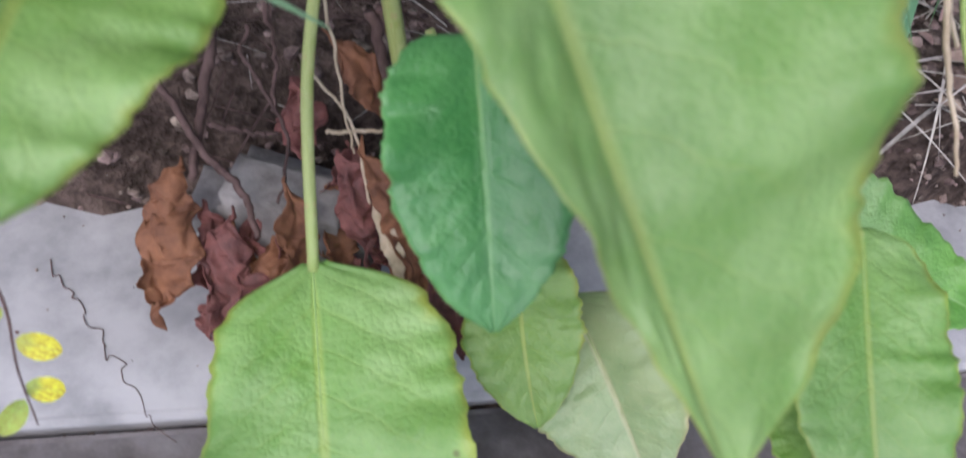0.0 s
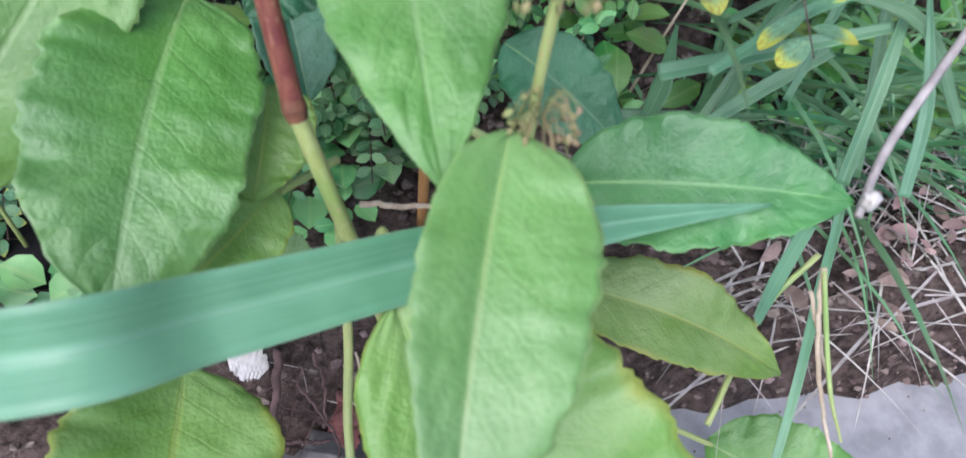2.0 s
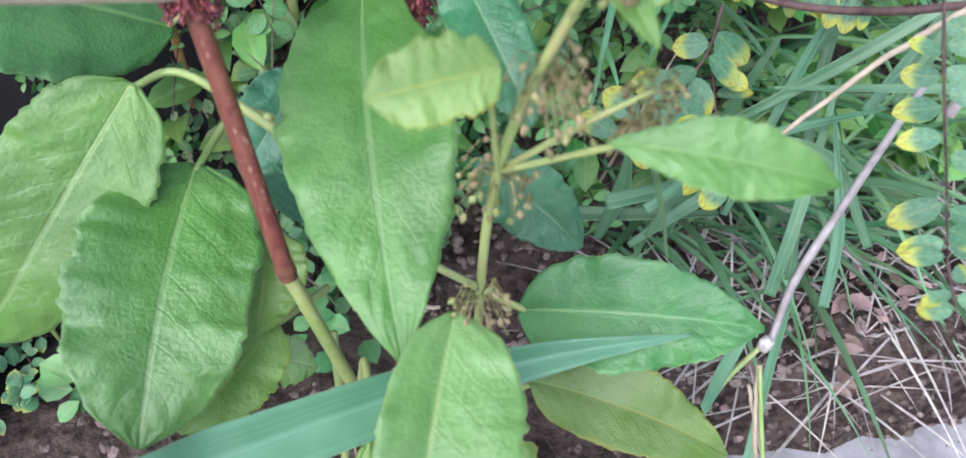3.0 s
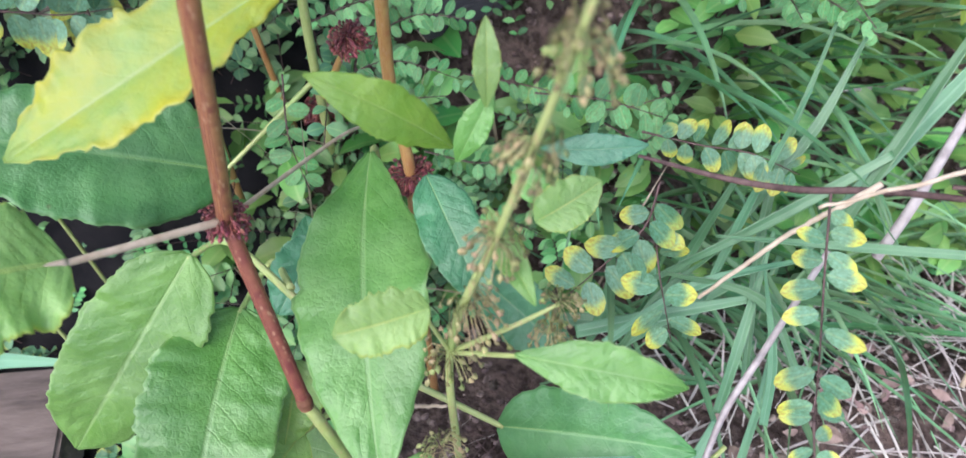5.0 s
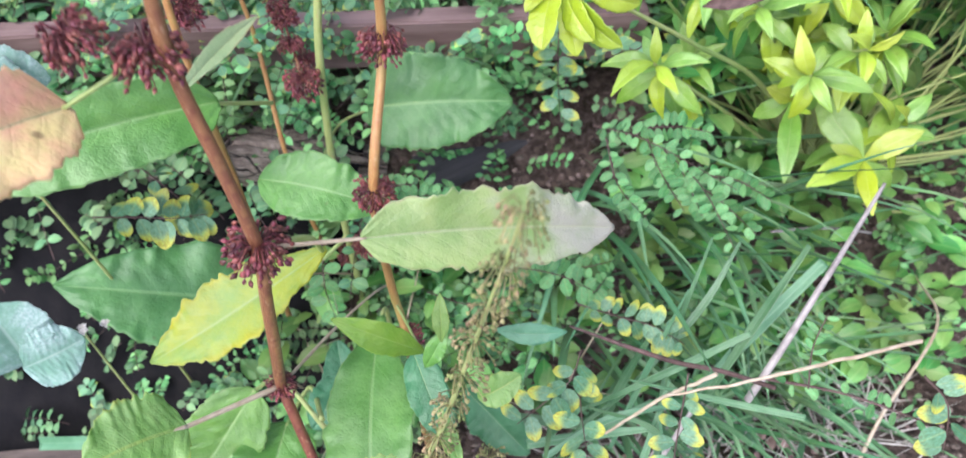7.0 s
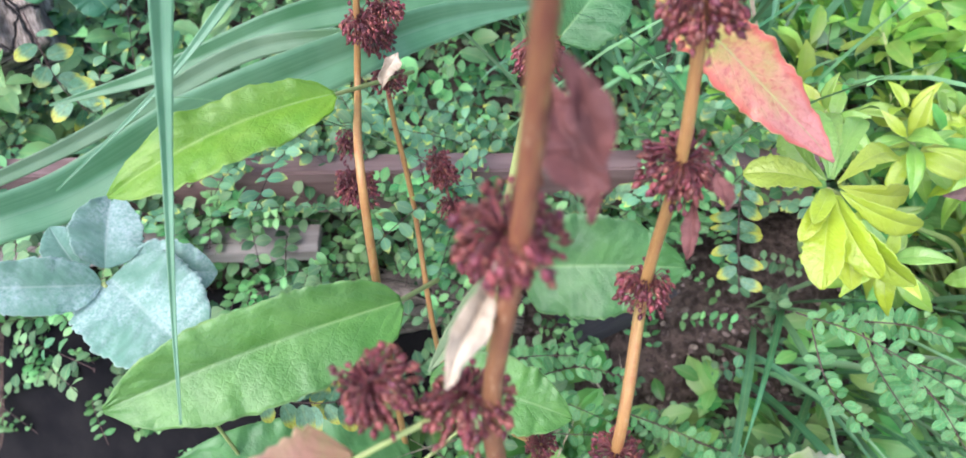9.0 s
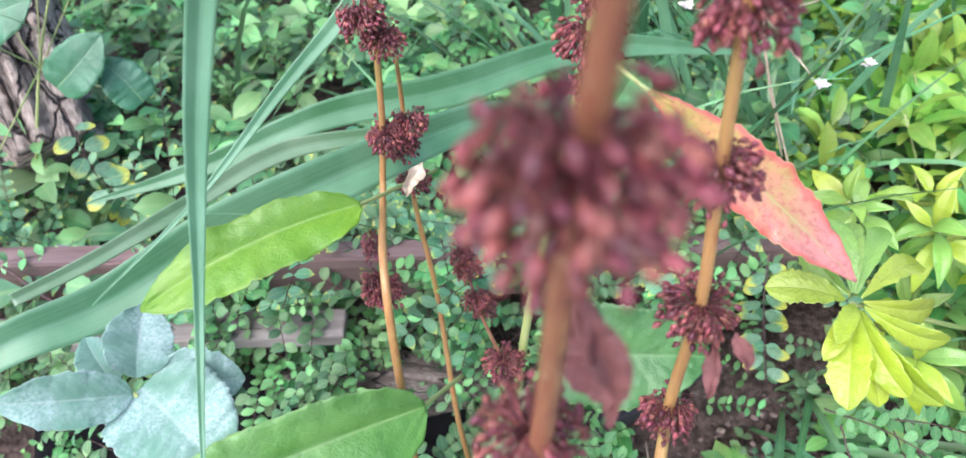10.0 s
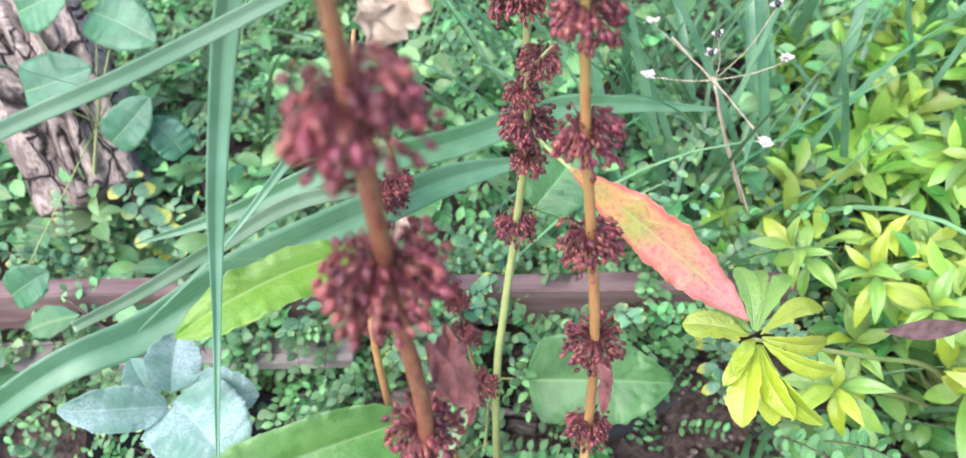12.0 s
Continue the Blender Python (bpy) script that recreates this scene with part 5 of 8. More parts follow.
dead_leaf = thing("dead_leaf", (-0.108, 0.176, -0.040), "curled rust-brown dead dock leaf at the stem foot", "dead leaf", "dead leaves")
leaf(dead_leaf, (-0.108, 0.176, -0.040), (-0.100, 0.136, -0.061), 0.022, (-0.170, -0.477, 0.863), "dead", "lance", arch=0.1, fold=-0.60, wave=0.13, crumple=0.3, seed=51)
dead_leaf = thing("dead_leaf", (-0.104, 0.198, -0.017), "curled rust-brown dead dock leaf at the stem foot", "dead leaf", "dead leaves")
leaf(dead_leaf, (-0.104, 0.198, -0.017), (-0.086, 0.146, -0.059), 0.020, (0.504, -0.434, 0.747), "dead", "lance", arch=0.1, fold=0.68, wave=0.13, crumple=0.3, seed=52)
dead_leaf = thing("dead_leaf", (-0.112, 0.244, 0.007), "shrivelled dark red-brown dead dock leaf at the stem foot", "dead leaf", "dead leaves")
leaf(dead_leaf, (-0.112, 0.244, 0.007), (-0.100, 0.214, -0.019), 0.031, (-0.155, -0.672, 0.724), "dead_dark", "lance", arch=0.1, fold=-0.60, wave=0.13, crumple=0.3, seed=53)
dead_leaf = thing("dead_leaf", (-0.104, 0.253, 0.040), "curled rust-brown dead dock leaf at the stem foot", "dead leaf", "dead leaves")
leaf(dead_leaf, (-0.104, 0.253, 0.040), (-0.057, 0.232, 0.001), 0.021, (0.444, -0.455, 0.772), "dead", "lance", arch=0.1, fold=0.68, wave=0.13, crumple=0.3, seed=54)
dead_leaf = thing("dead_leaf", (-0.083, 0.215, -0.003), "shrivelled dark red-brown dead dock leaf at the stem foot", "dead leaf", "dead leaves")
leaf(dead_leaf, (-0.083, 0.215, -0.003), (-0.051, 0.170, -0.046), 0.022, (-0.156, -0.734, 0.661), "dead_dark", "lance", arch=0.1, fold=-0.60, wave=0.13, crumple=0.3, seed=55)
dead_leaf = thing("dead_leaf", (-0.071, 0.219, 0.005), "curled rust-brown dead dock leaf at the stem foot", "dead leaf", "dead leaves")
leaf(dead_leaf, (-0.071, 0.219, 0.005), (-0.025, 0.166, -0.043), 0.016, (0.383, -0.402, 0.832), "dead", "lance", arch=0.1, fold=0.68, wave=0.13, crumple=0.3, seed=56)
dead_leaf = thing("dead_leaf", (-0.062, 0.198, -0.005), "curled rust-brown dead dock leaf at the stem foot", "dead leaf", "dead leaves")
leaf(dead_leaf, (-0.062, 0.198, -0.005), (-0.033, 0.162, -0.039), 0.010, (-0.171, -0.742, 0.648), "straw", "lance", arch=0.1, fold=-0.60, wave=0.13, crumple=0.3, seed=57)
dead_leaf = thing("dead_leaf", (-0.024, 0.175, -0.038), "shrivelled dark red-brown dead dock leaf at the stem foot", "dead leaf", "dead leaves")
leaf(dead_leaf, (-0.024, 0.175, -0.038), (0.009, 0.138, -0.064), 0.019, (0.322, -0.348, 0.881), "dead_dark", "lance", arch=0.1, fold=0.68, wave=0.13, crumple=0.3, seed=58)
dead_leaf = thing("dead_leaf", (-0.043, 0.188, -0.042), "curled rust-brown dead dock leaf at the stem foot", "dead leaf", "dead leaves")
leaf(dead_leaf, (-0.043, 0.188, -0.042), (-0.017, 0.156, -0.058), 0.018, (-0.280, -0.609, 0.742), "dead", "lance", arch=0.1, fold=-0.60, wave=0.13, crumple=0.3, seed=59)
dead_leaf = thing("dead_leaf", (-0.081, 0.187, -0.039), "curled rust-brown dead dock leaf at the stem foot", "dead leaf", "dead leaves")
leaf(dead_leaf, (-0.081, 0.187, -0.039), (-0.067, 0.173, -0.049), 0.022, (0.354, -0.242, 0.903), "dead", "lance", arch=0.1, fold=0.68, wave=0.13, crumple=0.3, seed=60)
dead_leaf = thing("dead_leaf", (-0.107, 0.149, -0.060), "curled rust-brown dead dock leaf at the stem foot", "dead leaf", "dead leaves")
leaf(dead_leaf, (-0.107, 0.149, -0.060), (-0.101, 0.127, -0.075), 0.018, (-0.125, -0.600, 0.791), "dead", "lance", arch=0.1, fold=-0.60, wave=0.13, crumple=0.3, seed=61)
dead_leaf = thing("dead_leaf", (-0.117, 0.169, -0.045), "crumpled rust-brown dead dock leaf in the litter", "dead leaf", "dead leaves")
leaf(dead_leaf, (-0.117, 0.169, -0.045), (-0.109, 0.141, -0.069), 0.019, (0.539, -0.445, 0.716), "dead", "lance", arch=0.15, fold=-0.75, wave=0.16, crumple=0.3, seed=62)
dead_leaf = thing("dead_leaf", (-0.111, 0.147, -0.059), "crumpled dark red-brown dead dock leaf in the litter", "dead leaf", "dead leaves")
leaf(dead_leaf, (-0.111, 0.147, -0.059), (-0.112, 0.119, -0.078), 0.017, (-0.320, -0.538, 0.780), "dead_dark", "lance", arch=0.15, fold=0.90, wave=0.16, crumple=0.3, seed=63)
dead_leaf = thing("dead_leaf", (-0.084, 0.182, -0.051), "crumpled rust-brown dead dock leaf in the litter", "dead leaf", "dead leaves")
leaf(dead_leaf, (-0.084, 0.182, -0.051), (-0.053, 0.161, -0.074), 0.017, (-0.093, -0.788, 0.608), "dead", "lance", arch=0.15, fold=0.90, wave=0.16, crumple=0.3, seed=64)
dead_leaf = thing("dead_leaf", (-0.115, 0.173, -0.056), "crumpled dark red-brown dead dock leaf in the litter", "dead leaf", "dead leaves")
leaf(dead_leaf, (-0.115, 0.173, -0.056), (-0.096, 0.143, -0.082), 0.017, (0.318, -0.503, 0.803), "dead_dark", "lance", arch=0.15, fold=0.60, wave=0.16, crumple=0.3, seed=65)
dead_leaf = thing("dead_leaf", (-0.029, 0.178, -0.044), "crumpled dark red-brown dead dock leaf in the litter", "dead leaf", "dead leaves")
leaf(dead_leaf, (-0.029, 0.178, -0.044), (-0.009, 0.162, -0.060), 0.020, (0.231, -0.541, 0.808), "dead_dark", "lance", arch=0.15, fold=-0.75, wave=0.16, crumple=0.3, seed=66)
dead_leaf = thing("dead_leaf", (-0.048, 0.203, -0.039), "crumpled dark red-brown dead dock leaf in the litter", "dead leaf", "dead leaves")
leaf(dead_leaf, (-0.048, 0.203, -0.039), (-0.035, 0.184, -0.060), 0.022, (-0.307, -0.786, 0.536), "dead_dark", "lance", arch=0.15, fold=0.90, wave=0.16, crumple=0.3, seed=67)
dead_leaf = thing("dead_leaf", (-0.026, 0.196, -0.035), "crumpled rust-brown dead dock leaf in the litter", "dead leaf", "dead leaves")
leaf(dead_leaf, (-0.026, 0.196, -0.035), (-0.028, 0.158, -0.064), 0.020, (-0.202, -0.593, 0.780), "dead", "lance", arch=0.15, fold=0.90, wave=0.16, crumple=0.3, seed=68)
dead_leaf = thing("dead_leaf", (-0.035, 0.225, -0.015), "crumpled dark red-brown dead dock leaf in the litter", "dead leaf", "dead leaves")
leaf(dead_leaf, (-0.035, 0.225, -0.015), (-0.021, 0.199, -0.041), 0.013, (0.180, -0.653, 0.736), "dead_dark", "lance", arch=0.15, fold=0.90, wave=0.16, crumple=0.3, seed=69)
dead_leaf = thing("dead_leaf", (-0.132, 0.182, -0.043), "crumpled rust-brown dead dock leaf in the litter", "dead leaf", "dead leaves")
leaf(dead_leaf, (-0.132, 0.182, -0.043), (-0.135, 0.164, -0.061), 0.017, (0.436, -0.662, 0.609), "dead", "lance", arch=0.15, fold=0.60, wave=0.16, crumple=0.3, seed=70)
dead_leaf = thing("dead_leaf", (-0.033, 0.172, -0.056), "crumpled rust-brown dead dock leaf in the litter", "dead leaf", "dead leaves")
leaf(dead_leaf, (-0.033, 0.172, -0.056), (-0.039, 0.148, -0.076), 0.017, (0.569, -0.599, 0.564), "dead", "lance", arch=0.15, fold=0.60, wave=0.16, crumple=0.3, seed=71)
dead_leaf = thing("dead_leaf", (-0.125, 0.177, -0.045), "crumpled dark red-brown dead dock leaf in the litter", "dead leaf", "dead leaves")
leaf(dead_leaf, (-0.125, 0.177, -0.045), (-0.111, 0.166, -0.063), 0.018, (-0.050, -0.867, 0.496), "dead_dark", "lance", arch=0.15, fold=0.90, wave=0.16, crumple=0.3, seed=72)
dead_leaf = thing("dead_leaf", (-0.103, 0.180, -0.046), "crumpled rust-brown dead dock leaf in the litter", "dead leaf", "dead leaves")
leaf(dead_leaf, (-0.103, 0.180, -0.046), (-0.096, 0.151, -0.070), 0.020, (0.490, -0.491, 0.720), "dead", "lance", arch=0.15, fold=0.60, wave=0.16, crumple=0.3, seed=73)
dead_leaf = thing("dead_leaf", (-0.071, 0.190, -0.055), "crumpled dark red-brown dead dock leaf in the litter", "dead leaf", "dead leaves")
leaf(dead_leaf, (-0.071, 0.190, -0.055), (-0.059, 0.169, -0.075), 0.020, (-0.191, -0.747, 0.636), "dead_dark", "lance", arch=0.15, fold=0.90, wave=0.16, crumple=0.3, seed=74)
dead_leaf = thing("dead_leaf", (-0.034, 0.225, -0.021), "crumpled dark red-brown dead dock leaf in the litter", "dead leaf", "dead leaves")
leaf(dead_leaf, (-0.034, 0.225, -0.021), (-0.027, 0.207, -0.043), 0.020, (-0.473, -0.750, 0.462), "dead_dark", "lance", arch=0.15, fold=0.60, wave=0.16, crumple=0.3, seed=75)
dead_leaf = thing("dead_leaf", (-0.083, 0.217, -0.026), "crumpled rust-brown dead dock leaf in the litter", "dead leaf", "dead leaves")
leaf(dead_leaf, (-0.083, 0.217, -0.026), (-0.072, 0.183, -0.057), 0.023, (-0.026, -0.683, 0.730), "dead", "lance", arch=0.15, fold=-0.75, wave=0.16, crumple=0.3, seed=76)
dead_leaf = thing("dead_leaf", (-0.109, 0.167, -0.044), "crumpled dark red-brown dead dock leaf in the litter", "dead leaf", "dead leaves")
leaf(dead_leaf, (-0.109, 0.167, -0.044), (-0.084, 0.144, -0.067), 0.018, (0.627, -0.121, 0.770), "dead_dark", "lance", arch=0.15, fold=-0.75, wave=0.16, crumple=0.3, seed=77)
dead_leaf = thing("dead_leaf", (-0.042, 0.173, -0.060), "crumpled dark red-brown dead dock leaf in the litter", "dead leaf", "dead leaves")
leaf(dead_leaf, (-0.042, 0.173, -0.060), (-0.017, 0.152, -0.078), 0.015, (-0.039, -0.690, 0.723), "dead_dark", "lance", arch=0.15, fold=0.90, wave=0.16, crumple=0.3, seed=78)
dead_leaf = thing("dead_leaf", (-0.082, 0.233, -0.018), "crumpled dark red-brown dead dock leaf in the litter", "dead leaf", "dead leaves")
leaf(dead_leaf, (-0.082, 0.233, -0.018), (-0.088, 0.204, -0.046), 0.020, (0.623, -0.611, 0.488), "dead_dark", "lance", arch=0.15, fold=0.90, wave=0.16, crumple=0.3, seed=79)
dead_leaf = thing("dead_leaf", (-0.068, 0.227, -0.023), "crumpled rust-brown dead dock leaf in the litter", "dead leaf", "dead leaves")
leaf(dead_leaf, (-0.068, 0.227, -0.023), (-0.044, 0.202, -0.050), 0.018, (0.362, -0.509, 0.781), "dead", "lance", arch=0.15, fold=0.90, wave=0.16, crumple=0.3, seed=80)
dead_leaf = thing("dead_leaf", (-0.048, 0.206, -0.045), "crumpled rust-brown dead dock leaf in the litter", "dead leaf", "dead leaves")
leaf(dead_leaf, (-0.048, 0.206, -0.045), (-0.025, 0.176, -0.071), 0.021, (-0.008, -0.660, 0.751), "dead", "lance", arch=0.15, fold=-0.75, wave=0.16, crumple=0.3, seed=81)
dead_leaf = thing("dead_leaf", (-0.097, 0.182, -0.053), "crumpled dark red-brown dead dock leaf in the litter", "dead leaf", "dead leaves")
leaf(dead_leaf, (-0.097, 0.182, -0.053), (-0.083, 0.154, -0.078), 0.021, (0.717, -0.218, 0.662), "dead_dark", "lance", arch=0.15, fold=-0.75, wave=0.16, crumple=0.3, seed=82)
dead_leaf = thing("dead_leaf", (-0.102, 0.194, -0.037), "crumpled dark red-brown dead dock leaf in the litter", "dead leaf", "dead leaves")
leaf(dead_leaf, (-0.102, 0.194, -0.037), (-0.103, 0.164, -0.062), 0.019, (0.524, -0.557, 0.645), "dead_dark", "lance", arch=0.15, fold=0.60, wave=0.16, crumple=0.3, seed=83)
dead_leaf = thing("dead_leaf", (-0.054, 0.181, -0.054), "crumpled dark red-brown dead dock leaf in the litter", "dead leaf", "dead leaves")
leaf(dead_leaf, (-0.054, 0.181, -0.054), (-0.044, 0.158, -0.075), 0.025, (-0.345, -0.709, 0.615), "dead_dark", "lance", arch=0.15, fold=0.90, wave=0.16, crumple=0.3, seed=84)
dead_leaf = thing("dead_leaf", (-0.041, 0.237, -0.009), "crumpled dark red-brown dead dock leaf in the litter", "dead leaf", "dead leaves")
leaf(dead_leaf, (-0.041, 0.237, -0.009), (-0.007, 0.219, -0.031), 0.021, (0.052, -0.734, 0.678), "dead_dark", "lance", arch=0.15, fold=-0.75, wave=0.16, crumple=0.3, seed=85)
dead_leaf = thing("dead_leaf", (-0.138, 0.150, -0.044), "crumpled dark red-brown dead dock leaf in the litter", "dead leaf", "dead leaves")
leaf(dead_leaf, (-0.138, 0.150, -0.044), (-0.120, 0.126, -0.068), 0.015, (0.706, -0.141, 0.694), "dead_dark", "lance", arch=0.15, fold=0.60, wave=0.16, crumple=0.3, seed=86)
dead_leaf = thing("dead_leaf", (-0.124, 0.145, -0.058), "crumpled dark red-brown dead dock leaf in the litter", "dead leaf", "dead leaves")
leaf(dead_leaf, (-0.124, 0.145, -0.058), (-0.125, 0.126, -0.075), 0.017, (-0.312, -0.614, 0.725), "dead_dark", "lance", arch=0.15, fold=0.60, wave=0.16, crumple=0.3, seed=87)
dead_leaf = thing("dead_leaf", (-0.084, 0.322, 0.899), "shrivelled dark brown leaf hanging from the fruit whorls", "dead leaf", "dead leaves")
leaf(dead_leaf, (-0.084, 0.322, 0.899), (-0.072, 0.311, 0.878), 0.009, (0.402, -0.698, 0.593), "dead_dark", "lance", arch=0.06, fold=0.75, wave=0.15, crumple=0.3, seed=88)
dead_leaf = thing("dead_leaf", (-0.093, 0.357, 0.866), "shrivelled dark brown leaf hanging from the fruit whorls", "dead leaf", "dead leaves")
leaf(dead_leaf, (-0.093, 0.357, 0.866), (-0.076, 0.323, 0.843), 0.018, (0.033, -0.544, 0.838), "dead_dark", "lance", arch=0.06, fold=0.75, wave=0.15, crumple=0.3, seed=89)
dead_leaf = thing("dead_leaf", (-0.040, 0.409, 0.788), "shrivelled dark brown leaf hanging from the fruit whorls", "dead leaf", "dead leaves")
leaf(dead_leaf, (-0.040, 0.409, 0.788), (-0.034, 0.395, 0.779), 0.007, (0.029, -0.555, 0.831), "dead_dark", "lance", arch=0.06, fold=0.75, wave=0.15, crumple=0.3, seed=90)
dead_leaf = thing("dead_leaf", (-0.046, 0.443, 0.736), "shrivelled dark brown leaf hanging from the fruit whorls", "dead leaf", "dead leaves")
leaf(dead_leaf, (-0.046, 0.443, 0.736), (-0.043, 0.422, 0.717), 0.009, (-0.044, -0.655, 0.755), "dead_dark", "lance", arch=0.06, fold=0.75, wave=0.15, crumple=0.3, seed=91)
dead_leaf = thing("dead_leaf", (-0.107, 0.328, 0.811), "folded tan dry leaf hanging on the dock stalk", "dead leaf", "dead leaves")
leaf(dead_leaf, (-0.107, 0.329, 0.812), (-0.113, 0.290, 0.792), 0.011, (0.474, -0.449, 0.758), "straw", "lance", arch=0.06, fold=0.75, wave=0.05, crumple=0.3, seed=92)
pale_leaf = thing("fallen_leaf", (-0.180, 0.250, 0.015), "small pale whitish lobed leaf lying on soil", "leaf")
leaf(pale_leaf, (-0.192, 0.250, 0.026), (-0.165, 0.250, 0.018), 0.024, (0.1, -0.55, 0.83), "white", "fan", arch=0.04, fold=0.05, ragged=3.0, wave=0.08, seed=93)

# ---- roots, straws and sticks ----
tagged(tube("root", [(-0.153, 0.249, 0.053), (-0.153, 0.225, 0.017), (-0.152, 0.187, -0.022)], (0.00308, 0.0028, 0.00224), "twig", None, wobble=0.0012), "thin dark root or old stalk on the soil", "root")
tagged(tube("root", [(-0.174, 0.214, 0.017), (-0.147, 0.196, -0.006), (-0.128, 0.187, -0.017), (-0.112, 0.168, -0.032)], (0.00196, 0.00224, 0.00168), "twig", None, wobble=0.0012), "thin dark root or old stalk on the soil", "root")
tagged(tube("root", [(-0.140, 0.249, 0.033), (-0.139, 0.238, 0.023), (-0.125, 0.228, 0.010), (-0.108, 0.213, -0.006), (-0.107, 0.186, -0.024)], (0.00112, 0.00112, 0.00084), "twig", None, wobble=0.0012), "thin dark root or old stalk on the soil", "root")
tagged(tube("root", [(-0.131, 0.253, 0.048), (-0.124, 0.241, 0.020), (-0.120, 0.222, 0.004)], (0.00126, 0.00098), "twig", None, wobble=0.0012), "thin dark root or old stalk on the soil", "root")
tagged(tube("root", [(-0.081, 0.258, 0.054), (-0.068, 0.246, 0.027), (-0.058, 0.231, 0.013)], (0.00308, 0.00252), "twig", None, wobble=0.0012), "thin dark root or old stalk on the soil", "root")
tagged(tube("root", [(-0.076, 0.261, 0.056), (-0.063, 0.254, 0.034), (-0.051, 0.233, 0.014)], (0.0028, 0.00224), "twig", None, wobble=0.0012), "thin dark root or old stalk on the soil", "root")
tagged(tube("root", [(-0.147, 0.207, 0.002), (-0.130, 0.210, -0.002), (-0.115, 0.214, -0.003)], (0.00168, 0.00112), "twig", None, wobble=0.0012), "thin dark root or old stalk on the soil", "root")
tagged(tube("dry_straw", [(-0.104, 0.231, 0.033), (-0.079, 0.223, 0.009), (-0.060, 0.193, -0.014)], (0.0009, 0.0008), "straw", None, wobble=0.0008), "thin pale dry stalk", "straw")
tagged(tube("dry_straw", [(-0.102, 0.250, 0.065), (-0.082, 0.221, 0.021), (-0.074, 0.212, -0.000)], (0.0009, 0.0006), "straw", None, wobble=0.0008), "thin pale dry stalk", "straw")
tagged(tube("dry_straw", [(-0.090, 0.216, 0.006), (-0.063, 0.225, 0.008)], (0.0012, 0.001), "straw", None, wobble=0.0008), "thin pale dry stalk", "straw")
tagged(tube("dry_straw", [(0.162, 0.303, 0.159), (0.163, 0.260, 0.137), (0.173, 0.192, 0.113)], (0.002, 0.0016, 0.0008), "straw", None, wobble=0.0008), "thin pale dry stalk", "straw")
tagged(tube("dry_straw", [(0.158, 0.294, 0.147), (0.170, 0.247, 0.131)], (0.0014, 0.001), "straw", None, wobble=0.0008), "thin pale dry stalk", "straw")
tagged(tube("dry_straw", [(0.349, 0.425, 0.439), (0.280, 0.392, 0.438), (0.214, 0.367, 0.427), (0.163, 0.354, 0.411)], (0.0016, 0.0014, 0.001), "straw", None, wobble=0.0008), "thin pale dry stalk", "straw")
tagged(tube("dry_straw", [(0.204, 0.389, 0.397), (0.164, 0.380, 0.348), (0.123, 0.361, 0.301)], (0.0018, 0.0016, 0.0012), "straw", None, wobble=0.0008), "thin pale dry stalk", "straw")
tagged(tube("dry_straw", [(-0.028, 0.890, 0.648), (-0.008, 0.886, 0.571), (0.017, 0.886, 0.492)], (0.0014, 0.0012), "straw", None, wobble=0.0008), "thin pale dry stalk", "straw")
tagged(tube("dry_straw", [(-0.077, 0.903, 0.696), (-0.025, 0.890, 0.648), (0.022, 0.882, 0.599)], (0.0009, 0.0007), "straw", None, wobble=0.0008), "thin pale dry stalk", "straw")
tagged(tube("stick", [(0.365, 0.655, 0.367), (0.312, 0.544, 0.356), (0.271, 0.464, 0.309), (0.255, 0.438, 0.266)], (0.0020, 0.0030, 0.0038, 0.0040), "stick", None), "smooth pale grey stick leaning in the grass", "stick")
tagged(tube("stick", [(0.196, 0.387, 0.333), (0.170, 0.343, 0.277), (0.151, 0.310, 0.251), (0.140, 0.279, 0.236)], (0.0022, 0.0024, 0.0024, 0.002), "stick", None), "pale grey stem with a whitish joint", "stick")
stalk_tall = thing("grass_stalk", (0.240, 0.481, 0.060), "pale green flat grass stalk leaning over the soil", "grass")
strap(stalk_tall, [(0.245, 0.495, 0.060), (0.220, 0.409, 0.086), (0.199, 0.338, 0.078), (0.179, 0.266, 0.068), (0.150, 0.165, 0.040)], (0.006, 0.0068, 0.0068, 0.0062, 0.003), (-0.2, -0.4, 0.9), "strap_pale", keel=0.5)
tagged(tube("grass_stalk", [(0.162, 0.303, 0.159), (0.166, 0.241, 0.139), (0.170, 0.210, 0.135)], (0.0016, 0.0014, 0.0006), "petiole", None), "thin green grass stalk", "grass")
tagged(tube("grass_stalk", [(0.179, 0.338, 0.124), (0.150, 0.305, 0.097), (0.118, 0.232, 0.079)], (0.002, 0.0022, 0.002), "petiole", None), "green grass stalk beneath the dock leaves", "grass")
tagged(tube("dry_straw", [(-0.114, 0.329, 0.115), (-0.085, 0.334, 0.114), (-0.052, 0.339, 0.115)], (0.0022, 0.002, 0.0014), "straw", None, wobble=0.001), "pale dry twig on soil by the stem", "straw")
tagged(tube("twig", [(0.075, 0.446, 0.337), (0.134, 0.434, 0.337), (0.175, 0.419, 0.351), (0.213, 0.406, 0.372), (0.251, 0.387, 0.394)], (0.0012, 0.0022, 0.0024, 0.0022, 0.002), "twig", None), "dark creeper twig crossing the grass", "twig")
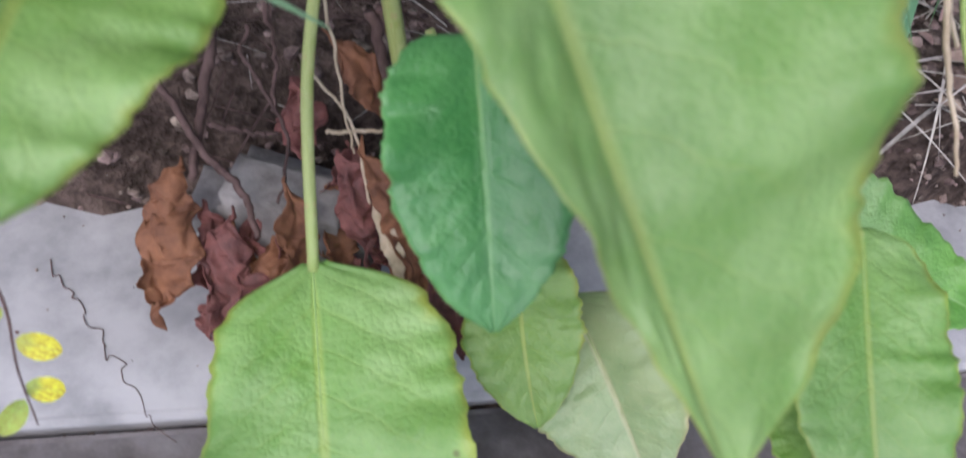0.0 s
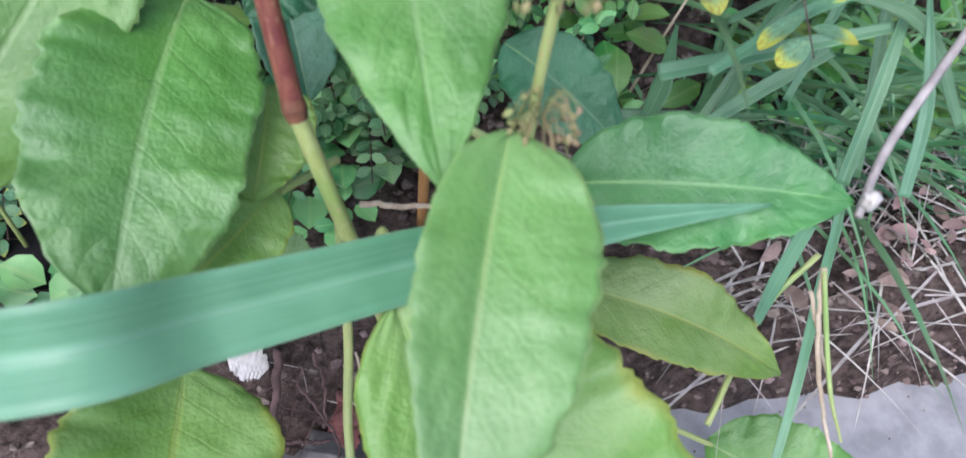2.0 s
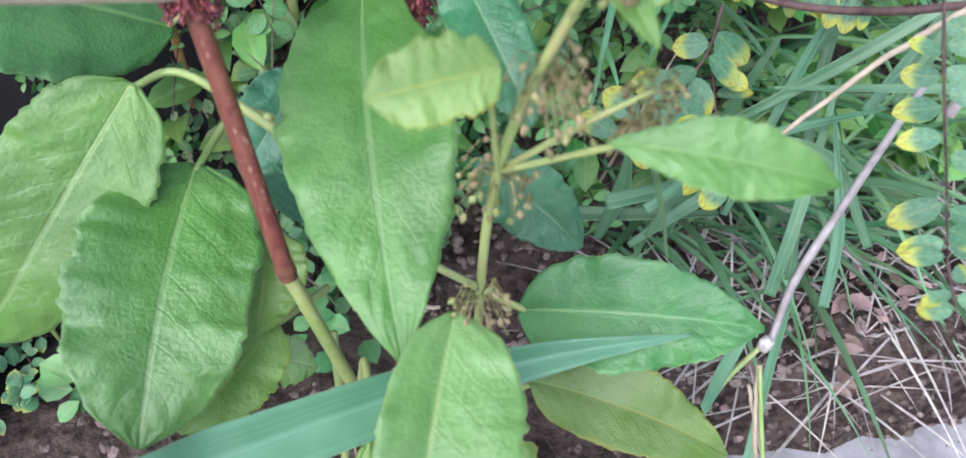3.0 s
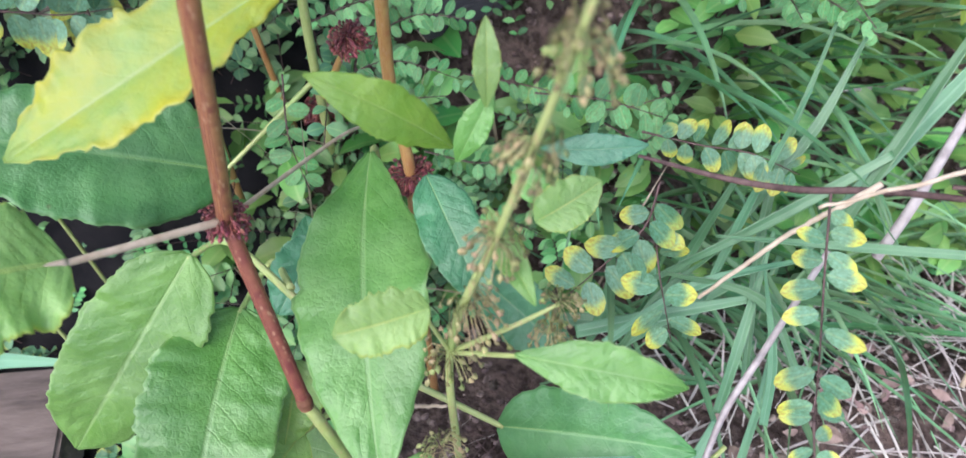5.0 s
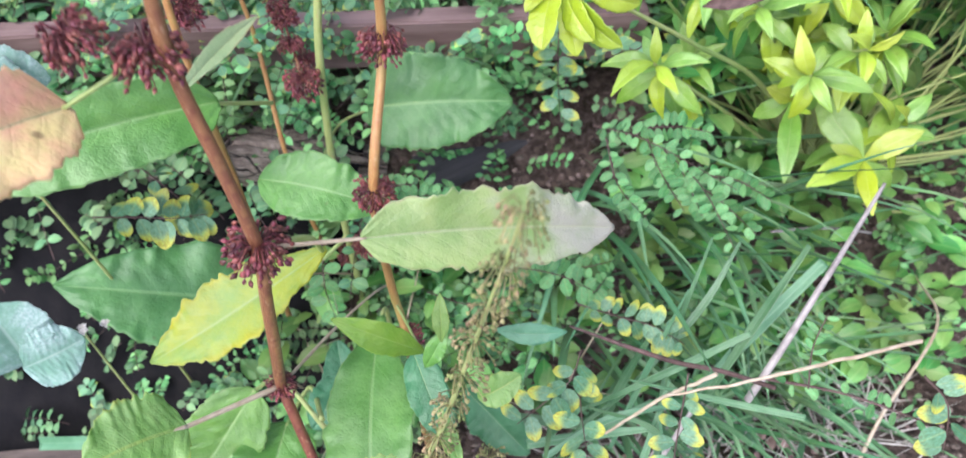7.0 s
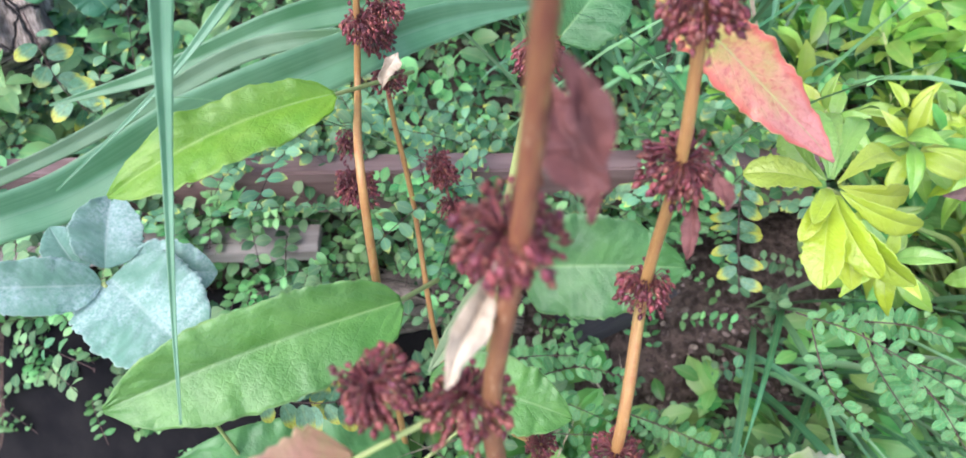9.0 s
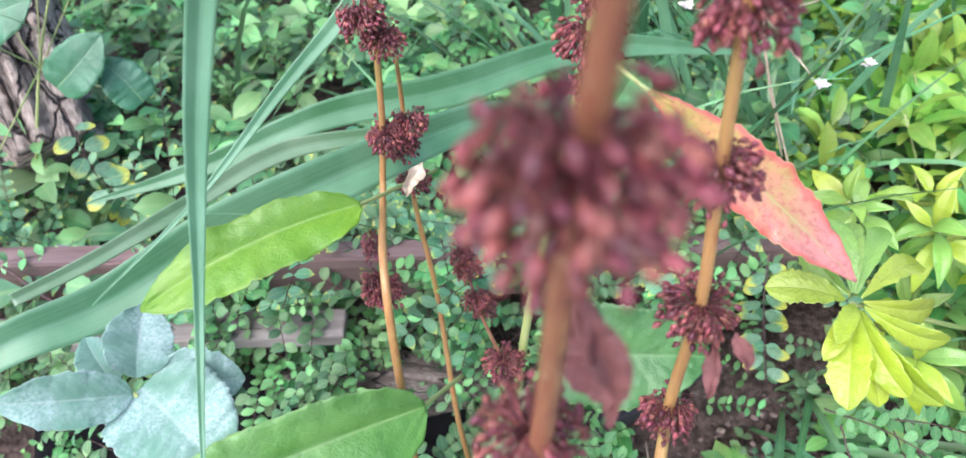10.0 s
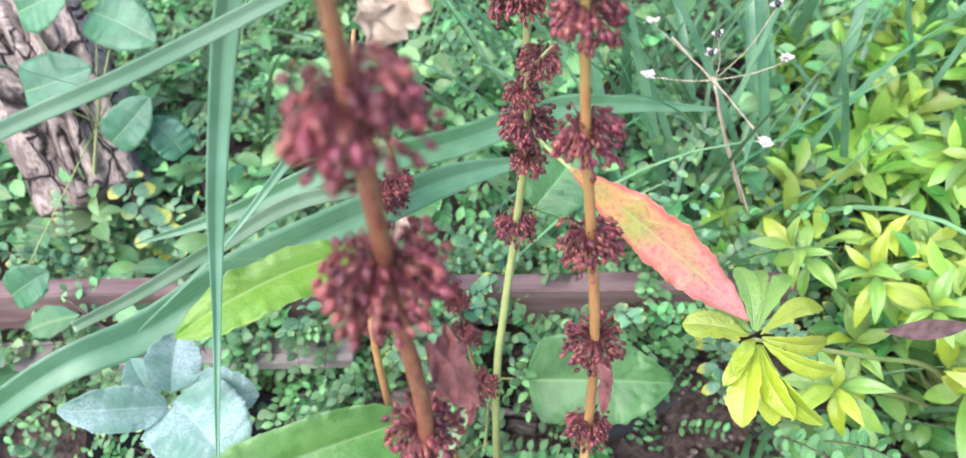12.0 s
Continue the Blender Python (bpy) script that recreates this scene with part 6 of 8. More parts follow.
tagged(tube("twig", [(-0.695, 0.537, 0.532), (-0.631, 0.525, 0.500), (-0.574, 0.531, 0.476)], (0.0016, 0.0014, 0.001), "twig", None), "dark reddish twig behind the blades", "twig")

# ---- creepers with paired leaflets ----
creeper = thing("creeper", (0.193, 0.409, 0.365), "creeping shrublet with paired bluish leaflets, yellow at the tips", "creeper")
frond(creeper, [(0.184, 0.396, 0.377), (0.181, 0.352, 0.364), (0.178, 0.298, 0.349), (0.175, 0.267, 0.342)], 10, 0.019, 0.0112, "leaflet", facing=(-0.327, -0.673, 0.663), seed=1)
frond(creeper, [(0.175, 0.267, 0.342), (0.174, 0.239, 0.340)], 2, 0.012, 0.008, "leaflet", facing=(-0.345, -0.441, 0.829), seed=2)
frond(creeper, [(0.077, 0.478, 0.328), (0.118, 0.471, 0.328), (0.152, 0.465, 0.331), (0.184, 0.452, 0.329)], 9, 0.019, 0.013, "leaflet", facing=(-0.082, -0.739, 0.668), seed=3)
frond(creeper, [(0.090, 0.420, 0.342), (0.084, 0.398, 0.321), (0.064, 0.380, 0.304), (0.040, 0.359, 0.288)], 6, 0.024, 0.017, "leaflet", facing=(-0.116, -0.696, 0.709), seed=4)
frond(creeper, [(0.090, 0.410, 0.319), (0.098, 0.380, 0.296), (0.111, 0.342, 0.272)], 5, 0.022, 0.015, "leaflet", facing=(-0.114, -0.662, 0.741), seed=5)
frond(creeper, [(-0.005, 0.513, 0.322), (0.047, 0.514, 0.321), (0.092, 0.499, 0.324)], 8, 0.017, 0.012, "leaflet_green", facing=(0.070, -0.762, 0.643), seed=6)
creeper_b = thing("creeper", (-0.375, 0.428, 0.416), "creeper sprays with yellow-edged paired leaflets on the black sheet", "creeper")
frond(creeper_b, [(-0.386, 0.425, 0.426), (-0.349, 0.440, 0.416), (-0.319, 0.449, 0.410), (-0.289, 0.460, 0.410)], 7, 0.024, 0.017, "leaflet", facing=(0.669, -0.532, 0.519), seed=7)
frond(creeper_b, [(-0.372, 0.486, 0.448), (-0.324, 0.473, 0.408), (-0.309, 0.458, 0.390)], 4, 0.02, 0.014, "leaflet", facing=(0.510, -0.487, 0.709), seed=8)
frond(creeper_b, [(-0.208, 0.509, 0.319), (-0.199, 0.474, 0.283), (-0.179, 0.447, 0.253)], 6, 0.018, 0.012, "leaflet_green", facing=(0.379, -0.644, 0.665), seed=9)
creeper_c = thing("creeper", (0.008, 0.764, 0.473), "hanging creeper spray with small yellow leaflets", "creeper")
frond(creeper_c, [(0.012, 0.762, 0.471), (0.015, 0.725, 0.428), (0.028, 0.670, 0.374)], 7, 0.022, 0.014, "leaflet", facing=(0.028, -0.774, 0.633), seed=10)
frond(creeper_c, [(-0.750, 0.728, 0.576), (-0.720, 0.698, 0.506), (-0.690, 0.696, 0.470)], 6, 0.028, 0.02, "leaflet", facing=(0.712, -0.508, 0.484), seed=11)
creeper_d = thing("creeper", (0.068, 0.619, 0.436), "feathery green spray of small paired leaflets", "creeper")
frond(creeper_d, [(0.068, 0.619, 0.436), (0.122, 0.602, 0.441), (0.208, 0.558, 0.436)], 12, 0.012, 0.0075, "leaflet_green", facing=(-0.042, -0.669, 0.742), seed=20)
frond(creeper_d, [(0.122, 0.611, 0.435), (0.138, 0.580, 0.425), (0.165, 0.543, 0.414)], 12, 0.012, 0.0075, "leaflet_green", facing=(-0.111, -0.660, 0.743), seed=21)
frond(creeper_d, [(0.135, 0.605, 0.432), (0.178, 0.568, 0.423), (0.213, 0.514, 0.406)], 12, 0.012, 0.0075, "leaflet_green", facing=(-0.128, -0.652, 0.748), seed=22)
frond(creeper_d, [(0.082, 0.611, 0.430), (0.101, 0.568, 0.410), (0.133, 0.536, 0.403)], 12, 0.012, 0.0075, "leaflet_green", facing=(-0.059, -0.659, 0.750), seed=23)
frond(creeper_d, [(0.104, 0.617, 0.438), (0.147, 0.612, 0.454), (0.179, 0.599, 0.464)], 12, 0.012, 0.0075, "leaflet_green", facing=(-0.088, -0.667, 0.740), seed=24)

creeper_g = thing("creeper", (0.300, 0.390, 0.395), "straggling grey-green sprigs on a dark twig over the grass", "creeper")
frond(creeper_g, [(0.242, 0.393, 0.396), (0.301, 0.387, 0.404), (0.357, 0.374, 0.406)], 13, 0.011, 0.006, "leaflet_green", facing=(-0.3, -0.6, 0.74), seed=81, spread=0.7, keep=0.25, twig_r=0.0016)
frond(creeper_g, [(0.340, 0.384, 0.456), (0.360, 0.371, 0.441), (0.361, 0.342, 0.420)], 5, 0.020, 0.013, "leaflet", facing=(-0.35, -0.55, 0.76), seed=82, spread=0.8)
frond(creeper_g, [(0.275, 0.388, 0.400), (0.272, 0.410, 0.425), (0.278, 0.430, 0.450)], 7, 0.010, 0.005, "leaflet_green", facing=(-0.3, -0.6, 0.74), seed=83, spread=0.6)

# ---- yellow-green shrub: the near shoot ----
shrub = thing("shrub", (0.36, 0.92, 0.10), "glossy yellow-green shrub with toothed oval leaves", "shrub")
tube("branch", [(0.360, 0.920, 0.100), (0.250, 0.800, 0.350), (0.150, 0.680, 0.500), (0.039, 0.557, 0.646)], (0.004, 0.003, 0.0022, 0.0015), "petiole", shrub)
leaf(shrub, (0.035, 0.559, 0.647), (-0.013, 0.556, 0.650), 0.023, (0.066, -0.320, 0.945), "shrubL", "spoon", arch=0.14, fold=0.28, wave=0.035, ragged=2.0, seed=94)
leaf(shrub, (0.041, 0.553, 0.643), (0.039, 0.490, 0.629), 0.024, (-0.370, -0.189, 0.909), "shrubL", "spoon", arch=0.14, fold=0.28, wave=0.035, ragged=2.0, seed=95)
leaf(shrub, (0.037, 0.561, 0.650), (0.011, 0.602, 0.657), 0.022, (-0.724, -0.537, 0.433), "shrubG", "spoon", arch=0.14, fold=0.28, wave=0.035, ragged=2.0, seed=96)
leaf(shrub, (0.038, 0.562, 0.651), (0.021, 0.616, 0.660), 0.018, (0.121, -0.129, 0.984), "shrubG", "spoon", arch=0.14, fold=0.28, wave=0.035, ragged=2.0, seed=97)
leaf(shrub, (0.042, 0.554, 0.644), (0.061, 0.509, 0.611), 0.018, (0.122, -0.552, 0.825), "shrubL", "spoon", arch=0.14, fold=0.28, wave=0.035, ragged=2.0, seed=98)
leaf(shrub, (0.044, 0.554, 0.645), (0.073, 0.508, 0.627), 0.020, (-0.572, -0.576, 0.584), "shrubL", "spoon", arch=0.14, fold=0.28, wave=0.035, ragged=2.0, seed=99)
leaf(shrub, (0.046, 0.554, 0.645), (0.093, 0.510, 0.623), 0.022, (-0.624, -0.760, 0.184), "shrubL", "spoon", arch=0.14, fold=0.28, wave=0.035, ragged=2.0, seed=100)
leaf(shrub, (0.046, 0.556, 0.647), (0.100, 0.558, 0.625), 0.018, (0.091, -0.982, 0.166), "shrubL", "spoon", arch=0.14, fold=0.28, wave=0.035, ragged=2.0, seed=101)
leaf(shrub, (0.045, 0.558, 0.649), (0.092, 0.581, 0.629), 0.017, (0.521, -0.770, 0.368), "shrubL", "spoon", arch=0.14, fold=0.28, wave=0.035, ragged=2.0, seed=102)
leaf(shrub, (0.040, 0.557, 0.646), (0.028, 0.517, 0.655), 0.012, (0.081, 0.212, 0.974), "shrubL", "spoon", arch=0.14, fold=0.28, wave=0.035, ragged=2.0, seed=103)
leaf(shrub, (0.041, 0.562, 0.651), (0.060, 0.625, 0.650), 0.015, (0.025, 0.014, 1.000), "shrubG", "spoon", arch=0.14, fold=0.28, wave=0.035, ragged=2.0, seed=104)
leaf(shrub, (0.044, 0.560, 0.650), (0.087, 0.614, 0.631), 0.017, (0.282, 0.108, 0.953), "shrubL", "spoon", arch=0.14, fold=0.28, wave=0.035, ragged=2.0, seed=105)
leaf(shrub, (0.040, 0.562, 0.651), (0.039, 0.621, 0.655), 0.015, (-0.067, -0.070, 0.995), "shrubG", "spoon", arch=0.14, fold=0.28, wave=0.035, ragged=2.0, seed=106)
leaf(shrub, (0.039, 0.556, 0.645), (0.023, 0.512, 0.643), 0.012, (0.069, -0.070, 0.995), "shrubL", "spoon", arch=0.14, fold=0.28, wave=0.035, ragged=2.0, seed=107)


def shoot(at, axis, count, size, seed, bright=0.6):
    """A leafy shoot tip: narrow pointed leaves set spirally along the last hand's width, the young ones upright and yellower."""
    rng = np.random.RandomState(seed)
    c, up = np.array(at, float), np.array(axis, float)
    up /= np.linalg.norm(up)
    root = np.array([0.36, 0.92, 0.10])
    foot = root + (c - root) * 0.5 + np.array([0, 0.03, -0.02])
    tube("branch", [tuple(root), tuple(foot), tuple(c - up * 0.05), tuple(c)], (0.003, 0.0024, 0.0018, 0.0012), "petiole", shrub, steps=14, sides=6)
    p = np.cross(up, (0.3, 0.2, 1.0))
    p /= np.linalg.norm(p)
    q = np.cross(up, p)
    for k in range(count):
        young = k / (count - 1)
        ang = k * 2.4 + rng.uniform(-0.4, 0.4)
        d = (p * math.cos(ang) + q * math.sin(ang)) + up * (1.5 * young**2 - 0.25 + rng.uniform(-0.2, 0.2)) + np.array([0, 0, -0.3 * (1 - young)])
        d /= np.linalg.norm(d)
        b = c - up * 0.055 * (1 - young)
        ln = size * rng.uniform(0.75, 1.2) * (1 - 0.3 * young)
        face = up + rng.normal(0, 0.3, 3) + np.array([0, 0, 0.4])
        leaf(shrub, tuple(b), tuple(b + d * ln), ln * rng.uniform(0.30, 0.42), tuple(face), "shrubL" if rng.rand() < bright * 0.7 + 0.4 * young - 0.1 else "shrubG", "lance", arch=0.08, fold=0.3, wave=0.03, seed=seed * 40 + k, droop=rng.uniform(0.05, 0.4), cells=(26, 8))


for at, axis, count, size, bright in (
        ((0.259, 0.884, 0.421), (-0.5, -0.15, 0.9), 16, 0.069, 0.49),
        ((0.300, 0.936, 0.451), (0.4, -0.15, 0.9), 16, 0.069, 0.49),
        ((0.379, 0.879, 0.388), (-0.2, -0.15, 0.9), 16, 0.074, 0.56),
        ((0.408, 0.798, 0.320), (0.6, -0.15, 0.9), 14, 0.067, 0.42),
        ((0.170, 0.897, 0.453), (-0.6, -0.15, 0.9), 15, 0.062, 0.35),
        ((0.225, 0.905, 0.446), (0.3, -0.15, 0.9), 15, 0.065, 0.49),
        ((0.161, 0.800, 0.382), (0.1, -0.15, 0.9), 14, 0.062, 0.28),
        ((0.337, 0.904, 0.417), (-0.4, -0.15, 0.9), 15, 0.069, 0.56),
        ((0.290, 0.845, 0.384), (0.5, -0.15, 0.9), 15, 0.067, 0.49),
        ((0.165, 1.414, 0.421), (-0.1, -0.15, 0.9), 17, 0.078, 0.63),
        ((0.117, 0.625, 0.516), (-0.3, -0.6, 0.7), 12, 0.058, 0.48),
        ((0.208, 0.762, 0.495), (-0.4, -0.5, 0.8), 14, 0.062, 0.38),
        ((0.287, 0.819, 0.493), (-0.1, -0.6, 0.8), 14, 0.064, 0.43),
        ((0.265, 0.683, 0.472), (-0.2, -0.7, 0.6), 12, 0.056, 0.38),
        ((0.327, 0.751, 0.458), (0.2, -0.6, 0.8), 14, 0.062, 0.38),
        ((0.153, 0.807, 0.491), (-0.5, -0.4, 0.8), 14, 0.060, 0.28),
        ((0.071, 0.791, 0.524), (-0.5, -0.4, 0.8), 12, 0.056, 0.23),
        ((0.310, 1.369, 0.382), (0.2, -0.15, 0.9), 17, 0.078, 0.63)):
    shoot(at, axis, count, size, int(at[0] * 1000 + at[1] * 100), bright)

tube("branch", [(0.360, 0.920, 0.100), (0.380, 0.800, 0.240), (0.370, 0.748, 0.304)], (0.003, 0.0022, 0.0014), "petiole", shrub)
tube("branch", [(0.360, 0.920, 0.100), (0.330, 0.850, 0.270), (0.282, 0.787, 0.351)], (0.003, 0.0022, 0.0014), "petiole", shrub)
leaf(shrub, (0.370, 0.747, 0.306), (0.301, 0.679, 0.322), 0.03, (-0.25, -0.62, 0.74), "shrubL", "lance", arch=0.08, fold=0.25, wave=0.03, seed=1565, cells=(36, 12))
leaf(shrub, (0.370, 0.747, 0.306), (0.328, 0.745, 0.326), 0.02, (-0.25, -0.62, 0.74), "shrubL", "lance", arch=0.08, fold=0.25, wave=0.03, seed=1566, cells=(36, 12))
leaf(shrub, (0.370, 0.747, 0.306), (0.423, 0.765, 0.345), 0.03, (-0.25, -0.62, 0.74), "shrubL", "lance", arch=0.08, fold=0.25, wave=0.03, seed=1567, cells=(36, 12))
leaf(shrub, (0.370, 0.747, 0.306), (0.377, 0.670, 0.299), 0.022, (-0.25, -0.62, 0.74), "shrubL", "lance", arch=0.08, fold=0.25, wave=0.03, seed=1568, cells=(36, 12))
leaf(shrub, (0.370, 0.747, 0.306), (0.308, 0.806, 0.349), 0.04, (-0.25, -0.62, 0.74), "shrubG", "lance", arch=0.08, fold=0.25, wave=0.03, seed=1569, cells=(36, 12))
leaf(shrub, (0.370, 0.747, 0.306), (0.417, 0.848, 0.318), 0.03, (-0.25, -0.62, 0.74), "shrubG", "lance", arch=0.08, fold=0.25, wave=0.03, seed=1570, cells=(36, 12))
leaf(shrub, (0.370, 0.747, 0.306), (0.414, 0.752, 0.263), 0.024, (-0.25, -0.62, 0.74), "shrubG", "lance", arch=0.08, fold=0.25, wave=0.03, seed=1571, cells=(36, 12))
leaf(shrub, (0.281, 0.785, 0.352), (0.279, 0.684, 0.318), 0.026, (-0.25, -0.62, 0.74), "shrubG", "lance", arch=0.08, fold=0.25, wave=0.03, seed=1442, cells=(36, 12))
leaf(shrub, (0.281, 0.785, 0.352), (0.246, 0.772, 0.376), 0.024, (-0.25, -0.62, 0.74), "shrubL", "lance", arch=0.08, fold=0.25, wave=0.03, seed=1443, cells=(36, 12))
leaf(shrub, (0.281, 0.785, 0.352), (0.297, 0.752, 0.362), 0.022, (-0.25, -0.62, 0.74), "shrubL", "lance", arch=0.08, fold=0.25, wave=0.03, seed=1444, cells=(36, 12))
leaf(shrub, (0.281, 0.785, 0.352), (0.291, 0.843, 0.367), 0.03, (-0.25, -0.62, 0.74), "shrubL", "lance", arch=0.08, fold=0.25, wave=0.03, seed=1445, cells=(36, 12))
leaf(shrub, (0.281, 0.785, 0.352), (0.259, 0.853, 0.368), 0.03, (-0.25, -0.62, 0.74), "shrubG", "lance", arch=0.08, fold=0.25, wave=0.03, seed=1446, cells=(36, 12))
leaf(shrub, (0.281, 0.785, 0.352), (0.321, 0.824, 0.359), 0.026, (-0.25, -0.62, 0.74), "shrubL", "lance", arch=0.08, fold=0.25, wave=0.03, seed=1447, cells=(36, 12))
leaf(shrub, (0.281, 0.785, 0.352), (0.243, 0.783, 0.321), 0.024, (-0.25, -0.62, 0.74), "shrubG", "lance", arch=0.08, fold=0.25, wave=0.03, seed=1448, cells=(36, 12))

# ---- larger grass blades ----
tussock = thing("grass_clump", (0.17, 0.50, 0.02), "sprawling clump of bluish green grass with long blades", "grass")
strap(tussock, [(0.242, 0.468, 0.342), (0.176, 0.440, 0.294), (0.081, 0.394, 0.246)], (0.0059, 0.0088, 0.0039), (-0.223, -0.594, 0.773), "tussock", keel=0.2, twist=40)
strap(tussock, [(0.181, 0.361, 0.175), (0.175, 0.460, 0.283), (0.195, 0.535, 0.393)], (0.0054, 0.0071, 0.0020), (-0.214, -0.606, 0.766), "tussock", keel=0.35)
strap(tussock, [(0.131, 0.388, 0.202), (0.155, 0.440, 0.289), (0.178, 0.478, 0.383)], (0.0042, 0.0068, 0.0018), (-0.188, -0.594, 0.782), "tussock", keel=0.2, twist=40)
strap(tussock, [(0.048, 0.365, 0.228), (0.110, 0.382, 0.242), (0.166, 0.393, 0.259)], (0.0098, 0.0098, 0.0059), (-0.114, -0.497, 0.860), "tussock", keel=0.35)
strap(tussock, [(0.079, 0.361, 0.204), (0.104, 0.392, 0.247), (0.141, 0.421, 0.272)], (0.0050, 0.0059, 0.0020), (-0.104, -0.513, 0.852), "tussock", keel=0.2, twist=40)
strap(tussock, [(0.156, 0.330, 0.201), (0.164, 0.371, 0.246), (0.177, 0.433, 0.289)], (0.0071, 0.0078, 0.0024), (-0.204, -0.479, 0.854), "tussock", keel=0.35)
strap(tussock, [(0.187, 0.324, 0.205), (0.185, 0.356, 0.243), (0.170, 0.399, 0.288)], (0.0060, 0.0068, 0.0019), (-0.238, -0.454, 0.859), "tussock", keel=0.2, twist=40)
strap(tussock, [(0.290, 0.395, 0.336), (0.227, 0.408, 0.314), (0.139, 0.431, 0.278)], (0.0057, 0.0066, 0.0020), (-0.319, -0.559, 0.765), "tussock", keel=0.35)
strap(tussock, [(0.216, 0.432, 0.275), (0.245, 0.475, 0.351), (0.275, 0.520, 0.418)], (0.0060, 0.0098, 0.0059), (-0.339, -0.652, 0.678), "tussock", keel=0.2, twist=40)
strap(tussock, [(0.209, 0.444, 0.256), (0.253, 0.492, 0.313), (0.303, 0.545, 0.365)], (0.0062, 0.0135, 0.0107), (-0.330, -0.638, 0.696), "tussock", keel=0.35)
strap(tussock, [(-0.030, 0.440, 0.104), (0.066, 0.443, 0.115), (0.150, 0.440, 0.137)], (0.0122, 0.0132, 0.0082), (-0.032, -0.487, 0.873), "tussock", keel=0.2, twist=40)
strap(tussock, [(0.172, 0.454, 0.191), (0.126, 0.435, 0.152), (0.084, 0.412, 0.120)], (0.0101, 0.0103, 0.0047), (-0.119, -0.498, 0.859), "tussock", keel=0.35)
strap(tussock, [(0.062, 0.428, 0.102), (0.073, 0.444, 0.145), (0.072, 0.459, 0.188)], (0.0060, 0.0150, 0.0022), (-0.044, -0.506, 0.862), "tussock", keel=0.2, twist=40)
strap(tussock, [(0.118, 0.444, 0.102), (0.136, 0.481, 0.172), (0.161, 0.510, 0.254)], (0.0086, 0.0104, 0.0044), (-0.132, -0.556, 0.821), "tussock", keel=0.35)
strap(tussock, [(0.171, 0.354, 0.133), (0.149, 0.312, 0.123), (0.134, 0.282, 0.125)], (0.0090, 0.0100, 0.0076), (-0.157, -0.334, 0.929), "tussock", keel=0.2, twist=40)
strap(tussock, [(0.220, 0.461, 0.163), (0.246, 0.442, 0.193), (0.271, 0.415, 0.217)], (0.0047, 0.0068, 0.0055), (-0.292, -0.512, 0.808), "tussock", keel=0.35)
strap(tussock, [(0.204, 0.349, 0.237), (0.170, 0.386, 0.271), (0.104, 0.397, 0.273)], (0.0049, 0.0076, 0.0028), (-0.218, -0.515, 0.829), "tussock", keel=0.2, twist=40)
strap(tussock, [(0.145, 0.432, 0.269), (0.199, 0.503, 0.320), (0.226, 0.556, 0.367)], (0.0049, 0.0081, 0.0026), (-0.251, -0.669, 0.699), "tussock", keel=0.35)
strap(tussock, [(0.068, 0.346, 0.251), (0.127, 0.391, 0.270), (0.203, 0.414, 0.289)], (0.0056, 0.0085, 0.0029), (-0.146, -0.526, 0.838), "tussock", keel=0.2, twist=40)
creeper_e = thing("creeper", (-0.188, 0.102, 0.022), "small yellow-leaved creeper sprig over the concrete", "creeper")
frond(creeper_e, [(-0.202, 0.103, 0.018), (-0.185, 0.086, 0.015), (-0.174, 0.066, 0.004), (-0.161, 0.049, -0.006)], 3, 0.017, 0.01, "leaflet_yellow", facing=(0.459, -0.332, 0.824), seed=31, keep=0.45)

# ---- finer sprays between the dock stalks ----
creeper_f = thing("creeper", (-0.130, 0.542, 0.286), "feathery bluish sprays of tiny paired leaflets behind the dock", "creeper")
frond(creeper_f, [(-0.183, 0.545, 0.282), (-0.132, 0.557, 0.301), (-0.071, 0.552, 0.292)], 11, 0.0125, 0.0085, "leaflet_green", facing=(0.321, -0.659, 0.680), seed=60)
frond(creeper_f, [(-0.165, 0.574, 0.303), (-0.115, 0.586, 0.327), (-0.065, 0.586, 0.327)], 11, 0.0125, 0.0085, "leaflet_green", facing=(0.295, -0.700, 0.650), seed=61)
frond(creeper_f, [(-0.182, 0.537, 0.274), (-0.134, 0.533, 0.279), (-0.080, 0.541, 0.283)], 11, 0.0125, 0.0085, "leaflet_green", facing=(0.320, -0.648, 0.692), seed=62)
frond(creeper_f, [(-0.076, 0.577, 0.276), (-0.018, 0.565, 0.281), (0.038, 0.553, 0.280)], 11, 0.0125, 0.0085, "leaflet_green", facing=(0.169, -0.705, 0.689), seed=63)
frond(creeper_f, [(0.005, 0.571, 0.256), (0.060, 0.558, 0.271), (0.109, 0.562, 0.294)], 11, 0.0125, 0.0085, "leaflet_green", facing=(0.053, -0.695, 0.717), seed=64)
frond(creeper_f, [(-0.206, 0.571, 0.321), (-0.161, 0.580, 0.340), (-0.119, 0.587, 0.346)], 11, 0.0125, 0.0085, "leaflet_green", facing=(0.355, -0.696, 0.625), seed=65)
frond(creeper_f, [(-0.102, 0.522, 0.231), (-0.048, 0.511, 0.237), (0.000, 0.521, 0.252)], 11, 0.0125, 0.0085, "leaflet_green", facing=(0.205, -0.625, 0.753), seed=66)
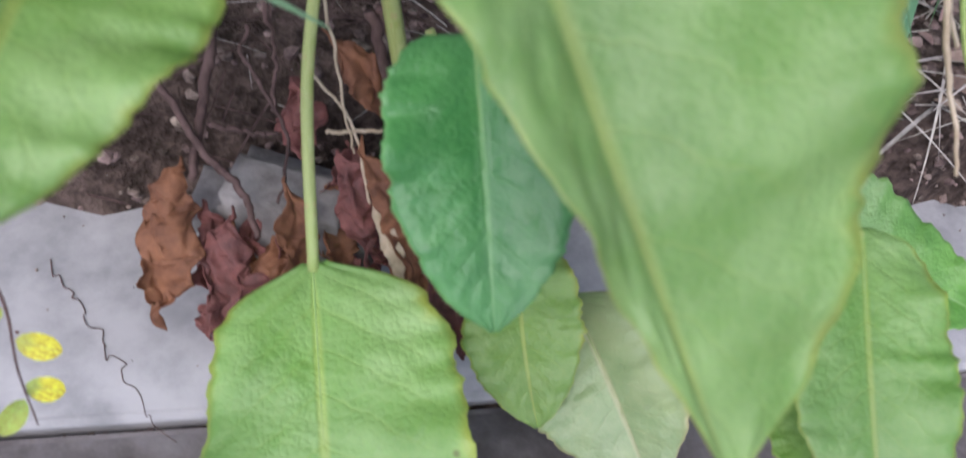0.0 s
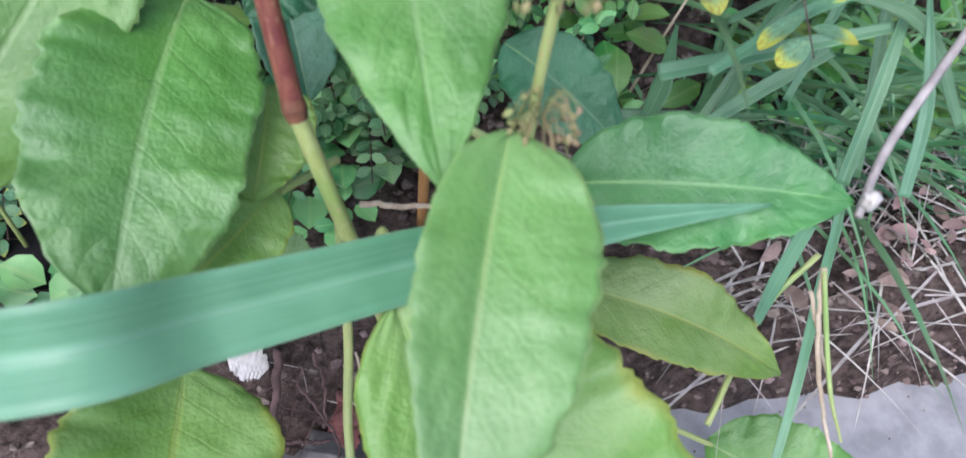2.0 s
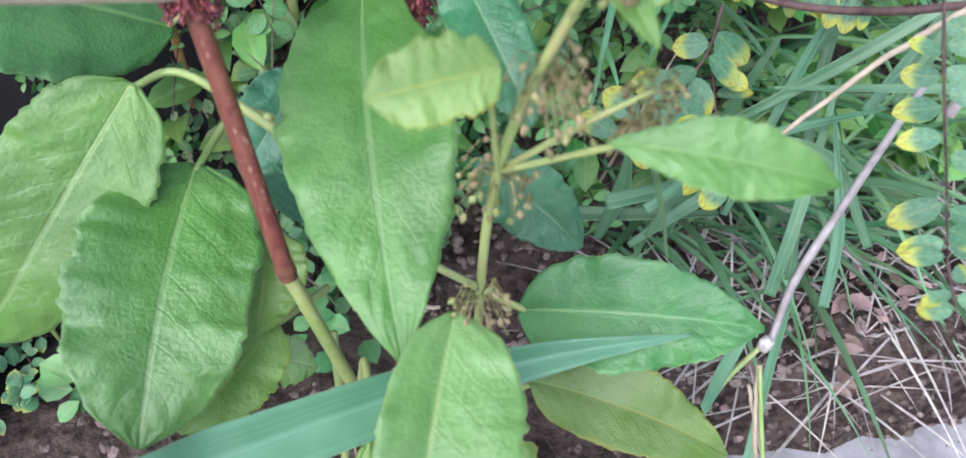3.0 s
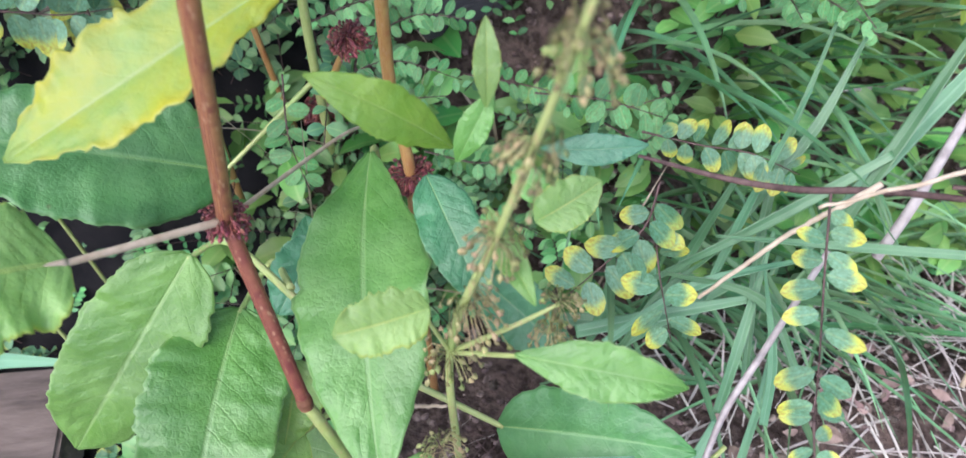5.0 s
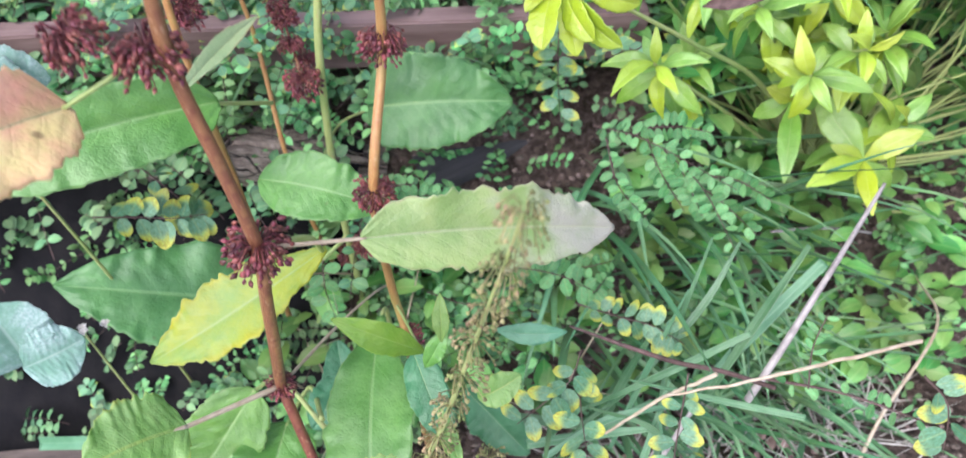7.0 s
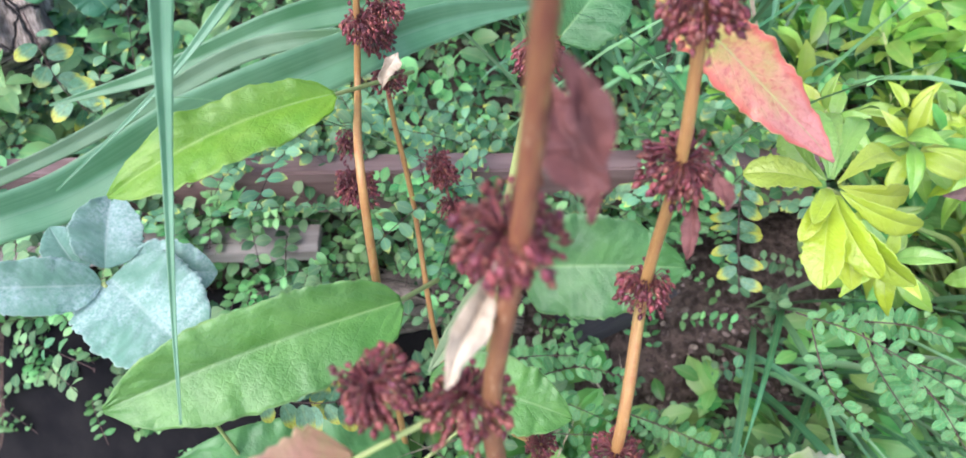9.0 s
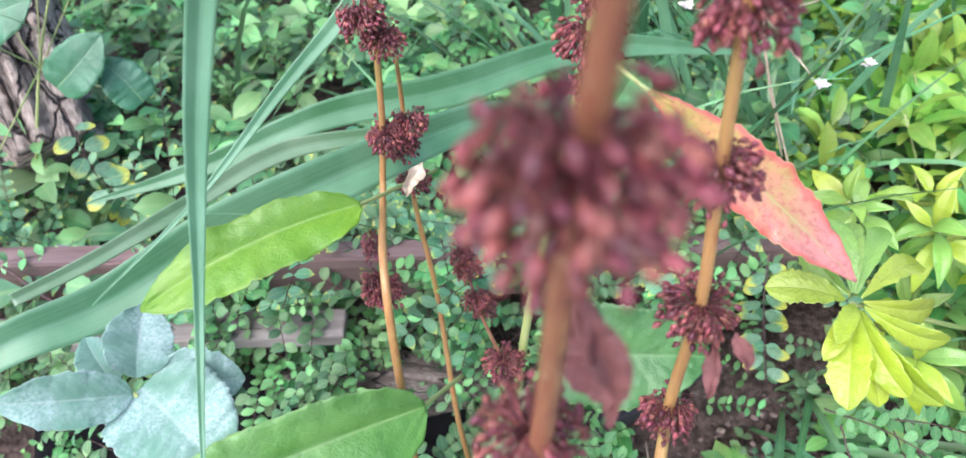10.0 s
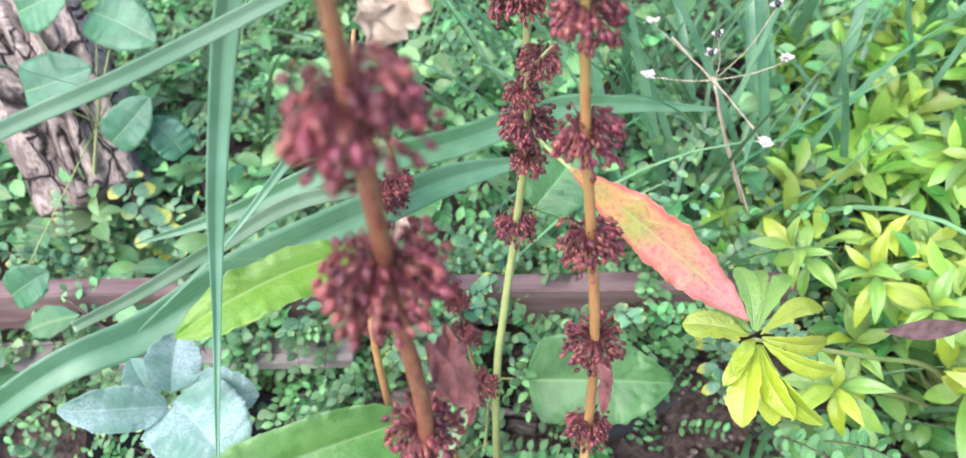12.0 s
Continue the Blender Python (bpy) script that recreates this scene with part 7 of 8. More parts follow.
frond(creeper_f, [(0.051, 0.563, 0.248), (0.085, 0.540, 0.255), (0.102, 0.549, 0.279)], 11, 0.0125, 0.0085, "leaflet_green", facing=(-0.013, -0.684, 0.729), seed=67)
frond(creeper_f, [(0.172, 0.640, 0.354), (0.208, 0.608, 0.358), (0.244, 0.577, 0.352)], 11, 0.0125, 0.0085, "leaflet_green", facing=(-0.186, -0.795, 0.578), seed=68)
frond(creeper_f, [(0.160, 0.650, 0.363), (0.175, 0.618, 0.359), (0.190, 0.594, 0.349)], 11, 0.0125, 0.0085, "leaflet_green", facing=(-0.168, -0.809, 0.564), seed=69)
frond(creeper_f, [(0.194, 0.641, 0.362), (0.220, 0.621, 0.380), (0.249, 0.599, 0.383)], 11, 0.0125, 0.0085, "leaflet_green", facing=(-0.217, -0.795, 0.566), seed=70)
seed_head = thing("seed_head", (0.017, 0.886, 0.492), "dry branched stalk with papery seed cups and black seeds", "seed head")
tube("stem", [(0.025, 0.880, 0.484), (-0.009, 0.890, 0.577), (-0.031, 0.895, 0.656)], (0.0012, 0.0011, 0.0009), "straw", seed_head)
tube("branch", [(-0.029, 0.893, 0.653), (-0.060, 0.904, 0.675), (-0.098, 0.911, 0.705)], (0.0006, 0.0005), "straw", seed_head)
tube("branch", [(-0.029, 0.893, 0.653), (-0.059, 0.890, 0.652), (-0.097, 0.883, 0.658)], (0.0006, 0.0005), "straw", seed_head)
tube("branch", [(-0.029, 0.893, 0.653), (0.005, 0.875, 0.624), (0.031, 0.853, 0.602)], (0.0006, 0.0005), "straw", seed_head)
tube("branch", [(-0.029, 0.893, 0.653), (0.010, 0.900, 0.661), (0.040, 0.903, 0.676)], (0.0006, 0.0005), "straw", seed_head)
tube("branch", [(-0.029, 0.893, 0.653), (-0.026, 0.904, 0.670), (-0.031, 0.912, 0.694)], (0.0006, 0.0005), "straw", seed_head)
tube("branch", [(-0.029, 0.893, 0.653), (0.002, 0.914, 0.684), (0.023, 0.929, 0.722)], (0.0006, 0.0005), "straw", seed_head)
seed_cup(seed_head, (-0.098, 0.909, 0.706), False)
seed_cup(seed_head, (-0.097, 0.881, 0.659), False)
seed_cup(seed_head, (0.031, 0.852, 0.604), False)
seed_cup(seed_head, (0.040, 0.901, 0.677), False)
seed_cup(seed_head, (-0.031, 0.910, 0.695), True)
seed_cup(seed_head, (0.023, 0.927, 0.722), True)
seed_cup(seed_head, (-0.035, 0.900, 0.678), True)
tagged(tube("dry_straw", [(0.420, 0.470, 0.040), (0.439, 0.531, 0.110), (0.506, 0.656, 0.130), (0.520, 0.780, 0.060)], (0.0024, 0.0022, 0.0018, 0.001), "straw", None), "curved dry straw standing in the grass", "straw")
tagged(tube("stick", [(0.305, 0.755, 0.145), (0.380, 0.795, 0.120), (0.456, 0.828, 0.085)], (0.0020, 0.0022, 0.0018), "stick", None), "thin pale grey stick lying level in the grass", "stick")
stalk_joint = rough_block("stalk_joint", 0.115, 0.121, 0.248, 0.254, 0.277, 0.287, "white", 0.003, 0.0022, 4.0, 0.3)
tagged(stalk_joint, "whitish papery joint on the grass stalk", "joint")
dead_leaf = thing("dead_leaf", (0.153, 0.677, 0.543), "dry grey leaf caught in the shrub", "dead leaf", "dead leaves")
leaf(dead_leaf, (0.153, 0.677, 0.543), (0.216, 0.680, 0.567), 0.018, (-0.234, -0.658, 0.716), "twig", "lance", arch=0.06, fold=0.4, wave=0.1, seed=113)
dead_leaf = thing("dead_leaf", (-0.138, 0.416, 0.962), "large tan dry leaf hanging on the dock stalk", "dead leaf", "dead leaves")
leaf(dead_leaf, (-0.138, 0.416, 0.962), (-0.118, 0.442, 0.988), 0.024, (0.444, -0.787, 0.429), "straw", "lance", arch=0.06, fold=0.60, wave=0.1, crumple=0.3, seed=114)
dead_leaf = thing("dead_leaf", (-0.266, 0.579, 0.663), "small tan bract on the fruiting stalk", "dead leaf", "dead leaves")
leaf(dead_leaf, (-0.266, 0.579, 0.663), (-0.259, 0.600, 0.680), 0.012, (0.358, -0.673, 0.647), "straw", "lance", arch=0.06, fold=0.60, wave=0.1, crumple=0.3, seed=115)
leaf(dock_f, (-0.005, 0.342, 0.483), (-0.020, 0.320, 0.454), 0.016, (0.047, -0.807, 0.588), "leaf_mid", "lance", arch=0.1, fold=0.32, wave=0.05, seed=116)
leaf(dock_f, (-0.050, 0.362, 0.391), (-0.005, 0.301, 0.355), 0.035, (0.088, -0.450, 0.889), "leaf_blue", "oval", arch=0.06, fold=0.15, wave=0.05, seed=117)
leaf(dock_f, (0.012, 0.406, 0.377), (0.077, 0.413, 0.383), 0.021, (-0.004, -0.653, 0.758), "leaf_blue", "lance", arch=0.06, fold=0.15, wave=0.05, seed=118)
leaf(dock_f, (0.003, 0.355, 0.414), (0.027, 0.342, 0.402), 0.017, (0.061, -0.601, 0.797), "leaf_mid", "oval", arch=0.06, fold=0.32, wave=0.05, seed=119)
leaf(dock_a, (-0.131, 0.367, 0.307), (-0.155, 0.318, 0.277), 0.041, (0.268, -0.592, 0.760), "leaf_blue", "oval", arch=0.06, fold=0.15, wave=0.05, seed=120)


def shrub_crown():
    """The rest of the shrub: leafy shoots on thin branches, crowded, with gaps and an uneven outline."""
    rng = np.random.RandomState(77)
    B, T, N, Wd = [], [], [], []
    low = [[], [], [], []]
    root = np.array([0.36, 0.92, 0.10])
    n = 0
    while n < 430:
        c = np.array([rng.uniform(-0.02, 1.0), rng.uniform(0.62, 1.75), 0.0])
        edge = (c[0] - 0.45) ** 2 / 0.30 + (c[1] - 1.1) ** 2 / 0.36
        if edge > rng.uniform(0.75, 1.05) or c[1] < 0.86 + 0.08 * noise.noise(Vector((c[0] * 6, 0.4, 0.0))):
            continue
        top = 0.56 - 0.22 * edge + 0.08 * noise.noise(Vector((c[0] * 5, c[1] * 5, 1.0)))
        c[2] = top - abs(rng.normal(0, 0.11))
        n += 1
        up = np.array([rng.normal(0, 0.45), rng.normal(-0.25, 0.45), 1.0])
        up /= np.linalg.norm(up)
        # Shoots below the crown's top get the darker leaf copy, shade by colour.
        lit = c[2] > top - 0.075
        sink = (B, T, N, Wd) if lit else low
        if rng.rand() < 0.35:
            foot = root + (c - root) * 0.35 + rng.normal(0, 0.03, 3)
            tube("branch", [tuple(root), tuple(foot), tuple(c)], (0.003, 0.0022, 0.0012), "petiole", shrub, steps=10, sides=5)
        for k in range(rng.randint(9, 15)):
            a = k * 2.4 + rng.uniform(-0.3, 0.3)
            p = np.cross(up, (1, 0.2, 0.1))
            p /= np.linalg.norm(p)
            q = np.cross(up, p)
            d = (p * math.cos(a) + q * math.sin(a)) * rng.uniform(0.6, 1.0) + up * rng.uniform(-0.25, 0.75)
            d /= np.linalg.norm(d)
            L = rng.uniform(0.034, 0.060)
            b = c - up * 0.02 * k / 6 + d * 0.004
            sink[0].append(b), sink[1].append(b + d * L), sink[2].append(up + rng.normal(0, 0.2, 3)), sink[3].append(L * rng.uniform(0.32, 0.42))
    for mat, (b, t, nn, w) in (("shrub", (B, T, N, Wd)), ("shrub_shaded", low)):
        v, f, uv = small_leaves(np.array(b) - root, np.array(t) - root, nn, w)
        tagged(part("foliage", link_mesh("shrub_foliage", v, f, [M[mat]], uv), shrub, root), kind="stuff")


shrub_crown()


def ground_point(rng, area):
    x = rng.uniform(area[0], area[1])
    y = rng.uniform(area[2], area[3]) + 0.30 * x
    return np.array([x, y, float(ground_z(np.float64(x), np.float64(y)))])


def sprays(name, count, area, height, pairs, leaf_len, ratio, mat, seed, label, lean=0.7, gap=None):
    """Low creeping weeds: many small pinnate sprays over the soil."""
    rng = np.random.RandomState(seed)
    B, T, N, Wd = [], [], [], []
    sv, sf = [], []
    made = 0
    while made < count:
        g = ground_point(rng, area)
        if gap is not None and gap(g):
            continue
        if noise.noise(Vector((g[0] * 4 + seed, g[1] * 4, 0.5))) < -0.28:
            if rng.rand() < 0.75:
                continue
        made += 1
        d = np.array([rng.normal(0, lean), rng.normal(-0.25, lean), 1.0])
        d /= np.linalg.norm(d)
        h = rng.uniform(*height)
        start = g + np.array([0, 0, rng.uniform(0, height[0])])
        sag = rng.uniform(0.15, 0.6)
        pts = [start + d * h * k / (pairs + 1) + np.array([d[0] * 0.5, d[1] * 0.5, -1]) * sag * h * (k / (pairs + 1)) ** 2 for k in range(pairs + 2)]
        o = len(sv)
        for p in pts:
            sv += [p + (0.0006, 0, 0), p + (-0.0003, 0.0005, 0), p + (-0.0003, -0.0005, 0)]
        for k in range(pairs + 1):
            for j in range(3):
                sf.append((o + 3 * k + j, o + 3 * k + (j + 1) % 3, o + 3 * k + 3 + (j + 1) % 3, o + 3 * k + 3 + j))
        fc = np.array([rng.normal(0, 0.3), -0.35, 1.0])
        for k in range(1, pairs + 1):
            t = pts[k + 1] - pts[k - 1]
            t /= np.linalg.norm(t)
            sd = np.cross(t, fc)
            sd /= np.linalg.norm(sd) + 1e-9
            for sg in (-1, 1):
                dd = sd * sg + t * 0.35 + rng.normal(0, 0.2, 3)
                dd /= np.linalg.norm(dd)
                ll = leaf_len * rng.uniform(0.7, 1.2)
                B.append(pts[k]), T.append(pts[k] + dd * ll), N.append(fc + rng.normal(0, 0.3, 3)), Wd.append(ll * ratio)
    v, f, uv = small_leaves(B, T, N, Wd, 0.08)
    base = len(v)
    v = np.vstack([v, np.array(sv)])
    slots = [0] * len(f) + [1] * len(sf)
    f = f + [tuple(base + i for i in q) for q in sf]
    uv = np.vstack([uv, np.full((len(sv), 2), 0.5)])
    ob = new(name, link_mesh(name, v, f, [M[mat], M["twig"]], uv, slots=slots))
    return tagged(ob, label, "weeds", kind="stuff")


def broad_weeds(name, count, area, size, mat, seed, label, height=(0.03, 0.12), ratio=0.75):
    rng = np.random.RandomState(seed)
    B, T, N, Wd = [], [], [], []
    for _ in range(count):
        g = ground_point(rng, area)
        c = g + np.array([0, 0, rng.uniform(*height)])
        for k in range(rng.randint(2, 5)):
            a = rng.uniform(0, 6.28)
            d = np.array([math.cos(a), math.sin(a), rng.uniform(-0.4, 0.4)])
            L = rng.uniform(*size)
            b = c + d * L * 0.3 + rng.normal(0, 0.006, 3)
            B.append(b), T.append(b + d * L), N.append((rng.normal(0, 0.35), rng.normal(-0.35, 0.35), 1.0)), Wd.append(L * ratio * rng.uniform(0.8, 1.1))
    v, f, uv = small_leaves(B, T, N, Wd, 0.15)
    return tagged(new(name, link_mesh(name, v, f, [M[mat]], uv)), label, "weeds", kind="stuff")


def blades(name, count, area, length, width, mat, seed, label, heading=None, droop=(0.3, 0.9), rise=(0.5, 1.2)):
    """Loose grass: curved keeled ribbons, each with its own bend."""
    rng = np.random.RandomState(seed)
    v, f, uvs = [], [], []
    for _ in range(count):
        g = ground_point(rng, area)
        a = rng.uniform(0, 6.28) if heading is None else rng.normal(*heading)
        out = np.array([math.cos(a), math.sin(a), 0.0])
        L, w, dr, ri = rng.uniform(*length), rng.uniform(*width), rng.uniform(*droop), rng.uniform(*rise)
        o = len(v)
        side = np.array([-out[1], out[0], 0.0])
        n = 9
        for k in range(n):
            s = k / (n - 1)
            p = g + out * L * s + np.array([0, 0, 1]) * L * (ri * s - dr * s * s)
            p[2] = max(p[2], g[2] - 0.02)
            ww = w * (1 - s ** 2.2) * min(1, 0.5 + s * 3) / 2
            v += [p - side * ww + (0, 0, ww * 0.5), p, p + side * ww + (0, 0, ww * 0.5)]
            uvs += [(0, s), (0.5, s), (1, s)]
        for k in range(n - 1):
            b = o + 3 * k
            f += [(b, b + 1, b + 4, b + 3), (b + 1, b + 2, b + 5, b + 4)]
    ob = new(name, link_mesh(name, v, f, [M[mat]], uvs))
    return tagged(ob, label, "grass", kind="stuff")


blades("root_fibres", 170, (-0.24, 0.06, 0.255, 0.40), (0.025, 0.085), (0.0007, 0.0019), "twig", 211, "dark root fibres and rotted stalks on the soil", droop=(0.1, 0.3), rise=(0.05, 0.4))
blades("dry_fibres", 60, (-0.24, 0.06, 0.255, 0.40), (0.02, 0.06), (0.0006, 0.0013), "straw_grey", 212, "pale dry fibres strewn on the soil", droop=(0.1, 0.3), rise=(0.05, 0.35))

# right-hand grass and its dry litter
blades("grass", 120, (0.10, 0.42, 0.45, 0.70), (0.14, 0.34), (0.004, 0.010), "grass", 201, "tangled bluish green grass blades beside the soil")
blades("grass", 60, (0.02, 0.30, 0.50, 0.78), (0.16, 0.36), (0.005, 0.011), "grass", 202, "tangled bluish green grass blades beside the soil", heading=(-0.6, 0.5))
blades("grass", 45, (0.12, 0.35, 0.38, 0.52), (0.10, 0.26), (0.004, 0.008), "grass", 203, "tangled bluish green grass blades beside the soil", heading=(2.6, 0.5), rise=(0.25, 0.7))
broad_weeds("leaf_litter", 20, (0.16, 0.55, 0.28, 0.46), (0.010, 0.028), "litter", 320, "withered leaf scraps on the soil by the grass", (0.002, 0.012), 0.5)
blades("dry_grass", 260, (0.14, 0.55, 0.29, 0.52), (0.06, 0.20), (0.0012, 0.0034), "straw_grey", 204, "matted dry grass litter on the soil", droop=(0.1, 0.3), rise=(0.05, 0.35))
blades("grass", 70, (0.08, 0.5, 0.40, 0.72), (0.08, 0.2), (0.003, 0.007), "grass", 207, "short dense grass under the long blades", rise=(0.5, 1.4))
blades("grass", 160, (-1.0, 0.5, 1.15, 1.9), (0.2, 0.5), (0.005, 0.012), "grass", 205, "tall grass among the weeds on the bank", rise=(1.0, 2.2), droop=(0.4, 1.2))
blades("tall_grass", 70, (-0.30, 0.30, 1.0, 1.45), (0.16, 0.30), (0.010, 0.020), "tussock", 208, "broad upright grass blades behind the dock", rise=(2.2, 3.4), droop=(0.6, 1.6))
blades("grass", 60, (-0.35, 0.10, 0.86, 1.2), (0.15, 0.4), (0.005, 0.012), "grass", 206, "tall grass among the weeds on the bank", rise=(1.0, 2.2), droop=(0.4, 1.2))


sprays("low_weeds", 105, (-0.80, 0.10, 0.52, 0.92), (0.04, 0.12), 6, 0.012, 0.55, "creeper_green", 301, "low green weeds with tiny paired leaflets")
sprays("low_weeds", 80, (-0.70, 0.20, 0.45, 0.95), (0.04, 0.11), 5, 0.014, 0.72, "weed_blue", 302, "low bluish weeds with rounded leaflets")
sprays("low_weeds", 880, (-1.5, 1.0, 0.90, 2.0), (0.08, 0.22), 7, 0.019, 0.6, "creeper_green", 303, "low green weeds with small paired leaflets")
sprays("low_weeds", 420, (-1.5, 0.6, 0.85, 1.9), (0.08, 0.24), 6, 0.022, 0.7, "creeper", 304, "weeds with yellow-tipped paired leaflets")
sprays("low_weeds", 34, (-0.55, -0.28, 0.33, 0.55), (0.03, 0.08), 5, 0.014, 0.7, "creeper", 305, "small weeds with yellow-tipped leaflets")
sprays("low_weeds", 95, (0.15, 0.65, 0.50, 0.85), (0.05, 0.14), 6, 0.015, 0.6, "creeper_green", 306, "low green weeds with tiny paired leaflets")
sprays("low_weeds", 150, (-1.0, 0.05, 0.74, 0.90), (0.10, 0.20), 8, 0.015, 0.6, "creeper_green", 307, "low green weeds overhanging the plank")
sprays("low_weeds", 95, (-1.0, -0.1, 0.66, 0.86), (0.10, 0.20), 7, 0.017, 0.72, "weed_blue", 308, "low bluish weeds overhanging the plank")
sprays("low_weeds", 70, (-0.24, 0.06, 0.50, 0.63), (0.06, 0.14), 8, 0.0125, 0.62, "weed_blue", 309, "feathery bluish weeds behind the dock stalks", 0.5)
sprays("low_weeds", 42, (-0.26, 0.06, 0.50, 0.63), (0.07, 0.16), 7, 0.016, 0.5, "creeper_green", 310, "feathery green weeds behind the dock stalks", 0.45)
sprays("low_weeds", 70, (-1.1, 0.05, 0.80, 0.92), (0.14, 0.28), 9, 0.017, 0.6, "creeper", 315, "trailing weeds hanging over the plank", 0.6)
broad_weeds("broad_weeds", 620, (-1.6, 0.4, 0.90, 2.0), (0.022, 0.052), "weed", 311, "broad-leaved weeds covering the bank", (0.05, 0.22), 0.6)
broad_weeds("broad_weeds", 110, (-1.5, -0.55, 0.70, 1.4), (0.035, 0.07), "weed_blue", 312, "broad bluish weeds beside the rotten log", (0.04, 0.18), 0.62)
broad_weeds("broad_weeds", 60, (-0.32, -0.12, 0.36, 0.55), (0.015, 0.03), "weed", 313, "small round clover-like weeds on the soil", (0.01, 0.04), 0.95)
broad_weeds("broad_weeds", 500, (-2.6, 2.0, 1.8, 3.2), (0.06, 0.12), "weed", 314, "dense weeds at the back of the bank", (0.05, 0.35))

# Both stands wear the shaded shrub green, so their shade is in the colour.
broad_weeds("broad_weeds", 46, (-0.30, 0.06, 0.50, 0.66), (0.028, 0.055), "shrub_shaded", 316, "broad weeds behind the dock stalks, shade put into their dark green", (0.02, 0.10), 0.55)
broad_weeds("broad_weeds", 150, (0.12, 0.62, 0.52, 0.82), (0.025, 0.050), "shrub_shaded", 317, "dark leafy weeds between the grass and the shrub", (0.03, 0.15), 0.55)
blades("dry_stems", 26, (-0.30, 0.06, 0.46, 0.66), (0.05, 0.16), (0.002, 0.004), "straw", 213, "thin ochre stems among the weeds behind the dock", rise=(1.0, 2.6), droop=(0.1, 0.5))

# planks, sheet and log
plank("plank", (-1.30, 0.445, 0.460), (0.10, 0.868, 0.368), 0.030, 0.066, "board", "weathered red-brown plank edging the bank", seed=2.0)
plank("plank", (-1.05, 0.465, 0.395), (-0.42, 0.655, 0.365), 0.04, 0.018, "board_pale", "pale split plank lying below the edging", seed=5.0)
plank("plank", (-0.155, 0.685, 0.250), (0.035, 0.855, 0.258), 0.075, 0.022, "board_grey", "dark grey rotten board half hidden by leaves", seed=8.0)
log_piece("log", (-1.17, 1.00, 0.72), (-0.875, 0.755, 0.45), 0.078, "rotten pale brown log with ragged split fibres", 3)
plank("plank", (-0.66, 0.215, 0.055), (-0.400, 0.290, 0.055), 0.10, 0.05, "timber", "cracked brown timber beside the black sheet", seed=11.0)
log_piece("log", (-0.52, 0.62, 0.27), (-0.20, 0.69, 0.25), 0.03, "dark log under the edging plank", 5)
pink_stone = rough_block("stone", -0.79, -0.73, 0.60, 0.65, 0.30, 0.44, "slab", 0.02, 0.006, 12.0)
tagged(pink_stone, "pale pinkish stone among the weeds", "stone")

broad_plant = thing("broad_leaved_weed", (-0.837, 0.762, 0.546), "weed with broad bluish green leaves beside the rotten log", "weed")
tube("stem", [(-0.852, 0.731, 0.479), (-0.821, 0.793, 0.599), (-0.800, 0.877, 0.701)], (0.002, 0.0018, 0.001), "petiole", broad_plant)
leaf(broad_plant, (-0.864, 0.742, 0.658), (-0.771, 0.778, 0.679), 0.075, (0.55, -0.55, 0.63), "leaf_blue", "heart", arch=0.05, fold=0.15, wave=0.04, seed=160, cells=(36, 12), stalk=[(-0.823, 0.784, 0.584)], stalk_r=(0.001, 0.0008))
leaf(broad_plant, (-0.757, 0.739, 0.594), (-0.702, 0.781, 0.641), 0.055, (0.55, -0.55, 0.63), "leaf_blue", "heart", arch=0.05, fold=0.15, wave=0.04, seed=161, cells=(36, 12), stalk=[(-0.823, 0.784, 0.584)], stalk_r=(0.001, 0.0008))
leaf(broad_plant, (-0.822, 0.860, 0.709), (-0.722, 0.846, 0.678), 0.075, (0.55, -0.55, 0.63), "leaf_blue", "heart", arch=0.05, fold=0.15, wave=0.04, seed=162, cells=(36, 12), stalk=[(-0.823, 0.784, 0.584)], stalk_r=(0.001, 0.0008))
leaf(broad_plant, (-0.895, 0.815, 0.729), (-0.822, 0.840, 0.749), 0.07, (0.55, -0.55, 0.63), "leaf_blue", "heart", arch=0.05, fold=0.15, wave=0.04, seed=163, cells=(36, 12), stalk=[(-0.823, 0.784, 0.584)], stalk_r=(0.001, 0.0008))
leaf(broad_plant, (-0.776, 0.871, 0.669), (-0.804, 0.889, 0.730), 0.06, (0.55, -0.55, 0.63), "leaf_blue", "heart", arch=0.05, fold=0.15, wave=0.04, seed=164, cells=(36, 12), stalk=[(-0.823, 0.784, 0.584)], stalk_r=(0.001, 0.0008))
leaf(broad_plant, (-0.682, 0.773, 0.559), (-0.720, 0.778, 0.610), 0.05, (0.55, -0.55, 0.63), "leaf_blue", "heart", arch=0.05, fold=0.15, wave=0.04, seed=165, cells=(36, 12), stalk=[(-0.823, 0.784, 0.584)], stalk_r=(0.001, 0.0008))
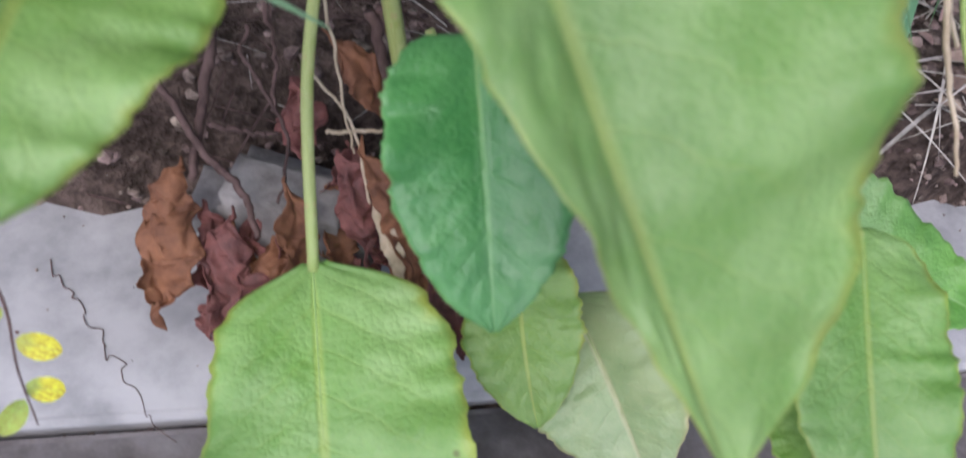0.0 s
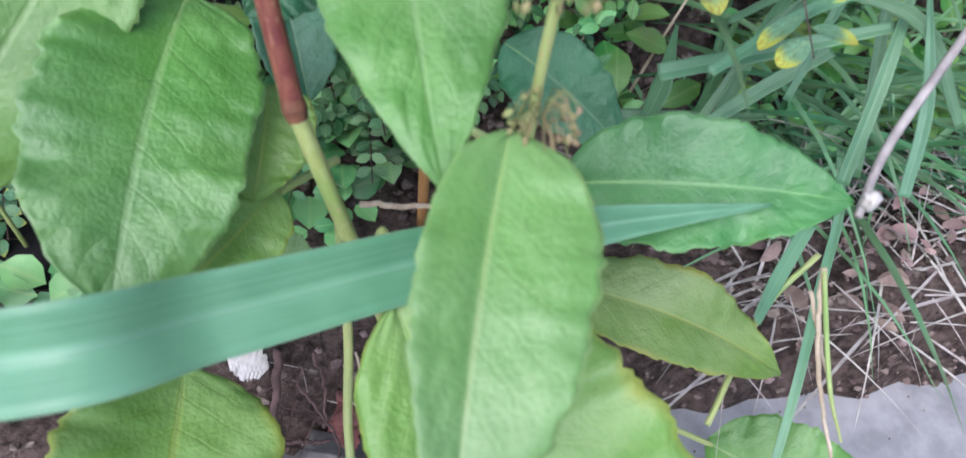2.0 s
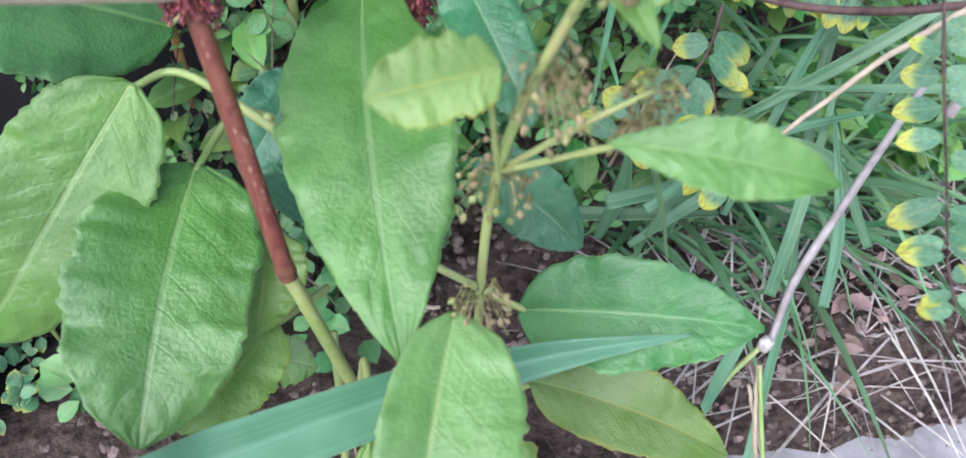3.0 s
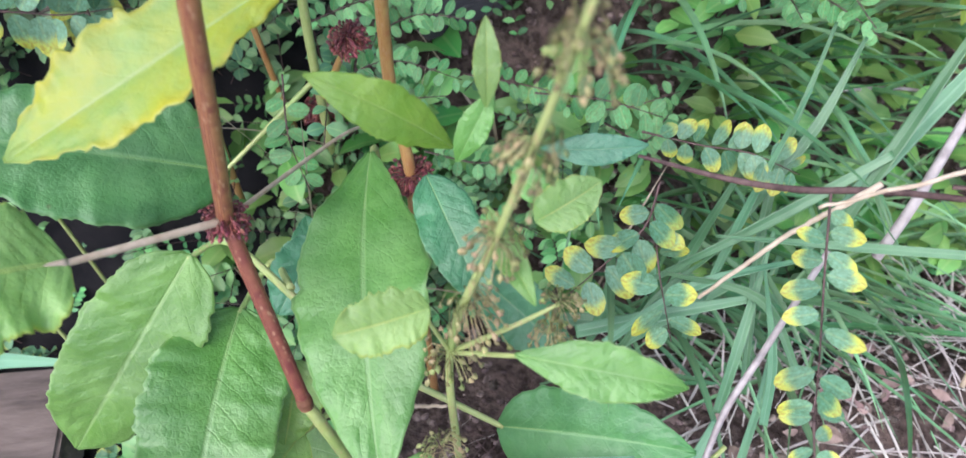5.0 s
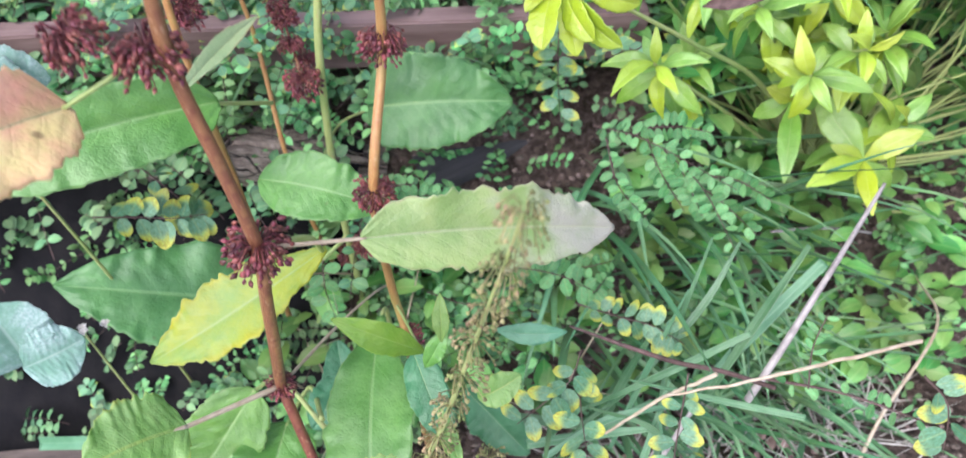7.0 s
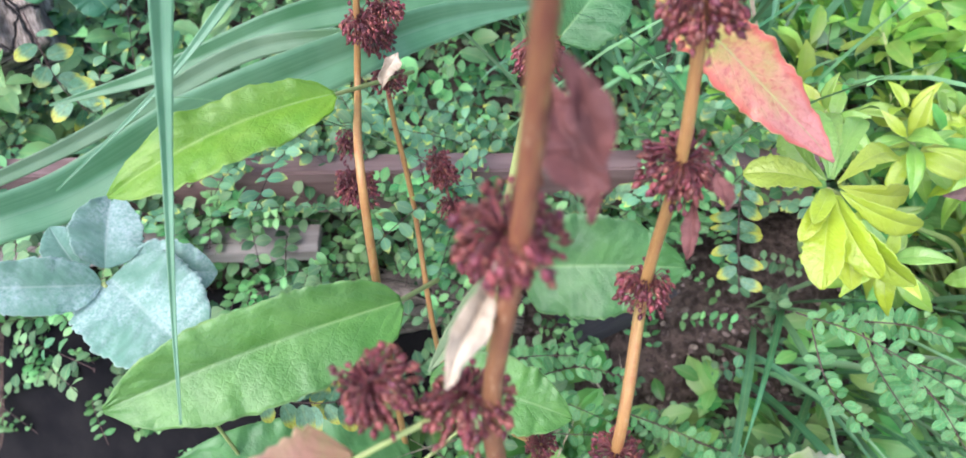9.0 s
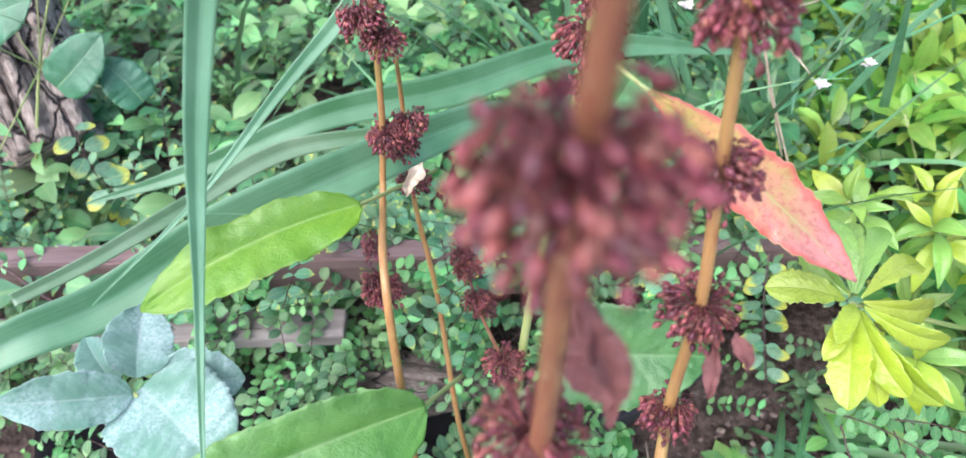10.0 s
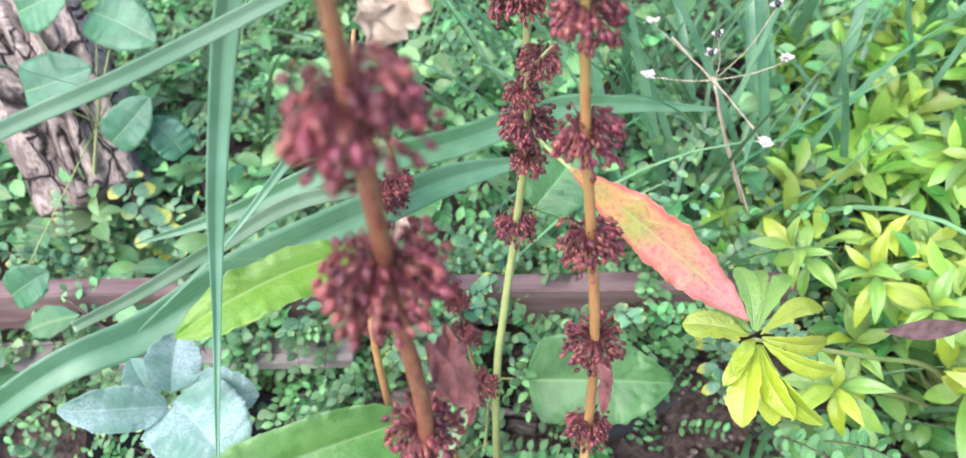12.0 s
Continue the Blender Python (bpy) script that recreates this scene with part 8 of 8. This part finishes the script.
leaf(broad_plant, (-0.781, 0.533, 0.518), (-0.727, 0.558, 0.546), 0.05, (0.55, -0.55, 0.63), "leaf_blue", "heart", arch=0.05, fold=0.15, wave=0.04, seed=166, cells=(36, 12), stalk=[(-0.823, 0.784, 0.584)], stalk_r=(0.001, 0.0008))


def black_sheet():
    xs, ys = np.linspace(-0.80, -0.235, 52), np.linspace(0.37, 0.78, 50)
    X, Y = np.meshgrid(xs, ys)
    Y = Y + 0.30 * X
    Z = ground_z(X, Y) + 0.018
    for i in range(X.shape[0]):
        for j in range(X.shape[1]):
            Z[i, j] += 0.014 * noise.fractal(Vector((X[i, j] * 9, Y[i, j] * 9, 4.0)), 1.0, 2.0, 3)
            X[i, j] += 0.03 * noise.noise(Vector((Y[i, j] * 8, 0, 2.0)))
            Y[i, j] += 0.03 * noise.noise(Vector((X[i, j] * 8, 1.0, 0)))
    m = X.shape[1]
    v = np.stack([X, Y, Z], -1).reshape(-1, 3)
    f = [(i * m + j, i * m + j + 1, (i + 1) * m + j + 1, (i + 1) * m + j) for i in range(X.shape[0] - 1) for j in range(m - 1)]
    ob = new("ground_sheet", link_mesh("ground_sheet", v, f, [M["sheet"]]))
    md = ob.modifiers.new("thickness", "SOLIDIFY")
    md.thickness = 0.001
    tagged(ob, "crumpled black weed sheet on the soil", "sheet")


black_sheet()


def flower_head(at, size):
    rng = np.random.RandomState(int(at[0] * 1000) % 999)
    B, T, N, Wd = [], [], [], []
    for k in range(9):
        a = k * 0.698
        d = np.array([math.cos(a), math.sin(a), rng.uniform(0.2, 1.2)])
        d /= np.linalg.norm(d)
        B.append((0, 0, 0)), T.append(d * size), N.append((0, 0, 1)), Wd.append(size * 0.5)
    v, f, uv = small_leaves(B, T, N, Wd)
    ob = new("flower_head", link_mesh("flower_head", v, f, [M["white"]], uv))
    ob.location = at
    tagged(ob, "tiny whitish flower head on a thin stalk", "flower")


for at in ((-0.368, 0.331, 0.371), (-0.355, 0.345, 0.368), (-0.38, 0.34, 0.36), (0.026, 0.654, 0.755), (0.033, 0.720, 0.787), (-0.067, 0.703, 0.773)):
    flower_head(at, 0.006)
